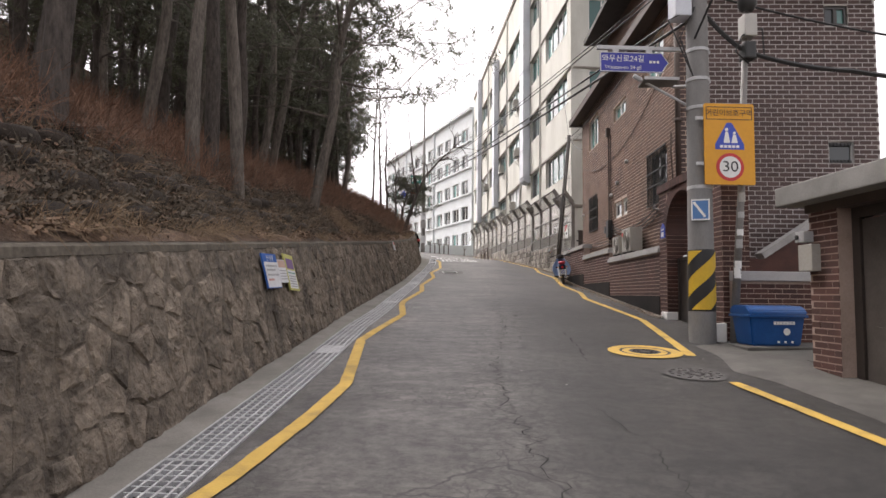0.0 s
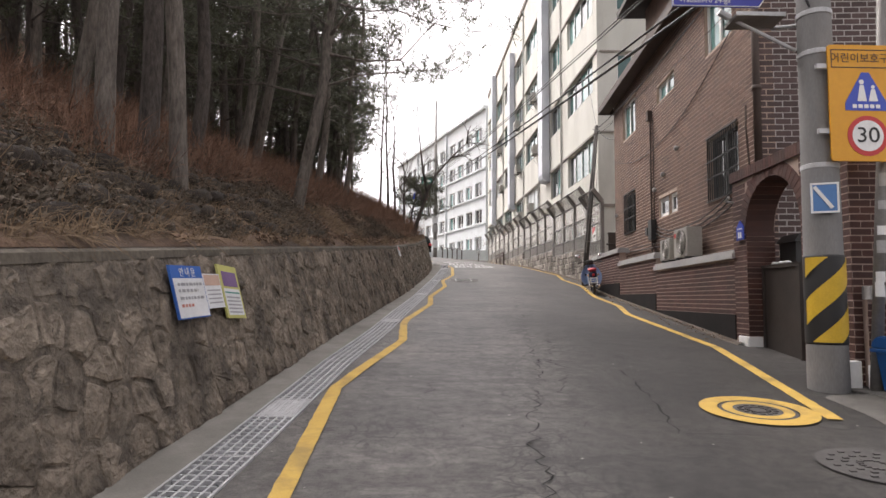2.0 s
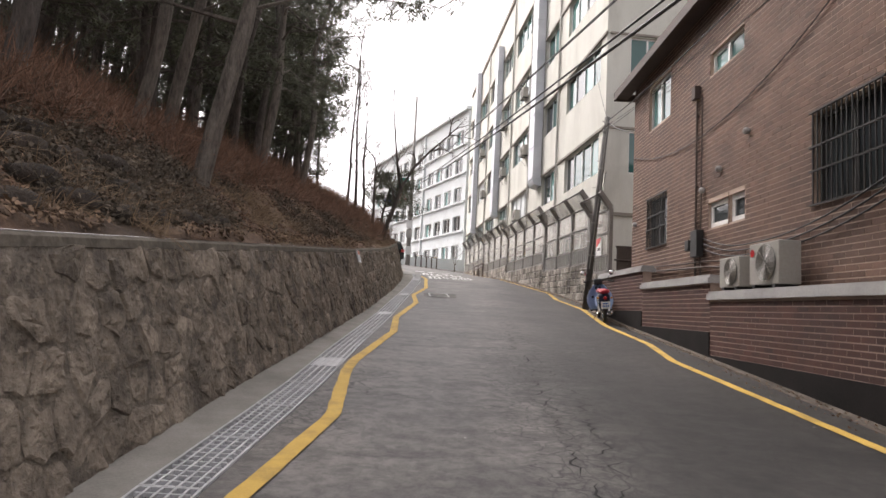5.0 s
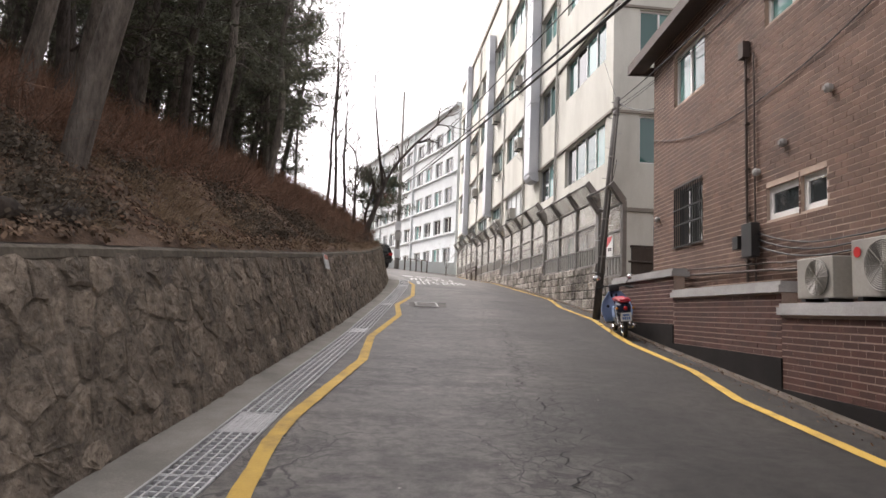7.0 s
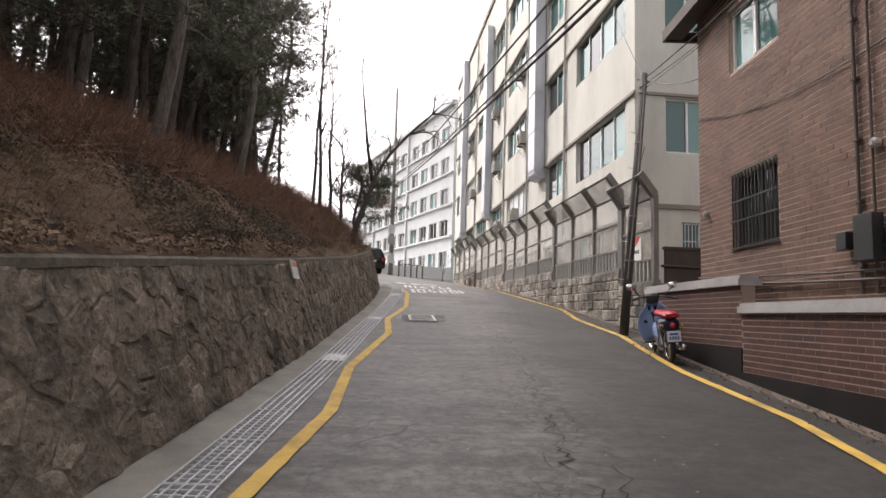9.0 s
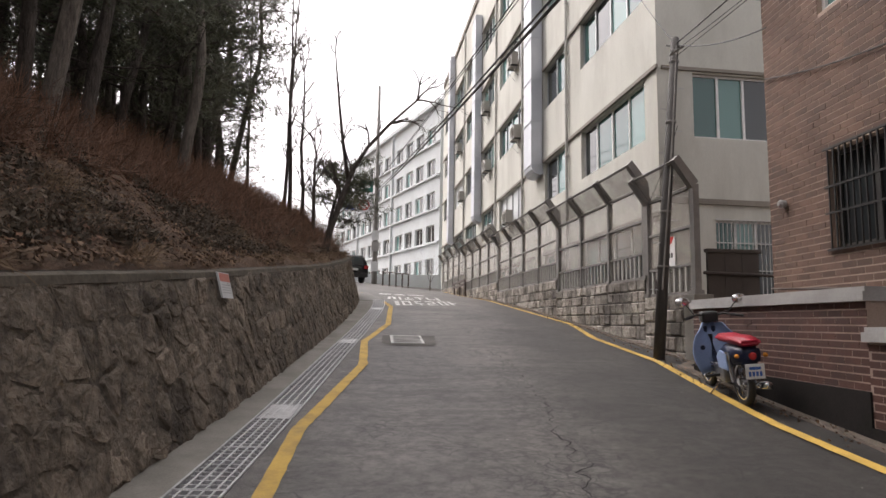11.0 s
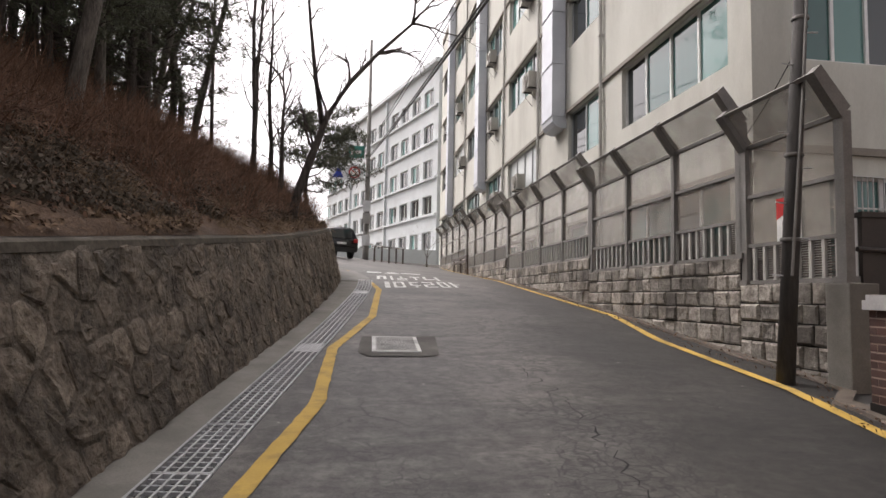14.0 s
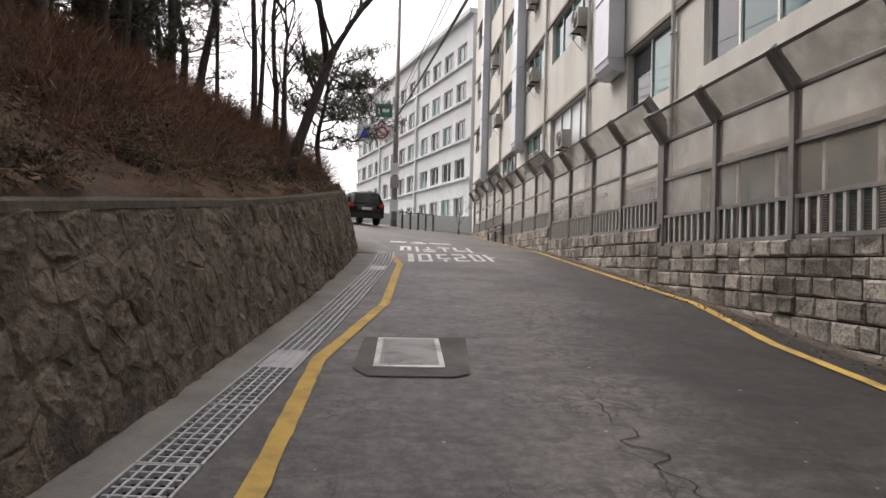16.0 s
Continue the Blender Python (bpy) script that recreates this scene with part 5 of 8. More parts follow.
road_marks(39.3, 40.7, 1.1, [(0, 0.5, 0.3, 0.8), (0.62, 1.1, 0.2, 0.5), (0.7, 1.0, 0.6, 0.9), (1.2, 1.9, 0.35, 0.75)])

# concrete pavement at the gate, its kerb, and the bin's plinth
bm = B()
edge = [(3.95, -2.0), (4.0, 3.0), (4.02, 5.5), (3.98, 6.6), (3.78, 7.2), (3.95, 7.7), (4.12, 8.3), (4.15, 9.0)]
last = None
for x, yy in sample(edge, 0.3):
    row = []
    for k, (f, lift) in enumerate(((0.0, 0.004), (0.04, 0.03), (0.5, 0.05), (1.0, 0.07))):
        xx = x + (5.9 - x) * f
        row.append(bm.verts.new((xx, yy, ground(xx, yy) + lift + 0.01 * noise.noise((xx * 2, yy * 2, 0)))))
    if last:
        for k in range(3):
            bm.faces.new((last[k], last[k + 1], row[k + 1], row[k]))
    last = row
setting("pavement_right", bm, M_PAVE, "worn pale concrete pavement before the gate", True)
bm = B()
box(bm, 4.62, 5.95, 8.42, 9.4, 0.5, 0.82, None, 0.02)
box(bm, 4.98, 5.9, 7.5, 8.42, 0.45, 0.72, None, 0.02)
setting("plinth", bm, M_PAVE, "low concrete plinth under the bin")
# broken concrete edging along the foot of the boundary wall and barrier
bm = B()
last = None
for v in np.arange(-0.3, 31.5, 0.2):
    if v < 12:
        p = HM @ Vector((BW - 0.03, v, 0))
    else:
        p = FM @ Vector((-0.12, v - 12.2, 0))
    w = 0.10 + 0.05 * noise.noise((v * 1.7, 0, 3))
    z = ground(p.x, p.y)
    cur = [bm.verts.new((p.x - w - 0.02, p.y, z + 0.004)), bm.verts.new((p.x - w, p.y, z + 0.03)), bm.verts.new((p.x + 0.1, p.y, z + 0.04))]
    if last:
        for k in range(2):
            bm.faces.new((last[k], last[k + 1], cur[k + 1], cur[k]))
    last = cur
setting("edging", bm, M_DIRT, "crumbling dirt-covered edging at the wall foot")

# ---- split-stone wall under the barrier ----
ASH = thing("split_stone_wall", FM, "low wall of pale rough-split granite blocks with dark stains", "wall")
bm = B()
for v0, v1, n, zb in FSECT:
    p = FM @ Vector((0, v0, 0))
    box(bm, -0.06, 0.3, v0 + (0.12 if v0 == 0 else 0), v1, ground(p.x, p.y) - 0.3, zb - 0.02)
part("core", bm, M_DARK, ASH)
ash_jobs, bm = [], B()
ra = random.Random(44)


def block(bm, v0, v1, z0, z1, rng):
    """A split-faced block: straight joints, a rough bulging face."""
    g = 0.009
    o = rng.uniform(0.004, 0.03)
    a = [(v0 + g, z0 + g), (v1 - g, z0 + g), (v1 - g, z1 - g), (v0 + g, z1 - g)]
    i = 0.03
    b = [(v0 + g + i, z0 + g + i), (v1 - g - i, z0 + g + i), (v1 - g - i, z1 - g - i), (v0 + g + i, z1 - g - i)]
    back = [bm.verts.new((0.0, p[0], p[1])) for p in a]
    ra_ = [bm.verts.new((-0.07 - rng.uniform(0, 0.012), p[0], p[1])) for p in a]
    rb = [bm.verts.new((-0.07 - o - rng.uniform(-0.012, 0.016), p[0], p[1])) for p in b]
    c = bm.verts.new((-0.072 - o - rng.uniform(-0.014, 0.008), (v0 + v1) / 2 + rng.uniform(-0.05, 0.05), (z0 + z1) / 2 + rng.uniform(-0.03, 0.03)))
    for k in range(4):
        q = (k + 1) % 4
        bm.faces.new((back[k], back[q], ra_[q], ra_[k]))
        bm.faces.new((ra_[k], ra_[q], rb[q], rb[k]))
        bm.faces.new((rb[k], rb[q], c))


for v0, v1, n, zb in FSECT:
    z = zb
    row = 0
    while True:
        h = ra.uniform(0.23, 0.3)
        v = v0 + (0.14 if v0 == 0 else 0.0)
        any_ = False
        while v < v1 - 0.05:
            L = ra.uniform(0.24, 0.44)
            e = min(v + L, v1)
            if v1 - e < 0.18:
                e = v1
            p = FM @ Vector((0, (v + e) / 2, 0))
            if z > ground(p.x, p.y) - 0.1:
                any_ = True
                if len(ash_jobs) < 290 and v < 15:
                    ash_jobs.append((v, e, z - h, z))
                else:
                    block(bm, v, e, z - h, z, ra)
            v = e
        z -= h
        if not any_:
            break
part("block_course", bm, M_ASHLAR_I, ASH, "split granite blocks")["kind"] = "stuff"
bm = B()
box(bm, -0.2, 0.16, -0.22, 0.13, 1.7, 3.36, None, 0.015)
part("end_pier", bm, M_CONC_D, ASH, "stained plain concrete end pier")
# dark guard planks by the far end
GP = thing("guard_rail", FM, "low dark steel guard rail in front of the stone wall", "guard rail")
for z in (4.75, 4.95):
    bm = B()
    box(bm, -0.34, -0.29, 21.5, 25.6, z, z + 0.12, None, 0.01)
    part("plank", bm, M_SOFFIT, GP)
for v in (21.7, 23.5, 25.4):
    bm = B()
    box(bm, -0.29, -0.22, v - 0.04, v + 0.04, 4.1, 5.05)
    part("post", bm, M_SOFFIT, GP)

# ---- arch and gate of the house ----
ARCH = thing("arched_gateway", HM, "dark red brick arched gateway beside the house", "gateway")
A0, A1, SPR, CROWN, ATOP, AT = -1.98, -0.4, 2.78, 3.5, 3.75, 0.42
bm = B()
seg = 16
mid, rad = (A0 + A1) / 2, (A1 - A0) / 2
curve_ = [(mid - rad * math.cos(math.pi * k / seg), SPR + (CROWN - SPR) * math.sin(math.pi * k / seg)) for k in range(seg + 1)]
box(bm, BW, BW + AT, A1, 0.05, 0.5, ATOP)
box(bm, BW, BW + AT, -3.0, A0, 0.3, ATOP)
for (a, za), (b, zb_) in zip(curve_, curve_[1:]):
    prism(bm, [(BW, a, za), (BW, b, zb_), (BW, b, ATOP), (BW, a, ATOP)], (AT, 0, 0))
part("core", bm, M_MORTAR_R, ARCH)
bm = B()
brickwork(bm, -3.0, A0, 0.55, ATOP - 0.16, [], BW, Matrix(), 0.08, 0.23, rng)
brickwork(bm, A1, 0.05, 1.15, ATOP - 0.16, [], BW, Matrix(), 0.08, 0.23, rng)
brickwork(bm, BW, BW + AT, 0.55, ATOP - 0.16, [], -3.0, FRONT, 0.08, 0.23, rng)
for j in range(int((ATOP - 0.16 - 2.6) / 0.08)):
    z = 2.6 + j * 0.08
    v = A0 - 0.115 * (j % 2)
    while v < A1:
        e = v + 0.23
        c = (v + e) / 2
        inside = (abs(c - mid) < rad) and z < SPR + (CROWN - SPR) * math.sqrt(max(0, 1 - ((c - mid) / rad) ** 2)) + 0.2
        if not inside and v > A0 and e < A1:
            brick_box(bm, v + 0.006, e - 0.006, z + 0.006, z + 0.074, BW - 0.009, BW + 0.004, Matrix())
        v = e
part("brick_course", bm, M_BRICK_D, ARCH, "dark red bricks")["kind"] = "stuff"
bm = B()
NV = 26
for k in range(NV):
    a0, a1 = math.pi * (k + 0.06) / NV, math.pi * (k + 0.94) / NV
    pts = []
    for r_, a in ((1.0, a0), (1.0, a1), (1.0 + 0.2 / rad, a1), (1.0 + 0.2 / rad, a0)):
        pts.append((BW - 0.014, mid - rad * r_ * math.cos(a), SPR + ((CROWN - SPR) + (r_ - 1) * rad) * math.sin(a)))
    prism(bm, pts, (0.02, 0, 0))
    q = [(BW - 0.01, mid - (rad - 0.008) * math.cos(a), SPR + (CROWN - SPR - 0.008) * math.sin(a)) for a in (a0, a1)]
    prism(bm, [q[0], q[1], (q[1][0] + AT, q[1][1], q[1][2]), (q[0][0] + AT, q[0][1], q[0][2])], (0, 0, 0.012))
for z in np.arange(1.2, SPR, 0.08):
    box(bm, BW, BW + AT, A1 - 0.01, A1, z + 0.006, z + 0.074)
    box(bm, BW, BW + AT, A0, A0 + 0.01, z + 0.006, z + 0.074)
part("arch_brick", bm, M_BRICK_D, ARCH, "ring of bricks on edge")["kind"] = "stuff"
bm = B()
for k in range(40):
    v = -3.02 + k * 0.077
    box(bm, BW - 0.04, BW + AT + 0.04, v + 0.004, v + 0.073, ATOP - 0.14, ATOP + 0.02)
part("coping_brick", bm, M_BRICK_D, ARCH, "soldier course of bricks along the top")["kind"] = "stuff"
bm = B()
box(bm, BW - 0.03, BW + 0.2, A1 - 0.02, -0.08, 0.9, 1.2, None, 0.02)
part("white_foot", bm, M_WHITE, ARCH, "white painted pier foot")
AG = thing("entrance_gate", HM, "dark brown sheet metal gate standing in the arch", "gate")
bm = B()
box(bm, -0.2, -0.16, -1.5, -0.42, 0.92, 2.24)
leaf = part("leaf", bm, M_GATE, AG)
bm = B()
box(bm, -0.23, -0.14, -1.5, -1.45, 0.9, 2.26)
box(bm, -0.23, -0.14, -0.47, -0.42, 0.9, 2.26)
box(bm, -0.23, -0.14, -1.5, -0.42, 2.22, 2.27)
part("frame", bm, M_GATE, AG)
bm = B()
for v in (-0.75, -0.95, -1.1):
    lathe(bm, [(0.05, 0), (0.06, 0.015), (0.025, 0.04)], 10, Matrix.Translation((-0.18, v, 2.27)))
part("finial", bm, M_STEEL, AG, "pale metal finials")
bm = B()
box(bm, 0.05, 0.14, -0.9, -0.42, 1.0, 2.6)
prism(bm, [(0.0, -0.95, 2.6), (0.2, -0.95, 2.6), (0.1, -0.95, 2.72)], (0, 0.55, 0))
part("inner_door", bm, M_BLACK, AG)
PL = thing("address_plaque", HM, "small blue house-shaped address plaque", "plaque")
bm = B()
prism(bm, [(BW - 0.03, -0.36, 2.68), (BW - 0.03, -0.12, 2.68), (BW - 0.03, -0.12, 2.88), (BW - 0.03, -0.24, 2.98), (BW - 0.03, -0.36, 2.88)], (0.018, 0, 0))
pl = part("plate", bm, M_SIGNB, PL)
bm = B()
box(bm, BW - 0.034, BW - 0.03, -0.32, -0.16, 2.84, 2.86)
box(bm, BW - 0.034, BW - 0.03, -0.3, -0.25, 2.71, 2.8)
box(bm, BW - 0.034, BW - 0.03, -0.23, -0.18, 2.71, 2.8)
part("lettering", bm, M_WHITE, pl)
bm = B()
tube(bm, [(BW - 0.02, 0.0, 3.3), (BW - 0.14, -0.02, 3.32), (BW - 0.16, -0.18, 3.36)], 0.02, 8)
tagged(obj("cctv_camera", bm, M_CAP), "small white camera on the arch pier", "camera").matrix_world = HM
# outside stair with its sloping brick parapet behind the low wall
STAIR = thing("stair_parapet", HM, "sloping brick stair parapet with a white coping", "wall")
bm = B()
prism(bm, [(0.7, -0.75, 0.6), (4.0, -0.75, 0.6), (4.0, -0.75, 4.05), (1.3, -0.75, 2.25), (0.7, -0.75, 2.25)], (0, 0.2, 0))
part("body", bm, M_BRICK_D, STAIR)
bm = B()
prism(bm, [(1.3, -0.8, 2.25), (4.05, -0.8, 4.06), (4.05, -0.8, 4.2), (1.25, -0.8, 2.36)], (0, 0.3, 0))
part("coping", bm, M_CAP, STAIR, "white sloping coping")
ac_unit("air_conditioner", HM @ Matrix.Translation((-0.14, 2.2, 2.56)), "cream outdoor air-conditioning unit standing on the wall coping", "air conditioners on the boundary wall", 0.78, 0.62, 0.3)
ac_unit("air_conditioner", HM @ Matrix.Translation((-0.16, 3.3, 2.56)), "smaller cream outdoor air-conditioning unit on the wall coping", "air conditioners on the boundary wall", 0.66, 0.5, 0.27)
bm = B()
lathe(bm, [(0.055, 0), (0.055, 0.004)], 16, HM @ Matrix.Translation((-0.445, 2.88, 3.05)) @ Matrix.Rotation(radians(-90), 4, "Y"))
tagged(obj("round_badge", bm, M_RED), "round red maker's badge on the unit", "badge")


def cable(name, pts, r, sag=0.0, material=None, label="thin black cable strung through the air", n=16):
    """A cable through the points, each span sagging."""
    out = []
    for a, b in zip(pts, pts[1:]):
        a, b = Vector(a), Vector(b)
        for k in range(n):
            f = k / n
            p = a.lerp(b, f)
            p.z -= sag * 4 * f * (1 - f)
            out.append(p)
    out.append(Vector(pts[-1]))
    bm = B()
    tube(bm, out, r, 6)
    return tagged(obj(name, bm, material or M_CABLE), label, "cable", "cables")


# pipes and drooping cables on the house wall
for z, r_ in ((3.02, 0.02), (3.12, 0.014)):
    cable("wall_cable", [HM @ Vector((-0.06, 10.0, z + 0.2)), HM @ Vector((-0.06, 5.2, z + 0.02)), HM @ Vector((-0.06, 4.3, z))], r_, 0.02, M_SOFFIT, "dark pipe run along the house wall", 4)
for k in range(3):
    cable("wall_cable", [HM @ Vector((-0.05, 5.85, 3.5 + 0.1 * k)), HM @ Vector((-0.06, 3.6, 3.15 + 0.08 * k)), HM @ Vector((-0.05, 0.7, 3.5 + 0.12 * k))], 0.012, 0.12, None, "drooping black cable on the house wall", 8)
cable("wall_cable", [HM @ Vector((-0.05, 0.35, 5.0)), HM @ Vector((-0.08, 0.3, 4.6)), HM @ Vector((-0.05, 0.25, 3.8))], 0.016, 0.0, M_SOFFIT, "thin pipe beside the downpipe", 4)
cable("wall_cable", [HM @ Vector((-0.03, 10, 6.2)), HM @ Vector((-0.03, 5, 5.6)), HM @ Vector((-0.03, 0.1, 6.9))], 0.009, 0.25, None, "black cable clipped to the house wall", 10)
bm = B()
box(bm, -0.16, -0.03, 5.55, 5.85, 3.25, 3.75, None, 0.01)
box(bm, -0.14, -0.03, 6.0, 6.18, 3.4, 3.6, None, 0.01)
tagged(obj("meter_box", bm, M_BLACK), "black meter box on the house wall", "meter box").matrix_world = HM

# ---- the near utility pole ----
PZ0 = ground(4.42, 9.35)
POLE = thing("utility_pole", pose(4.42, 9.35, PZ0), "thick concrete utility pole with a yellow and black hazard band", "utility pole")
bm = B()
lathe(bm, [(0.2, -0.3), (0.2, 0), (0.165, 4.6), (0.145, 9.0)], 28)
part("shaft", bm, M_POLE, POLE, "", True)


def shell(bm, z0, z1, a0, a1, lean, r, n=10):
    """A patch of the hazard wrap on the pole: slanted edges, from angle a0 to a1."""
    rows_ = []
    for j in range(7):
        z = z0 + (z1 - z0) * j / 6
        rows_.append([bm.verts.new((r * math.cos(a), r * math.sin(a), z + lean * (a - a0))) for a in [a0 + (a1 - a0) * k / n for k in range(n + 1)]])
    for p, q in zip(rows_, rows_[1:]):
        for k in range(n):
            bm.faces.new((p[k], p[k + 1], q[k + 1], q[k]))


bm = B()
lathe(bm, [(0.2, 0.48), (0.203, 0.5), (0.197, 1.4), (0.194, 1.42)], 28)
part("hazard_wrap", bm, M_POLEB, POLE, "black hazard wrap", True)
for z in (0.28, 0.78, 1.28):
    bm = B()
    rows_ = []
    for k in range(19):
        a = math.pi + math.pi * k / 18
        s = z + 0.36 * k / 18 * 1.6 - 0.1
        lo, hi = min(max(s, 0.505), 1.395), min(max(s + 0.26, 0.505), 1.395)
        r_ = 0.2055
        rows_.append((bm.verts.new((r_ * math.cos(a), r_ * math.sin(a), lo)), bm.verts.new((r_ * 0.99 * math.cos(a), r_ * 0.99 * math.sin(a), hi))))
    for p, q in zip(rows_, rows_[1:]):
        if (p[1].co - p[0].co).length > 0.01 or (q[1].co - q[0].co).length > 0.01:
            bm.faces.new((p[0], q[0], q[1], p[1]))
    part("hazard_stripe", bm, M_POLEY, POLE, "slanting yellow stripe")
for z in (2.35, 3.6, 4.05, 4.52):
    bm = B()
    lathe(bm, [(0.192 - z * 0.004, z), (0.196 - z * 0.004, z + 0.005), (0.196 - z * 0.004, z + 0.05), (0.19 - z * 0.004, z + 0.055)], 24)
    box(bm, 0.14, 0.205, -0.02, 0.02, z, z + 0.05)
    part("clamp", bm, M_STEEL, POLE, "steel clamp")
bm = B()
box(bm, -0.42, -0.16, -0.2, 0.1, 5.05, 5.9, None, 0.02)
part("cable_box", bm, M_DUCT, POLE, "grey cable box")
bm = B()
for a in (0.3, 1.2):
    tube(bm, [(-0.1, -0.17, 5.2), (-0.3 - a * 0.2, -0.2, 4.6 + a * 0.3), (-0.15, -0.17, 4.1)], 0.012, 5)
part("loose_cable", bm, M_CABLE, POLE)

SIGN = thing("warning_sign", pose(4.77, 9.08, 0), "yellow board with blue warning triangle and 30 speed limit", "road sign")


def plate(bm, w, z0, z1, y, thick, r=0.03):
    pts = []
    for cx, cz, a0 in ((w / 2 - r, z1 - r, 0), (-w / 2 + r, z1 - r, 90), (-w / 2 + r, z0 + r, 180), (w / 2 - r, z0 + r, 270)):
        for k in range(5):
            a = radians(a0 + 22.5 * k)
            pts.append((cx + r * math.cos(a), y, cz + r * math.sin(a)))
    prism(bm, pts[::-1], (0, thick, 0))


def disc(bm, cx, cz, y, r, thick, n=36):
    prism(bm, [(cx + r * math.cos(2 * math.pi * k / n), y, cz + r * math.sin(2 * math.pi * k / n)) for k in range(n)], (0, thick, 0))


bm = B()
plate(bm, 0.78, 3.2, 4.45, 0, 0.02)
board = part("board", bm, M_SIGNY, SIGN)
bm = B()
for x0, x1, z0, z1 in ((-0.36, 0.36, 4.39, 4.4), (-0.36, 0.36, 4.2, 4.21), (-0.36, -0.35, 4.21, 4.39), (0.35, 0.36, 4.21, 4.39)):
    box(bm, x0, x1, -0.004, 0.0, z0, z1)
part("border", bm, M_SOFFIT, board)
bm = B()
prism(bm, [(-0.225, -0.005, 3.74), (-0.225, -0.005, 3.82), (-0.04, -0.005, 4.15), (0.04, -0.005, 4.15), (0.225, -0.005, 3.82), (0.225, -0.005, 3.74)], (0, 0.005, 0))
tri_ = part("warning_triangle", bm, M_SIGNB, board, "blue triangle")
bm = B()
for cx, cz, h in ((-0.045, 3.84, 0.24), (0.075, 3.84, 0.18)):
    prism(bm, [(cx - 0.05, -0.008, cz), (cx + 0.05, -0.008, cz), (cx + 0.02, -0.008, cz + h * 0.72), (cx - 0.02, -0.008, cz + h * 0.72)], (0, 0.003, 0))
    disc(bm, cx, cz + h * 0.86, -0.008, h * 0.11, 0.003, 14)
for k in range(5):
    box(bm, -0.15 + k * 0.062, -0.105 + k * 0.062, -0.008, -0.005, 3.765, 3.805)
part("symbol", bm, M_WHITE, tri_, "plain white symbol")
bm = B()
disc(bm, 0, 3.47, -0.005, 0.215, 0.005)
rim_ = part("red_rim", bm, M_RED, board, "red ring")
bm = B()
disc(bm, 0, 3.47, -0.008, 0.165, 0.004)
part("white_disc", bm, M_WHITE, rim_)
UPR = Matrix.Rotation(radians(90), 4, "X")
words("numerals", "30", 0.23, Matrix.Translation((0, -0.011, 3.47)) @ UPR @ Matrix.Scale(1.12, 4, (1, 0, 0)), M_POLEB, rim_)
words("lettering", "\uc5b4\ub9b0\uc774\ubcf4\ud638\uad6c\uc5ed", 0.115, Matrix.Translation((0, -0.006, 4.3)) @ UPR, M_SOFFIT, board)
bm = B()
for z in (3.5, 4.2):
    box(bm, -0.5, 0.1, 0.02, 0.06, z, z + 0.05)
part("bracket", bm, M_STEEL, SIGN)

STREET = thing("street_name_sign", pose(0, 9.6, 0), "blue arrow-shaped street name board hanging from a steel arm", "street sign")
bm = B()
prism(bm, [(2.95, 0, 5.1), (2.95, 0, 5.42), (3.95, 0, 5.42), (4.07, 0, 5.26), (3.95, 0, 5.1)], (0, 0.025, 0))
bd = part("board", bm, M_NAVY, STREET)
bm = B()
for a, b in (((2.955, 5.105), (2.955, 5.415)), ((2.955, 5.415), (3.95, 5.415)), ((3.95, 5.415), (4.06, 5.26)), ((4.06, 5.26), (3.95, 5.105)), ((3.95, 5.105), (2.955, 5.105))):
    tube(bm, [(a[0], -0.002, a[1]), (b[0], -0.002, b[1])], 0.006, 4)
part("edge", bm, M_WHITE, bd, "thin white border")
words("lettering", "\uc640\uc6b0\uc0b0\ub85c24\uae38", 0.125, Matrix.Translation((3.32, -0.004, 5.31)) @ UPR, M_WHITE, bd)
words("lettering", "Wausan-ro 24-gil", 0.085, Matrix.Translation((3.32, -0.004, 5.17)) @ UPR, M_WHITE, bd)
bm = B()
for k in range(3):
    box(bm, 3.75 + k * 0.06, 3.79 + k * 0.06, -0.004, 0, 5.25, 5.29)
part("small_figures", bm, M_WHITE, bd)
bm = B()
box(bm, 2.9, 4.3, 0.0, 0.06, 5.47, 5.53)
box(bm, 3.15, 3.25, 0.0, 0.03, 5.42, 5.47)
box(bm, 3.7, 3.8, 0.0, 0.03, 5.42, 5.47)
part("arm", bm, M_STEEL, STREET, "galvanised arm")
bm = B()
tube(bm, [(3.62, 0.03, 4.98), (4.3, -0.1, 4.55)], 0.022, 8)
tube(bm, [(3.5, 0.03, 5.05), (3.62, 0.03, 4.98)], 0.04, 8)
part("strut", bm, M_STEEL, STREET)
LP = thing("flat_lamp", pose(0, 9.6, 0), "flat dark lamp housing fixed under the steel arm on the pole", "lamp")
bm = B()
prism(bm, [(3.62, -0.12, 4.97), (4.2, -0.12, 5.0), (4.2, 0.18, 4.97), (3.62, 0.18, 4.94)], (0, 0, -0.04))
part("housing", bm, M_FENCE, LP, "dull grey housing")
bm = B()
box(bm, 3.62, 4.18, -0.135, -0.121, 4.94, 4.985)
part("trim", bm, M_STEEL, LP, "pale metal front edge")
bm = B()
tube(bm, [(4.2, 0.2, 4.94), (4.45, 0.0, 4.9)], 0.025, 8)
part("bracket", bm, M_STEEL, LP)
BS = thing("blue_notice", pose(4.42, 9.13, 0), "square light blue notice strapped to the pole", "sign")
bm = B()
box(bm, -0.22, 0.04, -0.03, 0.0, 2.66, 2.98, Matrix.Rotation(radians(-24), 4, "Z"), 0.01)
pb = part("plate", bm, plain("faded_light_blue", (0.07, 0.19, 0.42), 0.5), BS)
bm = B()
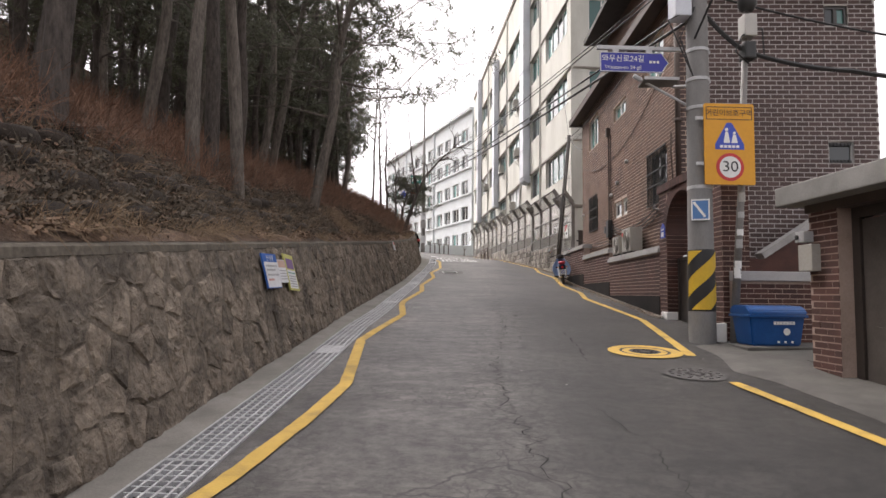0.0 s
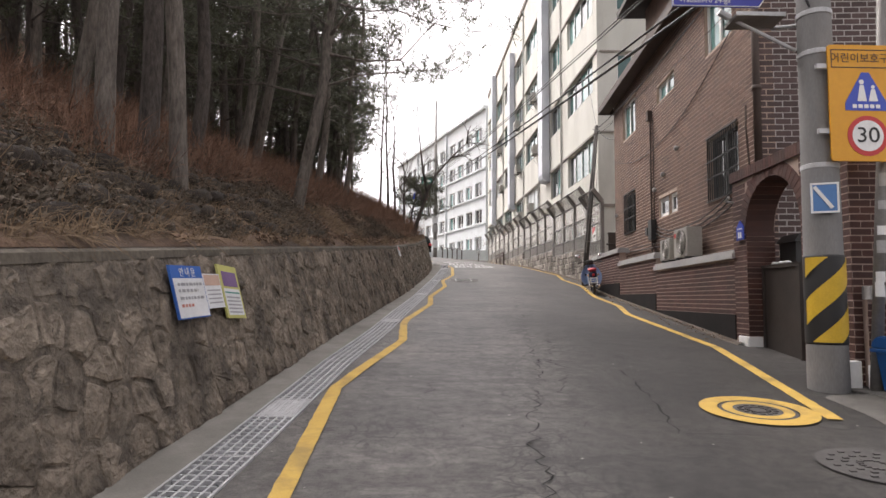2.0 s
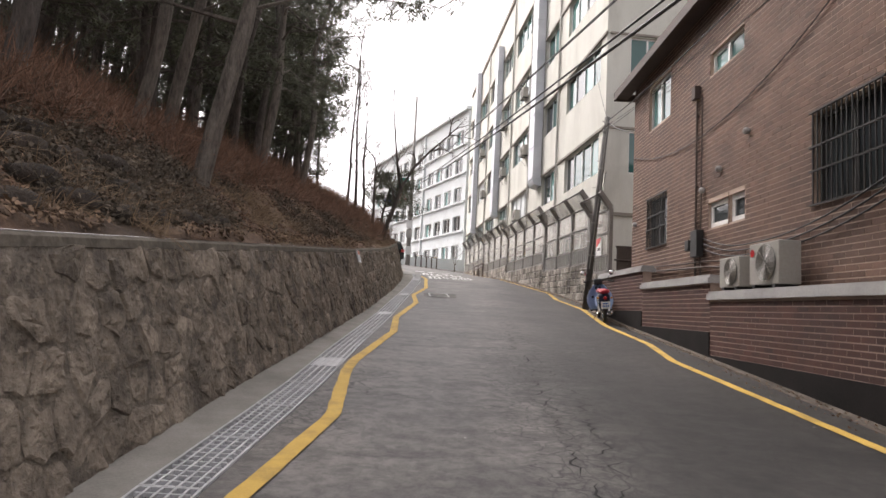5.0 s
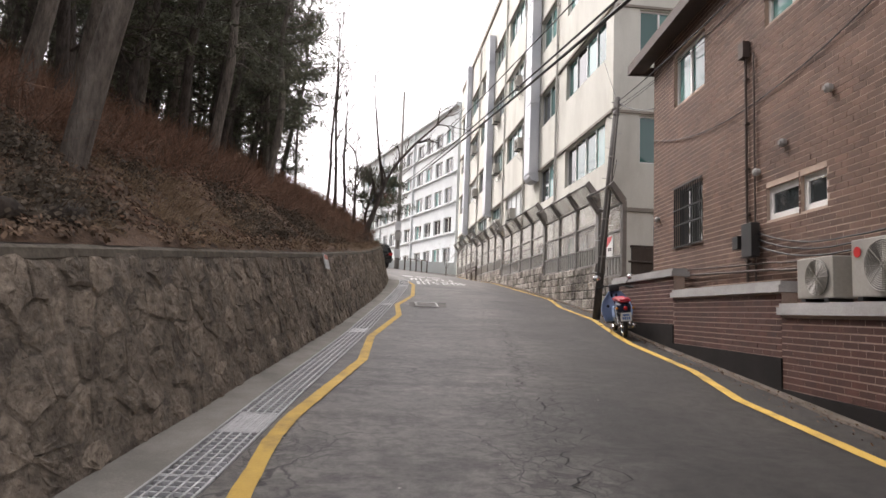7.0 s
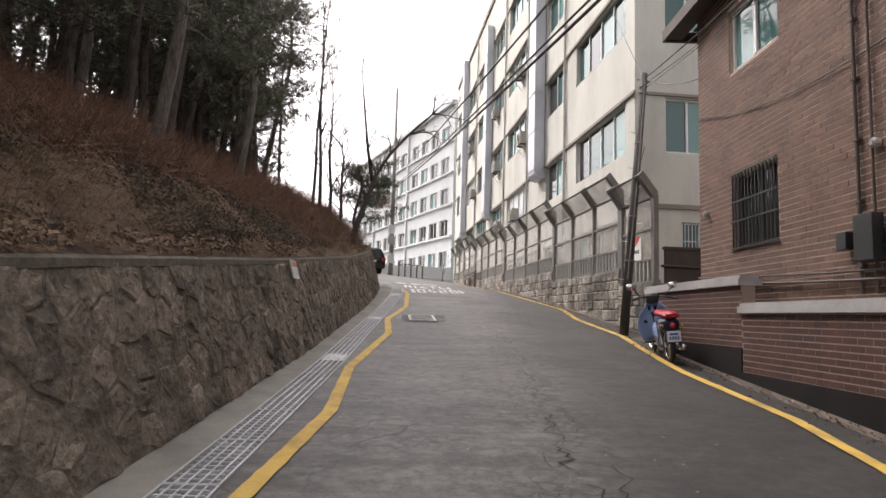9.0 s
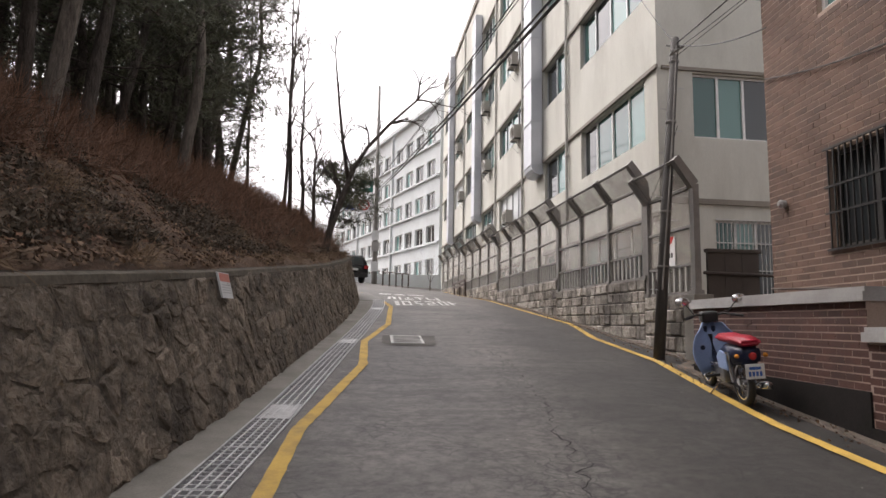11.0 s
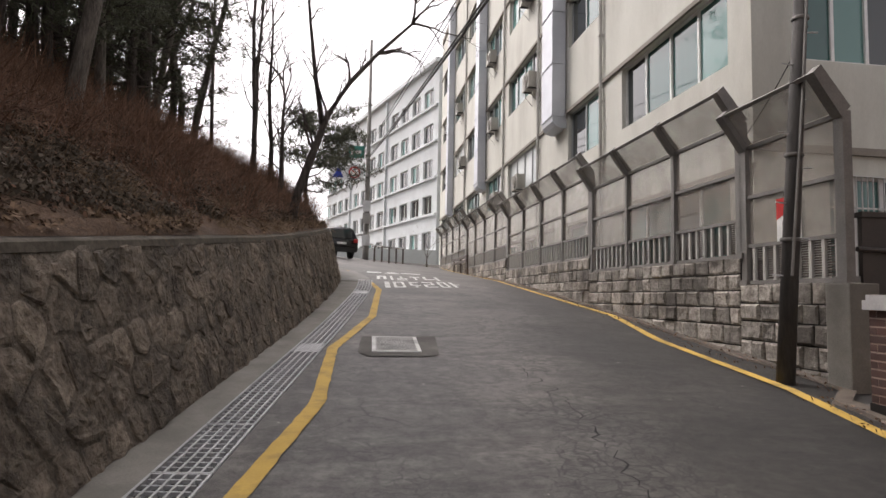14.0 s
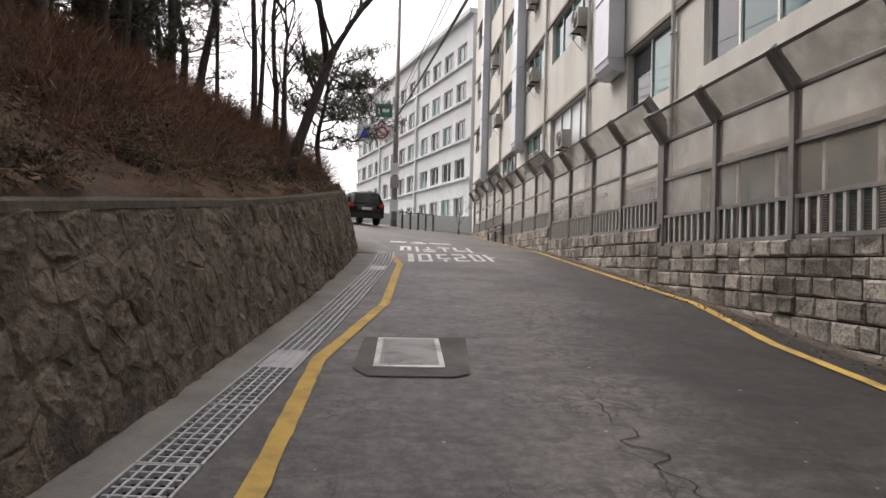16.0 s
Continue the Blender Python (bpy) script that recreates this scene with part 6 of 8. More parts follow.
prism(bm, [(-0.2, -0.04, 2.93), (-0.17, -0.04, 2.95), (-0.01, -0.04, 2.72), (-0.04, -0.04, 2.7)], (0, 0.006, 0), Matrix.Rotation(radians(-24), 4, "Z"))
for x0, x1, z0, z1 in ((-0.22, 0.04, 2.66, 2.68), (-0.22, 0.04, 2.96, 2.98), (-0.22, -0.2, 2.68, 2.96), (0.02, 0.04, 2.68, 2.96)):
    box(bm, x0, x1, -0.036, -0.028, z0, z1, Matrix.Rotation(radians(-24), 4, "Z"))
part("pale_marking", bm, M_WHITE, pb)

THIN = thing("steel_post", pose(4.83, 9.22, ground(4.83, 9.22)), "slim leaning galvanised steel post covered in torn stickers", "post")
bm = B()
tube(bm, [(0, 0, -0.1), (0.2, 0.03, 2.4), (0.36, 0.05, 5.4)], [0.06, 0.052, 0.045], 14)
part("shaft", bm, M_FENCE, THIN, "", True)
rs = random.Random(2)
for k in range(7):
    z = 0.95 + k * 0.24 + rs.uniform(-0.05, 0.05)
    bm = B()
    x = 0.2 * z / 2.4
    shell(bm, z, z + rs.uniform(0.08, 0.16), math.pi * 1.2, math.pi * 1.75, 0.0, 0.067, 6)
    bmesh.ops.translate(bm, verts=bm.verts, vec=(x, 0.02, 0))
    part("sticker", bm, rs.choice((M_WHITE, M_CAP, M_ACWHITE)), THIN, "torn pale sticker")
bm = B()
box(bm, 0.24, 0.44, -0.12, 0.1, 4.75, 5.1, None, 0.02)
part("lamp_box", bm, M_PIPE, THIN, "pale grey control box")
bm = B()
box(bm, 0.25, 0.43, -0.1, 0.12, 4.4, 4.68, None, 0.03)
tube(bm, [(0.35, 0, 4.35), (0.1, -0.08, 4.5), (0.2, -0.1, 4.75), (0.55, -0.05, 4.9), (0.6, 0, 4.5), (0.4, 0, 4.4)], 0.015, 6)
part("splice_case", bm, M_BLACK, THIN, "black cable splice case")
bm = B()
lathe(bm, [(0.09, 0), (0.14, 0.08), (0.15, 0.5), (0.1, 0.6)], 14, Matrix.Translation((0.36, 0.02, 5.2)))
part("lantern", bm, M_BLACK, THIN, "dark lantern head", True)
WB_ = B()
box(WB_, 4.68, 4.84, 9.42, 9.52, 0.76, 1.1, None, 0.01)
box(WB_, 4.9, 5.02, 9.3, 9.42, 0.76, 1.06, None, 0.01)
tagged(obj("white_block", WB_, M_WHITE), "white painted blocks at the foot of the post", "block")

BIN = thing("salt_bin", pose(5.16, 8.86, 0.822), "blue plastic grit bin with a domed lid on a concrete plinth", "bin")
bm = B()
vs = box(bm, -0.4, 0.4, -0.26, 0.26, 0.0, 0.42)
for v in vs:
    if v.co.z < 0.1:
        v.co.x *= 0.88
        v.co.y *= 0.86
bmesh.ops.bevel(bm, geom=list(bm.edges), offset=0.02, segments=2, affect="EDGES")
part("tub", bm, M_BIN, BIN)
bm = B()
box(bm, -0.43, 0.43, -0.29, 0.29, 0.4, 0.44, None, 0.01)
part("rim", bm, M_BIN, BIN)
bm = B()
prof = [(-0.29, 0.44), (-0.27, 0.5), (-0.18, 0.56), (0.18, 0.57), (0.27, 0.52), (0.29, 0.44)]
prism(bm, [(-0.42, p[0], p[1]) for p in prof], (0.84, 0, 0))
bmesh.ops.bevel(bm, geom=list(bm.edges), offset=0.015, segments=2, affect="EDGES")
part("lid", bm, M_BIN, BIN, "domed blue lid")
bm = B()
for k in range(7):
    box(bm, -0.06 + k * 0.045, -0.025 + k * 0.045, -0.262, -0.255, 0.3, 0.345)
for x in (0.0, 0.1, 0.2):
    box(bm, x, x + 0.03, -0.243, -0.235, 0.04, 0.07)
disc(bm, 0.13, 0.2, -0.258, 0.05, 0.008, 12)
part("label", bm, M_WHITE, BIN, "worn white printing")

MB = thing("mailbox", pose(4.72, 7.05, 0), "pale metal mailbox with an intercom above it on the gate pier", "mailbox")
bm = B()
box(bm, -0.06, 0.06, 0.0, 0.26, 1.82, 2.14, None, 0.01)
part("box", bm, M_ACWHITE, MB)
bm = B()
box(bm, -0.07, 0.06, 0.12, 0.3, 2.17, 2.3, None, 0.01)
ic = part("intercom", bm, M_STEEL, MB)
bm = B()
disc(bm, 0, 0, 0, 0.03, 0.01, 12)
bmesh.ops.transform(bm, matrix=Matrix.Translation((-0.08, 0.24, 2.23)) @ Matrix.Rotation(radians(90), 4, "Z"), verts=bm.verts)
part("lens", bm, M_BLACK, ic)

# ---- the slim leaning pole ----
POLE2 = thing("cable_pole", pose(5.85, 25.22, ground(5.85, 25.22)), "slim leaning dark cable pole beside the yellow line", "utility pole")
P2 = [Vector((0, 0, -0.2)), Vector((0.3, 0.13, 2.9)), Vector((0.62, 0.28, 6.0))]
bm = B()
tube(bm, P2, [0.1, 0.088, 0.075], 14)
part("shaft", bm, mat("weathered_timber_pole", (0.038, 0.035, 0.033), (0.085, 0.079, 0.074), 6, 40, 0.85, 0.4, stretch=(1, 1, 0.15)), POLE2, "", True)
for k in range(11):
    f = 1.2 + k * 0.42
    x = 0.104 * f
    bm = B()
    sgn = 1 if k % 2 else -1
    tube(bm, [(x, 0.046 * f, f), (x + sgn * 0.22, 0.046 * f - 0.02, f + 0.01)], 0.009, 5)
    part("step_peg", bm, M_STEEL, POLE2)
for z in (1.6, 2.6, 4.3, 5.5):
    bm = B()
    lathe(bm, [(0.118 - z * 0.005, 0), (0.122 - z * 0.005, 0.02), (0.118 - z * 0.005, 0.04)], 14, Matrix.Translation((0.104 * z, 0.046 * z, z)))
    part("band", bm, M_FENCE, POLE2)
bm = B()
tube(bm, [(0.08, -0.06, 1.2), (0.35, 0.05, 3.4), (0.6, 0.17, 5.8)], 0.018, 6)
tube(bm, [(0.5, 0.38, 5.9), (0.68, 0.1, 5.75), (0.45, 0.15, 5.6), (0.6, 0.33, 5.85)], 0.02, 6)
part("conduit", bm, M_FENCE, POLE2)
T2 = Vector((6.48, 25.52, ground(6, 25.6) + 5.85))
for k, (v, z) in enumerate(((9.9, 6.9), (5.4, 7.3), (0.3, 6.9))):
    cable("cable", [T2 - Vector((0, 0, 0.12 * k)), HM @ Vector((-0.03, v, z))], 0.006 if k else 0.01, 0.12)
cable("cable", [T2, (7.05, 29.0, 11.5)], 0.008, 0.05)
cable("cable", [T2 - Vector((0, 0, 1.6)), (7.0, 27.9, 5.6)], 0.008, 0.1)
# main street cables from pole to pole
for k, (dx, dz, r_) in enumerate(((0.0, 0.0, 0.03), (0.12, 0.28, 0.022), (-0.1, 0.75, 0.014), (0.2, 1.1, 0.012))):
    cable("cable", [(4.42 + dx, 9.35, 5.95 + dz), (0.85 + dx, 58.8, 12.0 + dz)], r_, 0.25, None, "heavy black street cable", 30)
cable("cable", [(4.42, 9.3, 6.6), T2], 0.012, 0.25)
cable("cable", [(4.5, 9.3, 6.0), (5.15, 9.25, 5.35), (6.6, 8.9, 4.95), (10, 8.0, 4.3)], 0.035, 0.06, None, "bundle of black cables", 10)
cable("cable", [(4.5, 9.3, 6.3), (10, 9.5, 5.6)], 0.018, 0.15)
cable("cable", [(4.35, 9.35, 5.5), (3.4, 4.0, 6.9), (2.6, -6, 7.4)], 0.018, 0.1)

# ---- posters on the rubble wall ----


def poster(name, s0, s1, h0, h1, drop, base, label, marks, heading=""):
    """A sheet on the leaning wall, with bands of colour, rows of unreadable print and a heading; marks: (a, b, c, d, material) as fractions."""
    t = thing(name, Matrix(), label, "poster", "posters on the wall")

    def at(a, c, o):
        return on_wall(s0 + (s1 - s0) * a - drop * 0.6 * (c - 0.5), h0 + (h1 - h0) * c + drop * (0.5 - a), o)
    bm = B()
    lo = [bm.verts.new(at(a, c, 0.05)) for a, c in ((0, 0), (1, 0), (1, 1), (0, 1))]
    hi = [bm.verts.new(at(a, c, 0.072)) for a, c in ((0, 0), (1, 0), (1, 1), (0, 1))]
    bm.faces.new(hi)
    bm.faces.new(lo[::-1])
    for k in range(4):
        bm.faces.new((lo[k], lo[(k + 1) % 4], hi[(k + 1) % 4], hi[k]))
    sh = part("sheet", bm, base, t)
    for a, b, c, d, mm in marks:
        bm = B()
        bm.faces.new([bm.verts.new(at(p, q, 0.0745)) for p, q in ((a, c), (b, c), (b, d), (a, d))])
        part("print", bm, mm, sh)
    if heading:
        ex = (at(1, 0.5, 0.0745) - at(0, 0.5, 0.0745)).normalized()
        ez = ex.cross((at(0.5, 1, 0.0745) - at(0.5, 0, 0.0745))).normalized()
        m = Matrix((ex, ez.cross(ex), ez)).transposed().to_4x4()
        m.translation = at(0.5, 0.86, 0.076)
        words("lettering", heading, 0.085, m, M_PAPER, sh)
    return t


def s_at(y):
    return float(np.interp(y, WPY, WS))


M_PAPER = plain("white_paper", (0.68, 0.69, 0.7), 0.7)
M_PBLUE = plain("poster_blue", (0.03, 0.12, 0.42), 0.6)
M_PYEL = plain("poster_yellow", (0.52, 0.5, 0.16), 0.6)
M_PPINK = plain("poster_pink", (0.55, 0.38, 0.3), 0.7)
M_PPUR = plain("poster_purple", (0.2, 0.12, 0.25), 0.7)
M_PRED = plain("faded_red_print", (0.56, 0.22, 0.18), 0.7)
M_PGREY = plain("pale_grey_print", (0.36, 0.37, 0.39), 0.7)
M_INK = plain("grey_print", (0.34, 0.34, 0.35), 0.7)
M_PGRN = plain("poster_green", (0.1, 0.3, 0.24), 0.7)
POST = poster("poster", s_at(7.8), s_at(8.35), 0.86, 1.3, 0.03, M_PBLUE, "white notice with a blue heading fixed to the rubble wall",
       [(0.02, 0.98, 0.025, 0.76, M_PAPER)], "\uc548 \ub0b4 \ubb38")
PRINT = random.Random(8)
for c, b, mm in ((0.62, 0.9, M_INK), (0.5, 0.74, M_INK), (0.36, 0.88, M_INK), (0.22, 0.5, M_PRED)):
    a = 0.12
    while a < b:
        w_ = PRINT.uniform(0.05, 0.14)
        bm = B()
        pts = [on_wall(s_at(7.8) + (s_at(8.35) - s_at(7.8)) * p - 0.018 * (q - 0.5), 0.86 + 0.44 * q + 0.03 * (0.5 - p), 0.0775) for p, q in ((a, c), (min(b, a + w_), c), (min(b, a + w_), c + 0.055), (a, c + 0.055))]
        bm.faces.new([bm.verts.new(p) for p in pts])
        part("print", bm, mm, POST)
        a += w_ + 0.03
poster("poster", s_at(8.35), s_at(8.7), 0.9, 1.21, 0.02, M_PAPER, "faded pink and white paper notice between two others", [(0.04, 0.96, 0.66, 0.97, M_PPINK)] + [(0.1, 0.9, 0.5 - 0.12 * k, 0.54 - 0.12 * k, M_INK) for k in range(4)])
poster("poster", s_at(8.71), s_at(9.14), 0.76, 1.27, 0.05, M_PYEL, "yellow-edged notice with a purple picture panel",
       [(0.08, 0.92, 0.06, 0.56, M_PAPER), (0.12, 0.9, 0.6, 0.88, M_PPUR), (0.12, 0.9, 0.47, 0.5, M_PGRN)] + [(0.14, 0.86, 0.38 - 0.07 * k, 0.41 - 0.07 * k, M_INK) for k in range(5)])
poster("poster", s_at(21.69), s_at(22.02), 1.14, 1.42, 0.03, M_PAPER, "small white notice with a faded red heading on the wall top", [(0.03, 0.97, 0.64, 0.97, M_PRED)] + [(0.1, 0.9, 0.5 - 0.1 * k, 0.525 - 0.1 * k, M_PGREY) for k in range(4)])
# the red and white telephone notice on the barrier
TN = thing("red_notice", FM, "small white notice with a red corner on the barrier panel", "sign")
bm = B()
box(bm, -0.03, -0.015, 0.7, 1.13, 3.92, 4.47)
tn = part("plate", bm, M_WHITE, TN)
bm = B()
prism(bm, [(-0.034, 1.13, 4.47), (-0.034, 0.72, 4.47), (-0.034, 0.8, 4.37), (-0.034, 0.98, 4.26), (-0.034, 1.13, 4.2)], (0.004, 0, 0))
part("red_panel", bm, M_RED, tn)
for k in range(3):
    bm = B()
    box(bm, -0.034, -0.03, 0.96 - 0.09 * k, 1.02 - 0.09 * k, 4.08, 4.17)
    part("print_bar", bm, M_BLACK, tn)

# dark water tank or shed between house and block
SHED = thing("dark_panel_fence", pose(6.75, 25.1, 0), "dark brown panel fence between the brick house and the block", "fence")
for k in range(3):
    bm = B()
    box(bm, 0.0 + k * 0.32, 0.315 + k * 0.32, 0.0, 0.06, 2.2, 4.12)
    part("panel", bm, M_GATE, SHED)
bm = B()
box(bm, -0.02, 1.0, -0.03, 0.09, 4.12, 4.18)
tube(bm, [(-0.1, -0.04, 3.75), (2.2, -0.04, 3.7)], 0.03, 8)
part("rail", bm, M_GATE, SHED)

# ---- the scooter ----
M_SCB = mat("pale_blue_plastic", (0.26, 0.36, 0.58), (0.33, 0.44, 0.66), 3, 30, 0.35, 0.02)
M_SEAT = plain("red_vinyl", (0.36, 0.012, 0.03), 0.45)
M_CHROME = plain("chrome", (0.7, 0.7, 0.7), 0.15, 0.95)
M_RUBBER = plain("tyre_rubber", (0.022, 0.022, 0.023), 0.8)
M_ENGINE = mat("dull_alloy", (0.2, 0.2, 0.2), (0.34, 0.34, 0.34), 10, 60, 0.4, 0.1, 0.7)
M_NAVYP = plain("dark_blue_paint", (0.012, 0.018, 0.05), 0.35)
M_AMBER = plain("amber_lens", (0.6, 0.22, 0.02), 0.25)
SC = thing("scooter", pose(5.32, 21.82, ground(5.32, 21.82) + 0.005, 4.8, -5, -12) @ Matrix.Scale(1.04, 4), "parked pale blue step-through motor scooter with a red seat", "motor scooter")


def wheel(y, r, parent):
    bm = B()
    n, k2 = 26, 8
    rings = []
    for i in range(n):
        a = 2 * math.pi * i / n
        rings.append([bm.verts.new((0.04 * math.cos(b), y + (r - 0.04 + 0.04 * math.sin(b)) * math.cos(a), r + (r - 0.04 + 0.04 * math.sin(b)) * math.sin(a))) for b in [2 * math.pi * j / k2 for j in range(k2)]])
    for i in range(n):
        p, q = rings[i], rings[(i + 1) % n]
        for j in range(k2):
            bm.faces.new((p[j], p[(j + 1) % k2], q[(j + 1) % k2], q[j]))
    w = part("tyre", bm, M_RUBBER, parent, "black tyre", True)
    bm = B()
    for s in (-1, 1):
        pts = [(0.022 * s, y + (r - 0.075) * math.cos(a), r + (r - 0.075) * math.sin(a)) for a in [2 * math.pi * i / 26 for i in range(27)]]
        tube(bm, pts, 0.012, 5, False)
    tube(bm, [(-0.06, y, r), (0.06, y, r)], 0.045, 12)
    for i in range(18):
        a = 2 * math.pi * i / 18
        s = 0.03 if i % 2 else -0.03
        tube(bm, [(s, y + 0.04 * math.cos(a), r + 0.04 * math.sin(a)), (0, y + (r - 0.08) * math.cos(a + 0.2), r + (r - 0.08) * math.sin(a + 0.2))], 0.004, 4)
    part("rim", bm, M_CHROME, w, "spoked chrome rim")
    return w


WR = 0.27
wheel(0.0, WR, SC)
wheel(1.2, WR, SC)


def shield_half(bm):
    """The curved leg shield: a bowl-shaped sheet on both sides of the steering head."""
    rows_ = []
    for j in range(9):
        z = 0.24 + 0.62 * j / 8
        yy = 0.86 + 0.2 * (j / 8) ** 1.5
        half = 0.31 * (0.74 + 0.28 * math.sin(math.pi * min(1, j / 6.5)))
        if j > 6:
            half *= 1 - 0.22 * (j - 6)
        rows_.append([bm.verts.new((half * math.sin(a), yy - 0.12 * (1 - math.cos(a)) + 0.05 * math.cos(a * 2), z)) for a in [math.pi * (k / 12 - 0.5) for k in range(13)]])
    for p, q in zip(rows_, rows_[1:]):
        for k in range(12):
            bm.faces.new((p[k], p[k + 1], q[k + 1], q[k]))


bm = B()
shield_half(bm)
shd = part("leg_shield", bm, M_SCB, SC, "pale blue curved leg shield", True)
mod = shd.modifiers.new("thick", "SOLIDIFY")
mod.thickness = 0.012
bm = B()
disc(bm, -0.16, 0.56, 0.84, 0.03, 0.01, 14)
part("badge", bm, M_NAVYP, shd)
bm = B()
tube(bm, [(0, 1.02, 0.7), (0, 0.92, 0.45), (0, 0.7, 0.34), (0, 0.45, 0.4), (0, 0.1, 0.6), (0, -0.2, 0.64)], [0.03, 0.035, 0.045, 0.06, 0.06, 0.04], 10)
part("frame", bm, M_NAVYP, SC, "dark blue frame", True)
bm = B()
prof = [(-0.3, 0.62), (-0.26, 0.5), (0.0, 0.46), (0.3, 0.5), (0.38, 0.62), (0.2, 0.69), (-0.25, 0.7)]
prism(bm, [(-0.11, p[0], p[1]) for p in prof], (0.22, 0, 0))
bmesh.ops.bevel(bm, geom=list(bm.edges), offset=0.03, segments=2, affect="EDGES")
part("body", bm, M_NAVYP, SC, "dark blue rear body", True)
bm = B()
prof = [(-0.3, 0.7), (0.5, 0.69), (0.53, 0.735), (0.44, 0.785), (0.2, 0.775), (0.0, 0.79), (-0.26, 0.79), (-0.33, 0.75)]
prism(bm, [(-0.115, p[0], p[1]) for p in prof], (0.23, 0, 0))
bmesh.ops.bevel(bm, geom=list(bm.edges), offset=0.028, segments=3, affect="EDGES")
part("seat", bm, M_SEAT, SC, "glossy red vinyl bench seat", True)
for s in (-1, 1):
    bm = B()
    prof = [(0.02, 0.4), (0.3, 0.4), (0.36, 0.52), (0.26, 0.6), (0.05, 0.58)]
    prism(bm, [(s * 0.13, p[0], p[1]) for p in prof], (s * 0.03, 0, 0))
    part("side_cover", bm, M_SCB, SC, "pale blue side cover")
    bm = B()
    tube(bm, [(s * 0.11, -0.02, WR), (s * 0.13, 0.08, 0.6)], 0.03, 10)
    part("shock_absorber", bm, M_CHROME, SC, "chrome shock absorber")
    bm = B()
    tube(bm, [(s * 0.06, 1.2, WR), (s * 0.065, 1.12, 0.55), (s * 0.05, 1.03, 0.8)], 0.028, 8)
    part("fork_leg", bm, M_NAVYP, SC)
    bm = B()
    tube(bm, [(0, 1.0, 0.93), (s * 0.16, 0.95, 0.97), (s * 0.34, 0.82, 0.94)], 0.013, 8)
    part("handlebar", bm, M_BLACK, SC)
    bm = B()
    tube(bm, [(s * 0.24, 0.89, 0.955), (s * 0.36, 0.8, 0.935)], 0.02, 8)
    part("grip", bm, M_RUBBER, SC)
    bm = B()
    tube(bm, [(s * 0.2, 0.92, 0.96), (s * 0.28, 0.9, 1.08), (s * 0.33, 0.88, 1.12)], 0.007, 6)
    mir = part("mirror", bm, M_BLACK, SC)
    bm = B()
    lathe(bm, [(0.0505, 0), (0.06, 0.01), (0.035, 0.03)], 14, Matrix.Translation((s * 0.35, 0.87, 1.15)) @ Matrix.Rotation(radians(-90), 4, "X") @ Matrix.Scale(1.5, 4, (1, 0, 0)))
    part("mirror_glass", bm, M_CHROME, mir, "round bright mirror", True)
    bm = B()
    lathe(bm, [(0.018, 0), (0.026, 0.015), (0.018, 0.045)], 12, Matrix.Translation((s * 0.15, -0.26, 0.6)) @ Matrix.Rotation(radians(90), 4, "X"))
    part("indicator", bm, M_AMBER, SC, "amber indicator lamp", True)
    bm = B()
    tube(bm, [(s * 0.08, 0.52, 0.27), (s * 0.26, 0.52, 0.26)], 0.02, 8)
    part("footrest", bm, M_RUBBER, SC)
bm = B()
box(bm, -0.1, 0.1, 0.93, 1.1, 0.86, 1.0, None, 0.03)
part("headset", bm, M_BLACK, SC, "", True)
bm = B()
lathe(bm, [(0.08, 0), (0.09, 0.06), (0.06, 0.12)], 16, Matrix.Translation((0, 1.08, 0.9)) @ Matrix.Rotation(radians(-90), 4, "X"))
part("headlight", bm, M_CHROME, SC, "round chrome headlight", True)
bm = B()
box(bm, -0.09, 0.09, 0.35, 0.7, 0.2, 0.4, None, 0.03)
for z in (0.24, 0.28, 0.32, 0.36):
    box(bm, -0.075, 0.075, 0.7, 0.86, z, z + 0.015)
tube(bm, [(0, 0.68, 0.3), (0, 0.86, 0.31)], 0.055, 12)
part("engine", bm, M_ENGINE, SC, "alloy engine with cooling fins")
bm = B()
tube(bm, [(0.1, 0.8, 0.25), (0.13, 0.5, 0.17), (0.15, 0.1, 0.2), (0.15, -0.3, 0.27)], [0.018, 0.02, 0.042, 0.045], 12)
part("exhaust", bm, M_CHROME, SC, "chrome exhaust pipe", True)
bm = B()
for y0 in (0.0, 1.2):
    pts = [(0, y0 + (WR + 0.045) * math.cos(a), WR + (WR + 0.045) * math.sin(a)) for a in [radians(d) for d in range(20 if y0 else 10, 126 if y0 else 176, 13)]]
    for p, q in zip(pts, pts[1:]):
        for s0, s1 in ((-0.065, 0.065),):
            f = [bm.verts.new((s, w[1], w[2])) for w, s in ((p, s0), (p, s1), (q, s1), (q, s0))]
            bm.faces.new(f)
md = part("mudguard", bm, M_NAVYP, SC, "dark blue mudguards")
mo = md.modifiers.new("thick", "SOLIDIFY")
mo.thickness = 0.01
bm = B()
box(bm, -0.1, 0.1, -0.36, -0.345, 0.36, 0.52, Matrix.Translation((0, 0, 0)), 0.005)
npl = part("number_plate", bm, M_WHITE, SC, "white number plate")
bm = B()
for k in range(4):
    box(bm, -0.07 + k * 0.038, -0.045 + k * 0.038, -0.364, -0.359, 0.39, 0.44)
box(bm, -0.06, 0.06, -0.364, -0.359, 0.46, 0.49)
part("plate_marks", bm, M_PBLUE, npl)
bm = B()
lathe(bm, [(0.035, 0), (0.042, 0.03), (0.03, 0.05)], 14, Matrix.Translation((0, -0.3, 0.6)) @ Matrix.Rotation(radians(90), 4, "X"))
part("tail_lamp", bm, M_RED, SC, "red tail lamp", True)
bm = B()
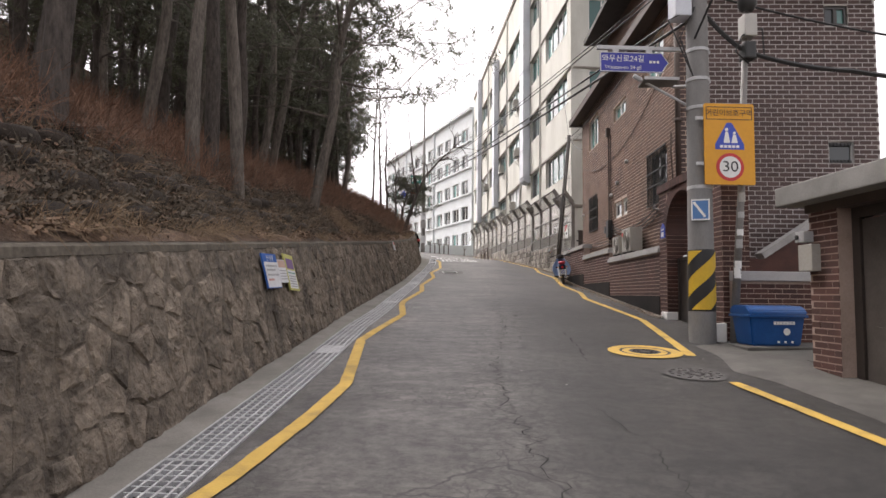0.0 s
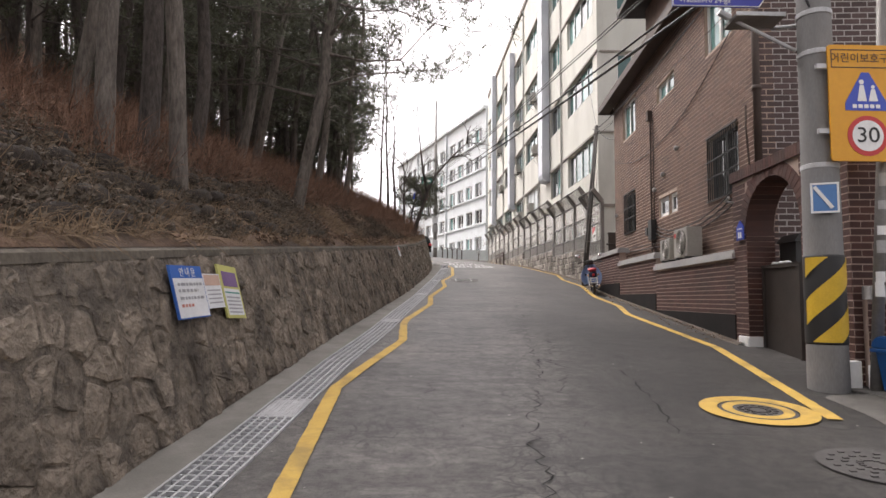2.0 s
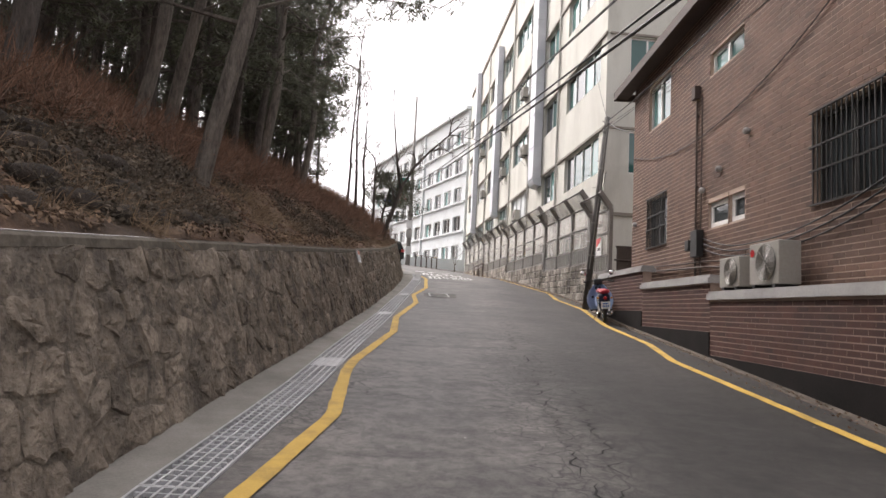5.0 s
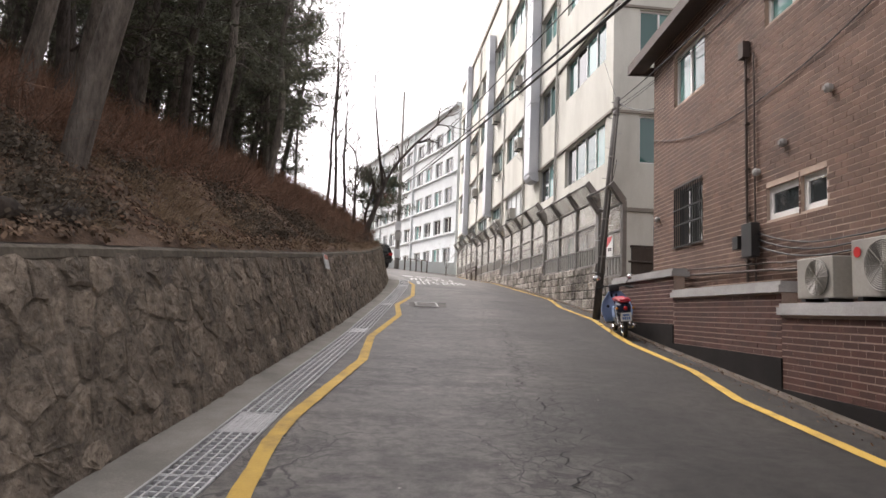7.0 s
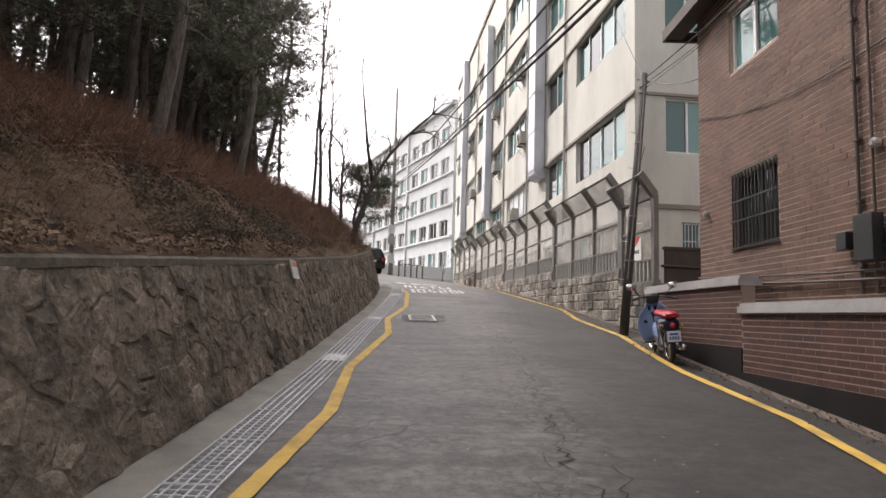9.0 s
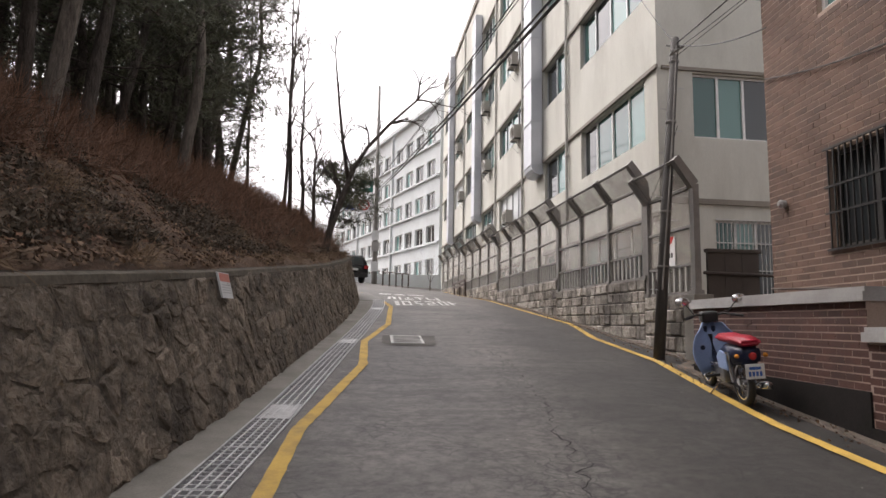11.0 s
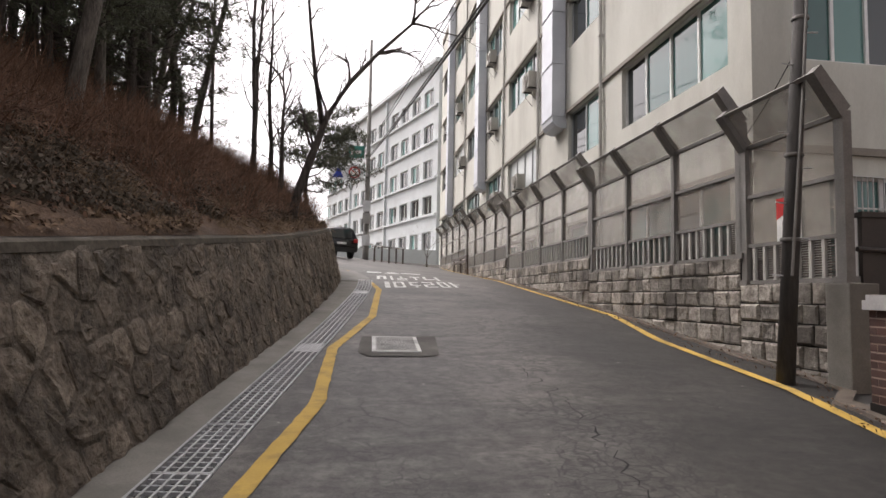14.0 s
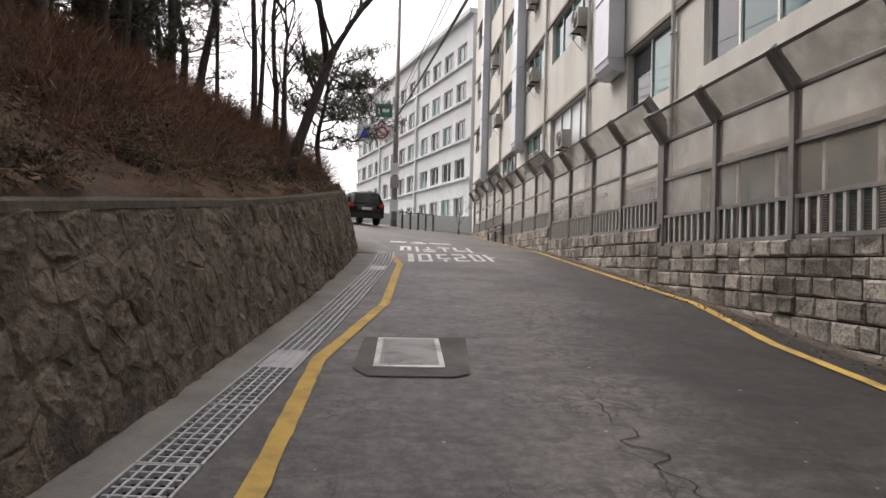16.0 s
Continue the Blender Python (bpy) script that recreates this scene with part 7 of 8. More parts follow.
tube(bm, [(-0.06, 0.55, 0.2), (-0.22, 0.6, 0.0)], 0.012, 6)
part("side_stand", bm, M_CHROME, SC)


# ---- parked cars beyond the bend ----
def car(x, y, turn, paint, label, light):
    m = pose(x, y, ground(x, y) + 0.01, 4.0, 0, turn)
    c = thing("car", m, label, "car", "cars parked round the bend")
    bm = B()
    L, W = 4.5, 0.92
    prof = [(0, 0.35), (0.02, 0.95), (0.12, 1.05), (0.25, 1.55), (0.5, 1.66), (2.4, 1.68), (3.2, 1.1), (4.3, 0.95), (4.5, 0.7), (4.5, 0.35)]
    half = {1.55: 0.72, 1.66: 0.68, 1.68: 0.68}
    rings = [[bm.verts.new((s * half.get(p[1], W), p[0], p[1])) for p in prof] for s in (-1, 1)]
    n = len(prof)
    bm.faces.new(rings[0])
    bm.faces.new(rings[1][::-1])
    for k in range(n):
        bm.faces.new((rings[0][k], rings[0][(k + 1) % n], rings[1][(k + 1) % n], rings[1][k]))
    bmesh.ops.bevel(bm, geom=list(bm.edges), offset=0.05, segments=2, affect="EDGES")
    part("body", bm, paint, c, "", True)
    bm = B()
    prism(bm, [(-0.62, 0.1, 1.1), (0.62, 0.1, 1.1), (0.56, 0.215, 1.52), (-0.56, 0.215, 1.52)], (0, -0.02, 0))
    part("rear_window", bm, M_GLASS_D, c, "dark rear glass")
    for s in (-1, 1):
        bm = B()
        box(bm, s * 0.66, s * 0.9, -0.03, 0.06, 0.86, 1.05, None, 0.02)
        part("tail_lamp", bm, light, c, "red tail lamp")
        for yy in (0.85, 3.6):
            bm = B()
            lathe(bm, [(0.2, 0), (0.34, 0.02), (0.34, 0.2), (0.2, 0.22)], 22, Matrix.Translation((s * 0.93, yy, 0.34)) @ Matrix.Rotation(radians(-90 * s), 4, "Y"))
            w_ = part("wheel", bm, M_RUBBER, c, "", True)
            bm = B()
            lathe(bm, [(0.21, 0), (0.2, 0.012)], 16, Matrix.Translation((s * 0.93, yy, 0.34)) @ Matrix.Rotation(radians(90 * s), 4, "Y"))
            part("rim", bm, M_ENGINE, w_)
    bm = B()
    box(bm, -0.85, 0.85, -0.06, 0.05, 0.35, 0.6, None, 0.03)
    part("bumper", bm, M_BLACK, c, "black bumper")
    bm = B()
    box(bm, -0.26, 0.26, -0.04, -0.02, 0.75, 0.88)
    part("number_plate", bm, M_WHITE, c)
    return c


M_CARD = plain("black_car_paint", (0.012, 0.012, 0.014), 0.2)
M_CARW = plain("white_car_paint", (0.6, 0.6, 0.6), 0.25)
car(-0.35, 51.5, 22, M_CARD, "black sports utility car parked past the end of the wall", M_RED)
car(-2.6, 57.5, 30, M_CARW, "white car parked behind the black one", M_RED)

# ---- tall post with traffic boards ----
SP = thing("traffic_post", pose(0.85, 58.8, ground(0.85, 58.8)), "tall dark post with green and white traffic boards", "post")
bm = B()
lathe(bm, [(0.2, -0.2), (0.2, 0.5), (0.14, 6), (0.09, 14.5)], 16)
part("shaft", bm, M_FENCE, SP, "", True)
bm = B()
plate(bm, 1.0, 6.55, 7.35, -0.2, 0.05)
bmesh.ops.translate(bm, verts=bm.verts, vec=(-0.75, 0, 0))
gb = part("green_board", bm, mat("board_green", (0.02, 0.16, 0.13), (0.03, 0.2, 0.16), 2, 20, 0.5, 0.0), SP, "green board")
bm = B()
box(bm, -1.1, -0.95, -0.21, -0.2, 6.75, 7.15)
box(bm, -0.85, -0.45, -0.21, -0.2, 6.85, 7.05)
part("mark", bm, M_WHITE, gb)
bm = B()
plate(bm, 2.1, 5.1, 6.1, -0.2, 0.05)
bmesh.ops.translate(bm, verts=bm.verts, vec=(-1.3, 0, 0))
wb = part("traffic_board", bm, M_PAPER, SP, "white traffic board")
bm = B()
prism(bm, [(-2.2, -0.21, 5.25), (-1.55, -0.21, 5.25), (-1.87, -0.21, 5.95)], (0, 0.01, 0))
part("blue_triangle", bm, M_SIGNB, wb)
bm = B()
disc(bm, -0.85, 5.6, -0.21, 0.38, 0.01)
rr_ = part("red_circle", bm, M_RED, wb)
bm = B()
disc(bm, -0.85, 5.6, -0.216, 0.28, 0.01)
part("white_circle", bm, M_WHITE, rr_)
bm = B()
prism(bm, [(-1.08, -0.222, 5.78), (-1.03, -0.222, 5.83), (-0.62, -0.222, 5.42), (-0.67, -0.222, 5.37)], (0, 0.01, 0))
part("red_slash", bm, M_RED, rr_)
bm = B()
box(bm, -2.3, 0.0, -0.15, -0.08, 5.55, 5.62)
part("arm", bm, M_STEEL, SP)
for z in (0.9, 2.3, 3.1):
    bm = B()
    box(bm, -0.25, 0.25, -0.26, -0.2, z, z + 0.7)
    part("notice", bm, M_PAPER if z != 2.3 else M_CAP, SP, "pale notice on the post")
# dark railing posts and a parked bicycle-height rail by the post
RL = thing("roadside_railing", pose(2.3, 53.2, ground(2.3, 53.2)), "short dark roadside railing with pale rail ends", "railing")
for k in range(5):
    bm = B()
    tube(bm, [(-0.9 + k * 0.42, k * 0.5, -0.1), (-0.9 + k * 0.42, k * 0.5, 1.0)], 0.05, 8)
    part("post", bm, M_SOFFIT, RL)
bm = B()
tube(bm, [(-0.95, 0, 0.95), (0.8, 2.0, 1.0)], 0.04, 8)
part("rail", bm, M_CHROME, RL, "bright steel rail")
# wall that closes the far end of the road and the yards
bm = B()
box(bm, -2.5, 6.0, 64.5, 65.0, 4.5, 6.6)
setting("wall_far", bm, M_FAR, "low concrete wall across the end of the view")

# ---- trees ----
def blade(bm, p, d, length, width, side):
    bm.faces.new([bm.verts.new(p - side * width), bm.verts.new(p + side * width), bm.verts.new(p + d * length)])


def rand_dir(rng, up=0.0):
    while True:
        v = Vector((rng.uniform(-1, 1), rng.uniform(-1, 1), rng.uniform(-1, 1) + up))
        if 0.1 < v.length < 1.4:
            return v.normalized()


def tuft(verts, faces, c, r, n, rng, length=0.2, width=0.013):
    """A tuft of pine needles: thin blades that fan out from a twig's end."""
    for _ in range(n):
        d = rand_dir(rng, 0.25)
        p = c + rand_dir(rng) * r * rng.random()
        s = d.orthogonal().normalized() * width
        k = len(verts)
        verts += [p - s, p + s, p + d * length * rng.uniform(0.6, 1.2)]
        faces.append((k, k + 1, k + 2))


def pine(seed, height, lean, r0, first, spread, bark, tufts=11, side=0.0):
    """A red pine: a bare slanting trunk, crooked limbs, and tufts of needles in loose layers."""
    rng = random.Random(seed)
    root = thing("pine_tree", Matrix(), "tall slender pine with a bare trunk on the wooded bank", "tree", "pines on the bank")
    path, rad = [], []
    n = 22
    wob = rng.uniform(0, 9)
    for k in range(n + 1):
        f = k / n
        path.append(Vector((lean[0] * f * height + 0.5 * noise.noise((f * 3.0, wob, 0)) * (0.2 + f) * 1.4, lean[1] * f * height + 0.5 * noise.noise((f * 3.0, 0, wob)) * (0.2 + f) * 1.4, f * height - 0.35)))
        rad.append(r0 * (1.35 if k == 0 else 1) * (1 - 0.8 * f) * (1 + 0.16 * noise.noise((f * 14, wob, 3))) + 0.012)
    bm = B()
    tube(bm, path, rad, 10)
    part("trunk", bm, bark, root, "", True)
    limbs = B()
    verts, faces = [], []
    cnt = int(22 * (1 - first) + 6)
    for i in range(cnt):
        f = first + (0.985 - first) * (i + rng.random() * 0.6) / cnt
        a = rng.uniform(0, 2 * math.pi) if rng.random() > side else rng.uniform(-1.0, 1.0)
        base = path[min(n - 1, int(f * n))].lerp(path[min(n, int(f * n) + 1)], f * n - int(f * n))
        L = spread * (1.0 - 0.55 * max(0, (f - first) / (1 - first))) * rng.uniform(0.55, 1.15)
        d = Vector((math.cos(a), math.sin(a), rng.uniform(-0.05, 0.4)))
        pts = [base]
        for j in range(1, 5):
            pts.append(pts[-1] + (d + rand_dir(rng) * 0.48) * L / 4)
            d.z += rng.uniform(-0.12, 0.16)
        tube(limbs, pts, [0.016 + 0.008 * L, 0.022, 0.017, 0.011, 0.005], 5)
        if rng.random() < 0.1:
            continue
        for j in (2, 3, 4):
            for q in range(4):
                tip = pts[j] + Vector((rng.uniform(-1, 1), rng.uniform(-1, 1), rng.uniform(-0.1, 0.5))) * L * 0.26
                tube(limbs, [pts[j], tip], [0.011, 0.004], 3, False)
                for _ in range(max(2, int(tufts / 3))):
                    c = tip + Vector((rng.uniform(-1, 1), rng.uniform(-1, 1), rng.uniform(-0.3, 0.4))) * 0.34
                    tuft(verts, faces, c, 0.13, 12, rng)
    part("bough", limbs, bark, root, "crooked bare limbs")["kind"] = "stuff"
    me = bpy.data.meshes.new("crown")
    me.from_pydata(verts, [], faces)
    me.materials.append(M_NEEDLE)
    cr = new("crown", me)
    cr.parent = root
    tagged(cr, "dark green needle tufts", "", "", "stuff")
    return root


def bare_tree(name, path, r0, seed, depth, label, bark, twig=0.5, group="", spread=0.75):
    """A leafless tree that forks into ever thinner twigs."""
    rng = random.Random(seed)
    root = thing(name, Matrix(), label, "tree", group)
    bm = B()
    tube(bm, path, [r0 * (1 - 0.75 * k / (len(path) - 1)) for k in range(len(path))], 9)
    part("trunk", bm, bark, root, "", True)
    br = B()

    def grow(p, d, L, r, lev):
        pts = [p]
        for _ in range(4):
            d = (d + rand_dir(rng, 0.12) * 0.28).normalized()
            pts.append(pts[-1] + d * L / 4)
        tube(br, pts, [r, r * 0.85, r * 0.7, r * 0.6, r * 0.45], 5 if lev < 2 else 3, False)
        if lev < depth:
            for k in range(rng.choice((2, 3))):
                q = pts[rng.choice((2, 3, 4))]
                grow(q, (d + rand_dir(rng, 0.25) * spread).normalized(), L * rng.uniform(0.55, 0.8), r * 0.5, lev + 1)
    path = [Vector(p) for p in path]
    for k in range(len(path) // 3, len(path)):
        d = (path[k] - path[k - 1]).normalized()
        for _ in range(2 if k < len(path) - 1 else 3):
            grow(path[k], (d + rand_dir(rng, 0.2) * spread).normalized(), twig * rng.uniform(0.7, 1.3), r0 * 0.32, 0)
    part("branchwork", br, bark, root, "thin bare branches")["kind"] = "stuff"
    return root


def stand(x, y, sink=0.15):
    return Vector((x, y, hill(x, y)[0] - sink))


KINDS = [pine(1, 11.5, (0.02, 0.05), 0.12, 0.42, 2.4, M_BARK, 8), pine(2, 12.5, (0.06, -0.02), 0.11, 0.45, 2.2, M_BARK_P, 8), pine(3, 10.0, (-0.03, 0.03), 0.13, 0.36, 2.3, M_BARK, 6),
         pine(4, 13.0, (0.03, 0.02), 0.14, 0.5, 2.6, M_BARK, 8), pine(5, 9.0, (0.05, 0.04), 0.11, 0.3, 2.1, M_BARK_P, 6)]
HERO = pine(11, 10.5, (0.16, 0.03), 0.13, 0.26, 4.2, M_BARK_P, 16, 0.55)
HERO.matrix_world = Matrix.Translation(stand(-2.62, 15.8))
HERO2 = pine(12, 11.0, (0.07, 0.02), 0.12, 0.26, 2.9, M_BARK_P, 14, 0.3)
HERO2.matrix_world = Matrix.Translation(stand(-3.5, 23.4))
copy_thing(HERO2, Matrix.Translation(stand(-3.2, 28.3)) @ Matrix.Rotation(0.5, 4, "Z"))
copy_thing(HERO, Matrix.Translation(stand(-4.6, 19.6)) @ Matrix.Rotation(-0.35, 4, "Z"))
copy_thing(HERO2, Matrix.Translation(stand(-5.4, 12.6)) @ Matrix.Rotation(0.2, 4, "Z"))
spots = [(-3.45, 9.8, 1, 0), (-3.75, 11.4, 3, 140), (-3.95, 13.6, 0, 80), (-3.1, 10.9, 1, 200), (-5.6, 39.8, 0, 30), (-8.3, 43, 3, 0), (-5.2, 37, 4, 60), (-7.0, 33.4, 1, 220), (-11.2, 35, 2, 90),
         (-4.6, 18.2, 1, 100), (-5.2, 20.5, 0, 150), (-4.4, 26.5, 2, 0), (-3.9, 30.5, 4, 20), (-5.0, 29.2, 0, 300), (-4.5, 34.5, 2, 170), (-6.3, 15.5, 3, 0), (-3.9, 6.8, 2, 20), (-5.0, 8.2, 3, 260)]
rt = random.Random(77)
tries = 0
while len(spots) < 165 and tries < 6000:
    tries += 1
    x, y = rt.uniform(-34, -4.5), rt.uniform(4, 50)
    if min((x - s[0]) ** 2 + (y - s[1]) ** 2 for s in spots) < 2.2 or hill(x, y)[1] < 2.5:
        continue
    spots.append((x, y, rt.randrange(5), rt.uniform(0, 360)))
FILL = [(-6.2, 25.5), (-5.4, 31.8), (-7.6, 27.8), (-6.8, 31.0), (-9.6, 25.0), (-9.0, 31.5), (-11.0, 33.5), (-7.2, 36.0), (-10.2, 37.0), (-6.4, 33.2), (-8.0, 40.4), (-9.4, 35.2), (-6.2, 39.2), (-12.2, 40.0), (-10.8, 43.0), (-7.4, 44.2), (-13.8, 34.0), (-14.6, 38.2), (-12.8, 29.4), (-5.2, 36.0)]
rf = random.Random(5)
while len(FILL) < 58:
    q = (rf.uniform(-36, -10), rf.uniform(20, 50))
    if all((q[0] - p[0]) ** 2 + (q[1] - p[1]) ** 2 > 5 for p in FILL):
        FILL.append(q)
BUSHY = pine(9, 8.5, (0.03, 0.02), 0.13, 0.14, 2.7, M_BARK, 8)
nb = 0
for x, y in ((-5.6, 28.0), (-6.0, 34.5), (-6.5, 23.0), (-7.8, 30.5), (-8.5, 34.0), (-7.0, 38.0), (-5.9, 42.0), (-9.0, 20.0), (-10.5, 28.5), 
             (-7.4, 14.5), (-9.5, 17.0), (-8.8, 9.0), (-12.5, 18.0), (-12.0, 31.0), (-13.5, 22.0), (-13.0, 36.0), (-10.0, 40.0), (-8.0, 46.0)) + tuple(FILL):
    m = Matrix.Translation(stand(x, y)) @ Matrix.Rotation(x * 7.3, 4, "Z")
    if nb:
        c = copy_thing(BUSHY, m)
        s = rt.uniform(0.85, 1.15)
        c.scale = (s, s, s)
    else:
        BUSHY.matrix_world = m
    nb += 1
DENSE = pine(13, 7.8, (0.04, 0.0), 0.11, 0.16, 2.5, M_BARK, 9)
for k, (x, y) in enumerate(((-4.3, 30.4), (-4.4, 33.6))):
    m = Matrix.Translation(stand(x, y)) @ Matrix.Rotation(k * 2.1, 4, "Z")
    if k:
        copy_thing(DENSE, m)
    else:
        DENSE.matrix_world = m
first_use = set()
for x, y, k, a in spots:
    s = rt.uniform(0.88, 1.12)
    m = Matrix.Translation(stand(x, y)) @ Matrix.Rotation(radians(rt.uniform(-6, 6)), 4, "X") @ Matrix.Rotation(radians(rt.uniform(-4, 7)), 4, "Y") @ Matrix.Rotation(radians(a), 4, "Z")
    if k not in first_use:
        KINDS[k].matrix_world = m
        first_use.add(k)
    else:
        c = copy_thing(KINDS[k], m)
        c.scale = (s, s, s)

# bare trees at the end of the bank
p0 = stand(-0.5, 32.0)
bare_tree("leaning_tree", [p0, p0 + Vector((0.15, 0, 0.8)), p0 + Vector((0.45, 0.0, 1.7)), p0 + Vector((0.7, 0.1, 2.5)), p0 + Vector((1.15, 0.2, 3.3)), p0 + Vector((1.75, 0.2, 4.0)), p0 + Vector((2.5, 0.1, 4.7))], 0.11, 31, 3,
          "dark leafless tree leaning over the road from the bank", M_BARK, 0.8)
p1_ = p0 + Vector((0.62, 0.08, 2.2))
bare_tree("leaning_tree", [p1_, p1_ + Vector((-0.2, 0, 1.2)), p1_ + Vector((-0.35, 0, 2.4)), p1_ + Vector((-0.5, 0.1, 3.8))], 0.065, 37, 3, "upright leafless stem forking from the leaning tree", M_BARK, 0.6)
for x, y, h, sd in ((-1.93, 35.4, 8.0, 3), (-1.6, 36.2, 5.5, 4), (-2.7, 38.8, 9.5, 5), (-4.6, 41.5, 9, 7), (-1.0, 34.2, 3.2, 8)):
    b = stand(x, y)
    rr = random.Random(sd)
    lx, ly = rr.uniform(-0.06, 0.09), rr.uniform(-0.04, 0.04)
    bare_tree("bare_tree", [b + Vector((lx * h * f + 0.15 * noise.noise((f * 3, sd, 0)), ly * h * f, h * f)) for f in (0, 0.12, 0.25, 0.4, 0.55, 0.7, 0.85, 1.0)], 0.08, sd, 3,
              "thin leafless tree with fine twigs against the sky", M_BARK, 0.8, "thin bare trees", 0.55)
# low dark pine boughs near the leaning tree
lp = pine(21, 3.2, (0.25, 0.0), 0.07, 0.3, 1.6, M_BARK, 9, 0.5)
lp.matrix_world = Matrix.Translation(stand(-1.0, 36.8) + Vector((0.1, 0.1, 0.0)))
lp["label"] = "low dark pine leaning out beside the bare tree"
del lp["group"]


# ---- ground cover on the bank ----
def cover(name, label, material, count, dmin, dmax, y0, y1, build, seed, dens=None):
    """Scatters small growth over the bank, as one object."""
    rng = random.Random(seed)
    verts, faces = [], []
    done = tries_ = 0
    while done < count and tries_ < count * 6:
        tries_ += 1
        y = rng.uniform(y0, y1)
        d = dmin + (dmax - dmin) * rng.random() ** 1.5
        k = int(np.argmin(np.abs(HW[:, 1] - y)))
        x = HW[k, 0] - HN[k, 0] * d
        yy = y - HN[k, 1] * d
        if dens and noise.noise((x * 0.7, yy * 0.7, seed)) < dens:
            continue
        z, dd = hill(x, yy)
        if dd < dmin - 0.25:
            continue
        build(verts, faces, Vector((x, yy, z)), rng)
        done += 1
    me = bpy.data.meshes.new(name)
    me.from_pydata(verts, [], faces)
    me.materials.append(material)
    ob = new(name, me)
    return tagged(ob, label, "undergrowth", "", "stuff")


def quad(verts, faces, p, a, b):
    k = len(verts)
    verts += [p - a - b, p + a - b, p + a + b, p - a + b]
    faces.append((k, k + 1, k + 2, k + 3))


def leaf(verts, faces, p, rng, size=1.0):
    s = rng.uniform(0.011, 0.026) * size
    n = (Vector((0.6, 0, 0.8)) + rand_dir(rng) * 0.7).normalized()
    a = n.orthogonal().normalized()
    a = (a + n.cross(a) * rng.uniform(-1, 1)).normalized() * s
    quad(verts, faces, p + n * 0.02 * size + Vector((0, 0, rng.uniform(0, 0.04) * size)), a, n.cross(a) * rng.uniform(0.4, 0.7))


def shrub(verts, faces, p, rng):
    for _ in range(46):
        d = rand_dir(rng, 0.9)
        q = p + Vector((rng.uniform(-0.3, 0.3), rng.uniform(-0.3, 0.3), -0.05))
        L = rng.uniform(0.35, 0.85)
        s = d.orthogonal().normalized() * 0.006
        k = len(verts)
        verts += [q - s, q + s, q + d * L]
        faces.append((k, k + 1, k + 2))
        m = q + d * L * rng.uniform(0.4, 0.8)
        e = (d + rand_dir(rng) * 0.8).normalized()
        k = len(verts)
        verts += [m - s * 0.8, m + s * 0.8, m + e * L * 0.45]
        faces.append((k, k + 1, k + 2))


def straw(verts, faces, p, rng):
    for _ in range(34):
        d = rand_dir(rng, 0.5)
        d.x += 0.35
        s = d.orthogonal().normalized() * 0.0035
        q = p + Vector((rng.uniform(-0.1, 0.1), rng.uniform(-0.1, 0.1), 0))
        L = rng.uniform(0.1, 0.34)
        k = len(verts)
        tip = q + d * L
        tip.z -= 0.08
        mid = q + d * L * 0.55
        verts += [q - s, q + s, mid + s * 0.7, mid - s * 0.7, tip]
        faces.append((k, k + 1, k + 2, k + 3))
        faces.append((k + 3, k + 2, k + 4))


def clump(verts, faces, p, rng):
    r = rng.uniform(0.1, 0.24)
    for _ in range(12):
        d = rand_dir(rng, 0.5)
        w_ = d.orthogonal().normalized() * 0.004
        k = len(verts)
        verts += [p - w_, p + w_, p + d * r * rng.uniform(1.0, 2.0)]
        faces.append((k, k + 1, k + 2))
    for _ in range(30):
        d = rand_dir(rng, 0.6)
        c = p + d * r * rng.uniform(0.3, 1.0)
        s = rng.uniform(0.009, 0.023)
        n = (d + rand_dir(rng) * 0.6).normalized()
        a = n.orthogonal().normalized() * s
        quad(verts, faces, c, a, n.cross(a) * 0.7)


cover("leaf_litter", "brown dead leaves lying over the bank", M_LITTER, 70000, 0.0, 4.6, -1, 43, leaf, 1, -0.12)
cover("leaf_litter", "rust-brown dead leaves in drifts on the bank", M_SHRUB, 26000, 0.3, 6.0, 6, 43, leaf, 2, 0.0)
cover("dry_grass", "straw-coloured dry grass hanging over the wall", M_STRAW, 110, 0.03, 0.4, -1, 42, straw, 3, 0.02)
cover("dry_grass", "patches of pale dry grass on the bank", M_STRAW, 260, 0.5, 3.0, 8, 30, straw, 4, 0.2)
cover("dry_grass", "tangled dead grass over the earth bags", M_STRAW, 230, 0.25, 2.2, 1, 15, straw, 14)
cover("red_brush", "red-brown leafless brush along the upper bank", M_SHRUB, 900, 1.5, 7.5, 2, 44, shrub, 5)
cover("red_brush", "low red-brown brush at the end of the bank", M_SHRUB, 150, 0.5, 2.2, 26, 44, shrub, 6)
cover("undergrowth", "dark dull low undergrowth covering the bank", M_IVY, 2300, 0.35, 3.0, 11, 43, clump, 7, -0.1)
cover("undergrowth", "dark clumps of dead plants on the bank", M_IVY, 2000, 0.25, 3.0, -1, 15, clump, 8, -0.2)
cover("brown_hedge", "brown leafless bushes beyond the bend", M_SHRUB, 60, 0.0, 2.0, 43, 48, shrub, 9)
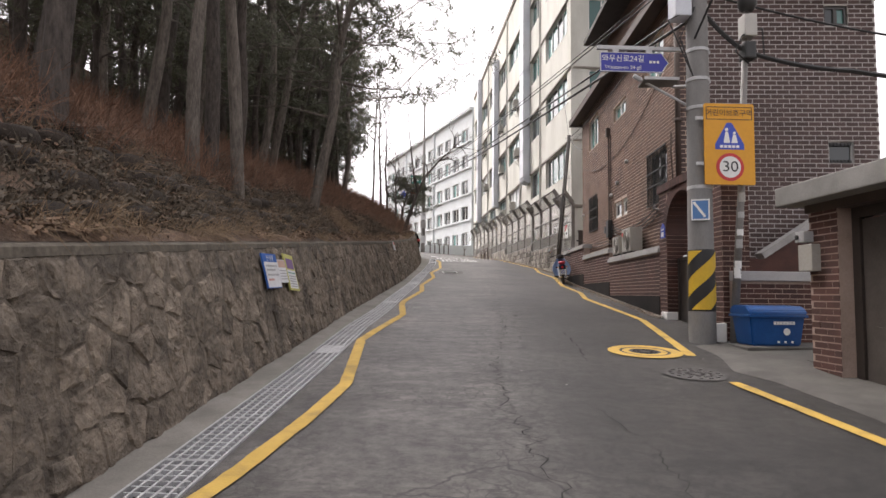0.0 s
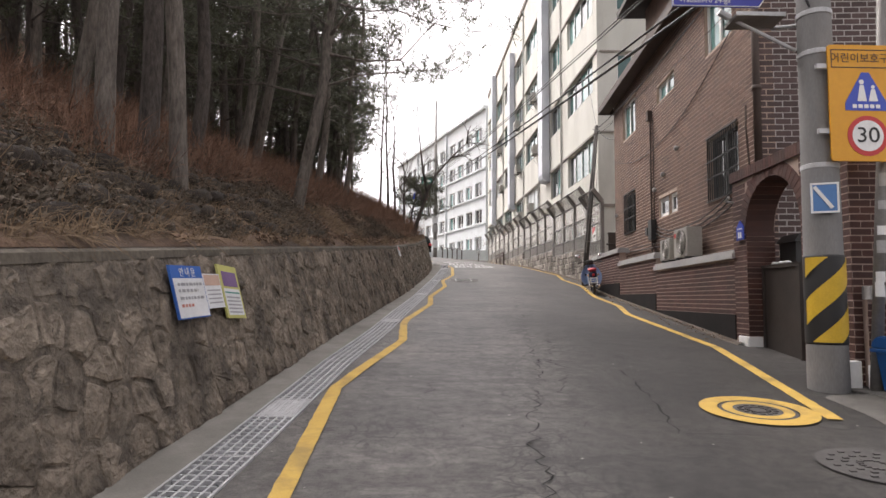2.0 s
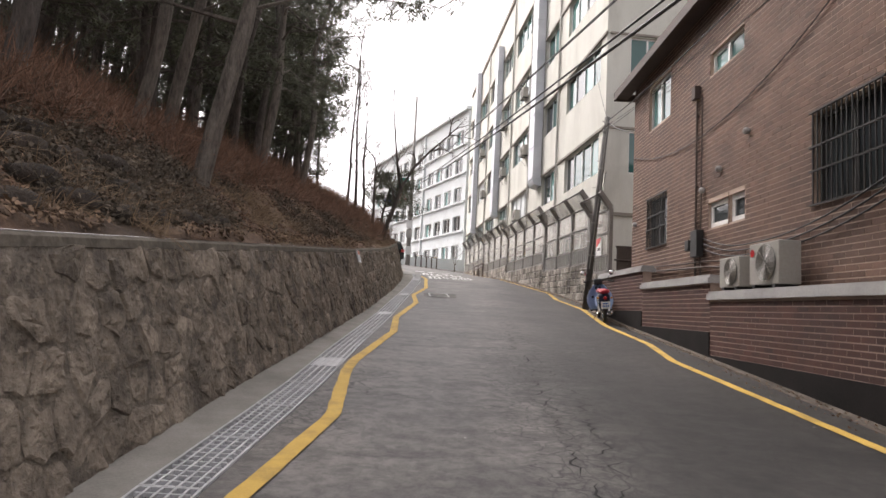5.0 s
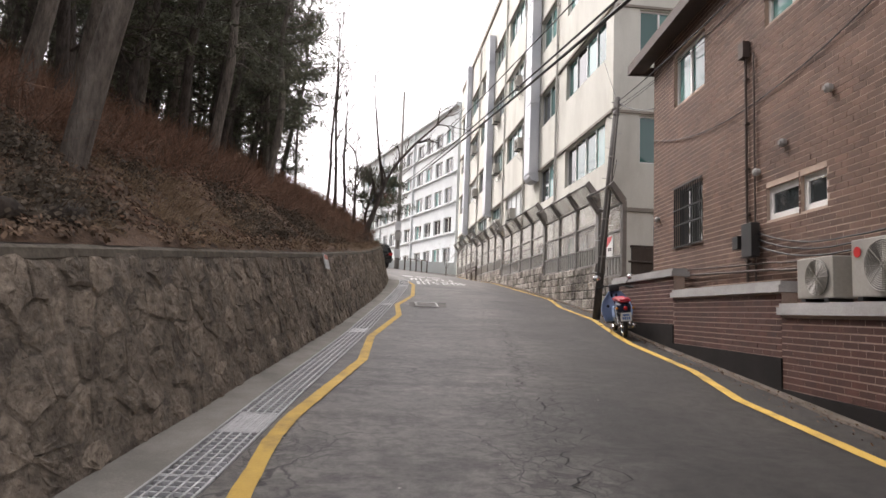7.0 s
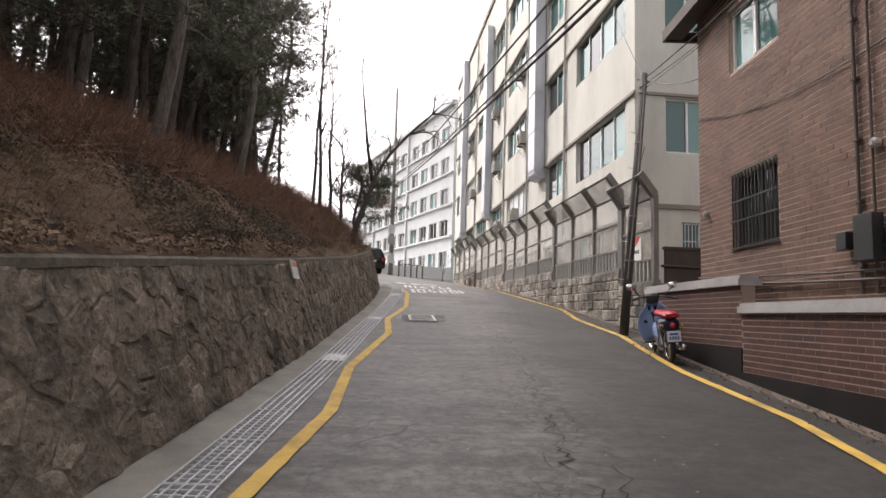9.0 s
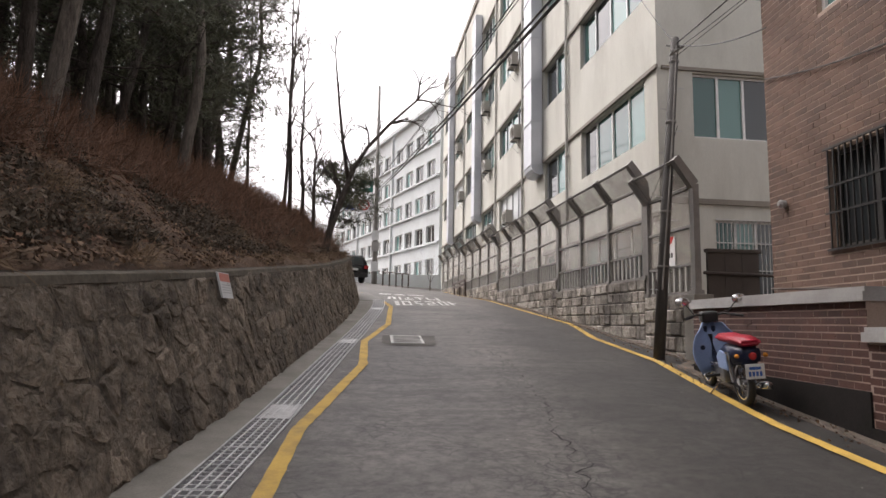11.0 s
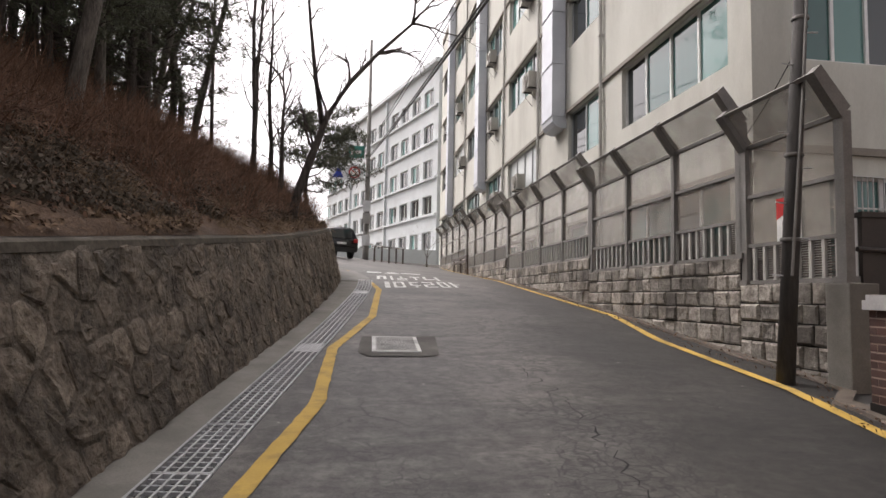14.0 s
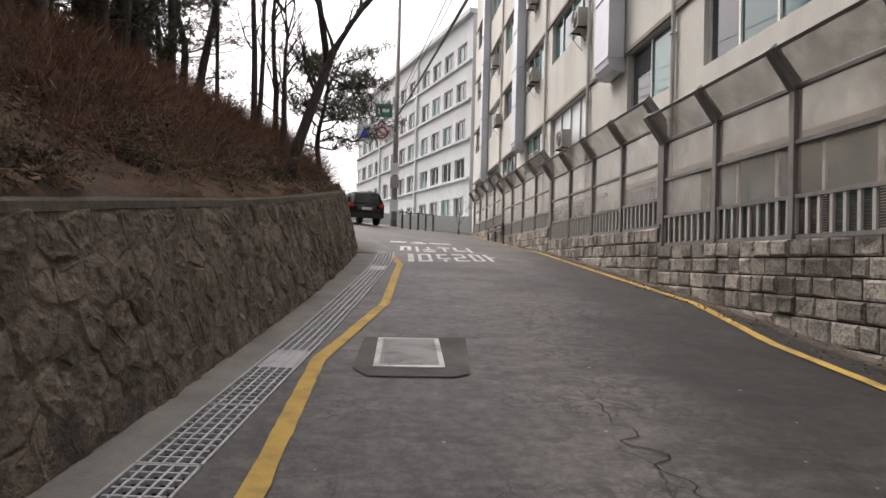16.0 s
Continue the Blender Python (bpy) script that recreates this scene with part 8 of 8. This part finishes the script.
# dark earth-filled bags stacked in rough terraces
rb = random.Random(15)
bag_me = []
for k in range(4):
    bm = B()
    bmesh.ops.create_icosphere(bm, subdivisions=2, radius=1.0)
    for v in bm.verts:
        n_ = 1 + 0.22 * noise.noise(v.co * 1.6 + Vector((k * 5, 0, 0))) + 0.12 * noise.noise(v.co * 4.5 + Vector((0, k * 5, 0)))
        c = v.co.copy()
        v.co = Vector((math.copysign(abs(c.x) ** 0.75, c.x) * 0.15, math.copysign(abs(c.y) ** 0.7, c.y) * 0.27, math.copysign(abs(c.z) ** 0.8, c.z) * 0.12)) * n_
    for f in bm.faces:
        f.smooth = True
    me = bpy.data.meshes.new("earth_bag")
    bm.to_mesh(me)
    bm.free()
    me.materials.append(M_BAG)
    bag_me.append(me)
for row_, (d, ya, yb) in enumerate(((0.34, 1.5, 14.5), (0.64, 2, 14), (0.95, 2.5, 13.5), (1.28, 3, 13), (1.62, 3, 12.5), (1.98, 4, 11.5))):
    y = ya
    while y < yb:
        if rb.random() < 0.85:
            k = int(np.argmin(np.abs(HW[:, 1] - y)))
            x = HW[k, 0] - d
            o = new("earth_bag", rb.choice(bag_me))
            o.matrix_world = Matrix.Translation((x, y, hill(x, y)[0] + 0.02)) @ Matrix.Rotation(rb.uniform(-0.3, 0.3), 4, "Z") @ Matrix.Rotation(0.09 + rb.uniform(-0.1, 0.1), 4, "X")
            tagged(o, "dark weathered earth-filled bag half sunk in the bank", "earth bag", "earth bags on the bank")
        y += rb.uniform(0.55, 0.75)
# bare bush at the foot of the far building
bb = Vector((4.7, 57.5, ground(4.7, 57.5)))
bare_tree("bare_bush", [bb, bb + Vector((0, 0, 0.5)), bb + Vector((0.05, 0, 1.1))], 0.06, 63, 3, "small bare bush beside the end of the barrier", M_BARK_P, 0.8)
# scraps of litter and leaves along the kerb
cover_v, cover_f = [], []
rl = random.Random(90)
for _ in range(2400):
    v = rl.uniform(0, 31)
    p = (HM @ Vector((BW - rl.uniform(0.02, 0.5) * rl.random() - 0.08, v, 0))) if v < 12 else (FM @ Vector((-0.15 - rl.random() ** 2 * 0.5, v - 12.2, 0)))
    leaf(cover_v, cover_f, Vector((p.x, p.y, ground(p.x, p.y) + 0.012)), rl, 0.7)
me = bpy.data.meshes.new("fallen_leaves")
me.from_pydata(cover_v, [], cover_f)
me.materials.append(M_LITTER)
tagged(new("fallen_leaves", me), "fallen brown leaves along the wall foot", "leaves", "", "stuff")

# clear panels of the barrier
def dusty_panel():
    m = bpy.data.materials.new("dusty_polycarbonate")
    m.use_nodes = True
    nt = m.node_tree
    b = nt.nodes["Principled BSDF"]
    out = nt.nodes["Material Output"]
    b.inputs["Base Color"].default_value = (0.36, 0.33, 0.285, 1)
    b.inputs["Roughness"].default_value = 0.25
    tr = nt.nodes.new("ShaderNodeBsdfTransparent")
    mix = nt.nodes.new("ShaderNodeMixShader")
    n = nt.nodes.new("ShaderNodeTexNoise")
    n.inputs["Scale"].default_value, n.inputs["Detail"].default_value = 2.0, 5
    g = nt.nodes.new("ShaderNodeNewGeometry")
    nt.links.new(g.outputs["Position"], n.inputs["Vector"])
    mr = nt.nodes.new("ShaderNodeMapRange")
    mr.inputs["From Min"].default_value, mr.inputs["From Max"].default_value = 0.3, 0.7
    mr.inputs["To Min"].default_value, mr.inputs["To Max"].default_value = 0.25, 0.5
    nt.links.new(n.outputs["Fac"], mr.inputs["Value"])
    nt.links.new(mr.outputs[0], mix.inputs[0])
    nt.links.new(tr.outputs[0], mix.inputs[1])
    nt.links.new(b.outputs[0], mix.inputs[2])
    nt.links.new(mix.outputs[0], out.inputs["Surface"])
    return m


M_PANEL = dusty_panel()
for o in list(bpy.data.objects):
    if o.type == "MESH" and o.name.split(".")[0] == "pane" and o.get("label") == "dusty clear panel":
        o.data.materials.append(M_PANEL)

# ---- pieces of the walls, one by one ----
rng = random.Random(8)
for c, poly, proud in stone_jobs:
    bm = B()
    stone_mesh(bm, c, poly, on_wall, rng, proud)
    part("stone", bm, M_STONE, rubble)
single_bricks(pick_road, 0.0, Matrix(), COURSE, BRICK_L, M_BRICK_O, house_wall)
single_bricks(pick_front, 0.0, FRONT, 0.097, 0.254, M_BRICK_PO, front_wall, 0.022)
single_bricks(pick_b, BW, Matrix(), 0.078, 0.23, M_BRICK_DO, BWALL)
ra = random.Random(45)
for v0, v1, z0, z1 in ash_jobs:
    bm = B()
    block(bm, v0, v1, z0, z1, ra)
    part("block", bm, M_ASHLAR, ASH)
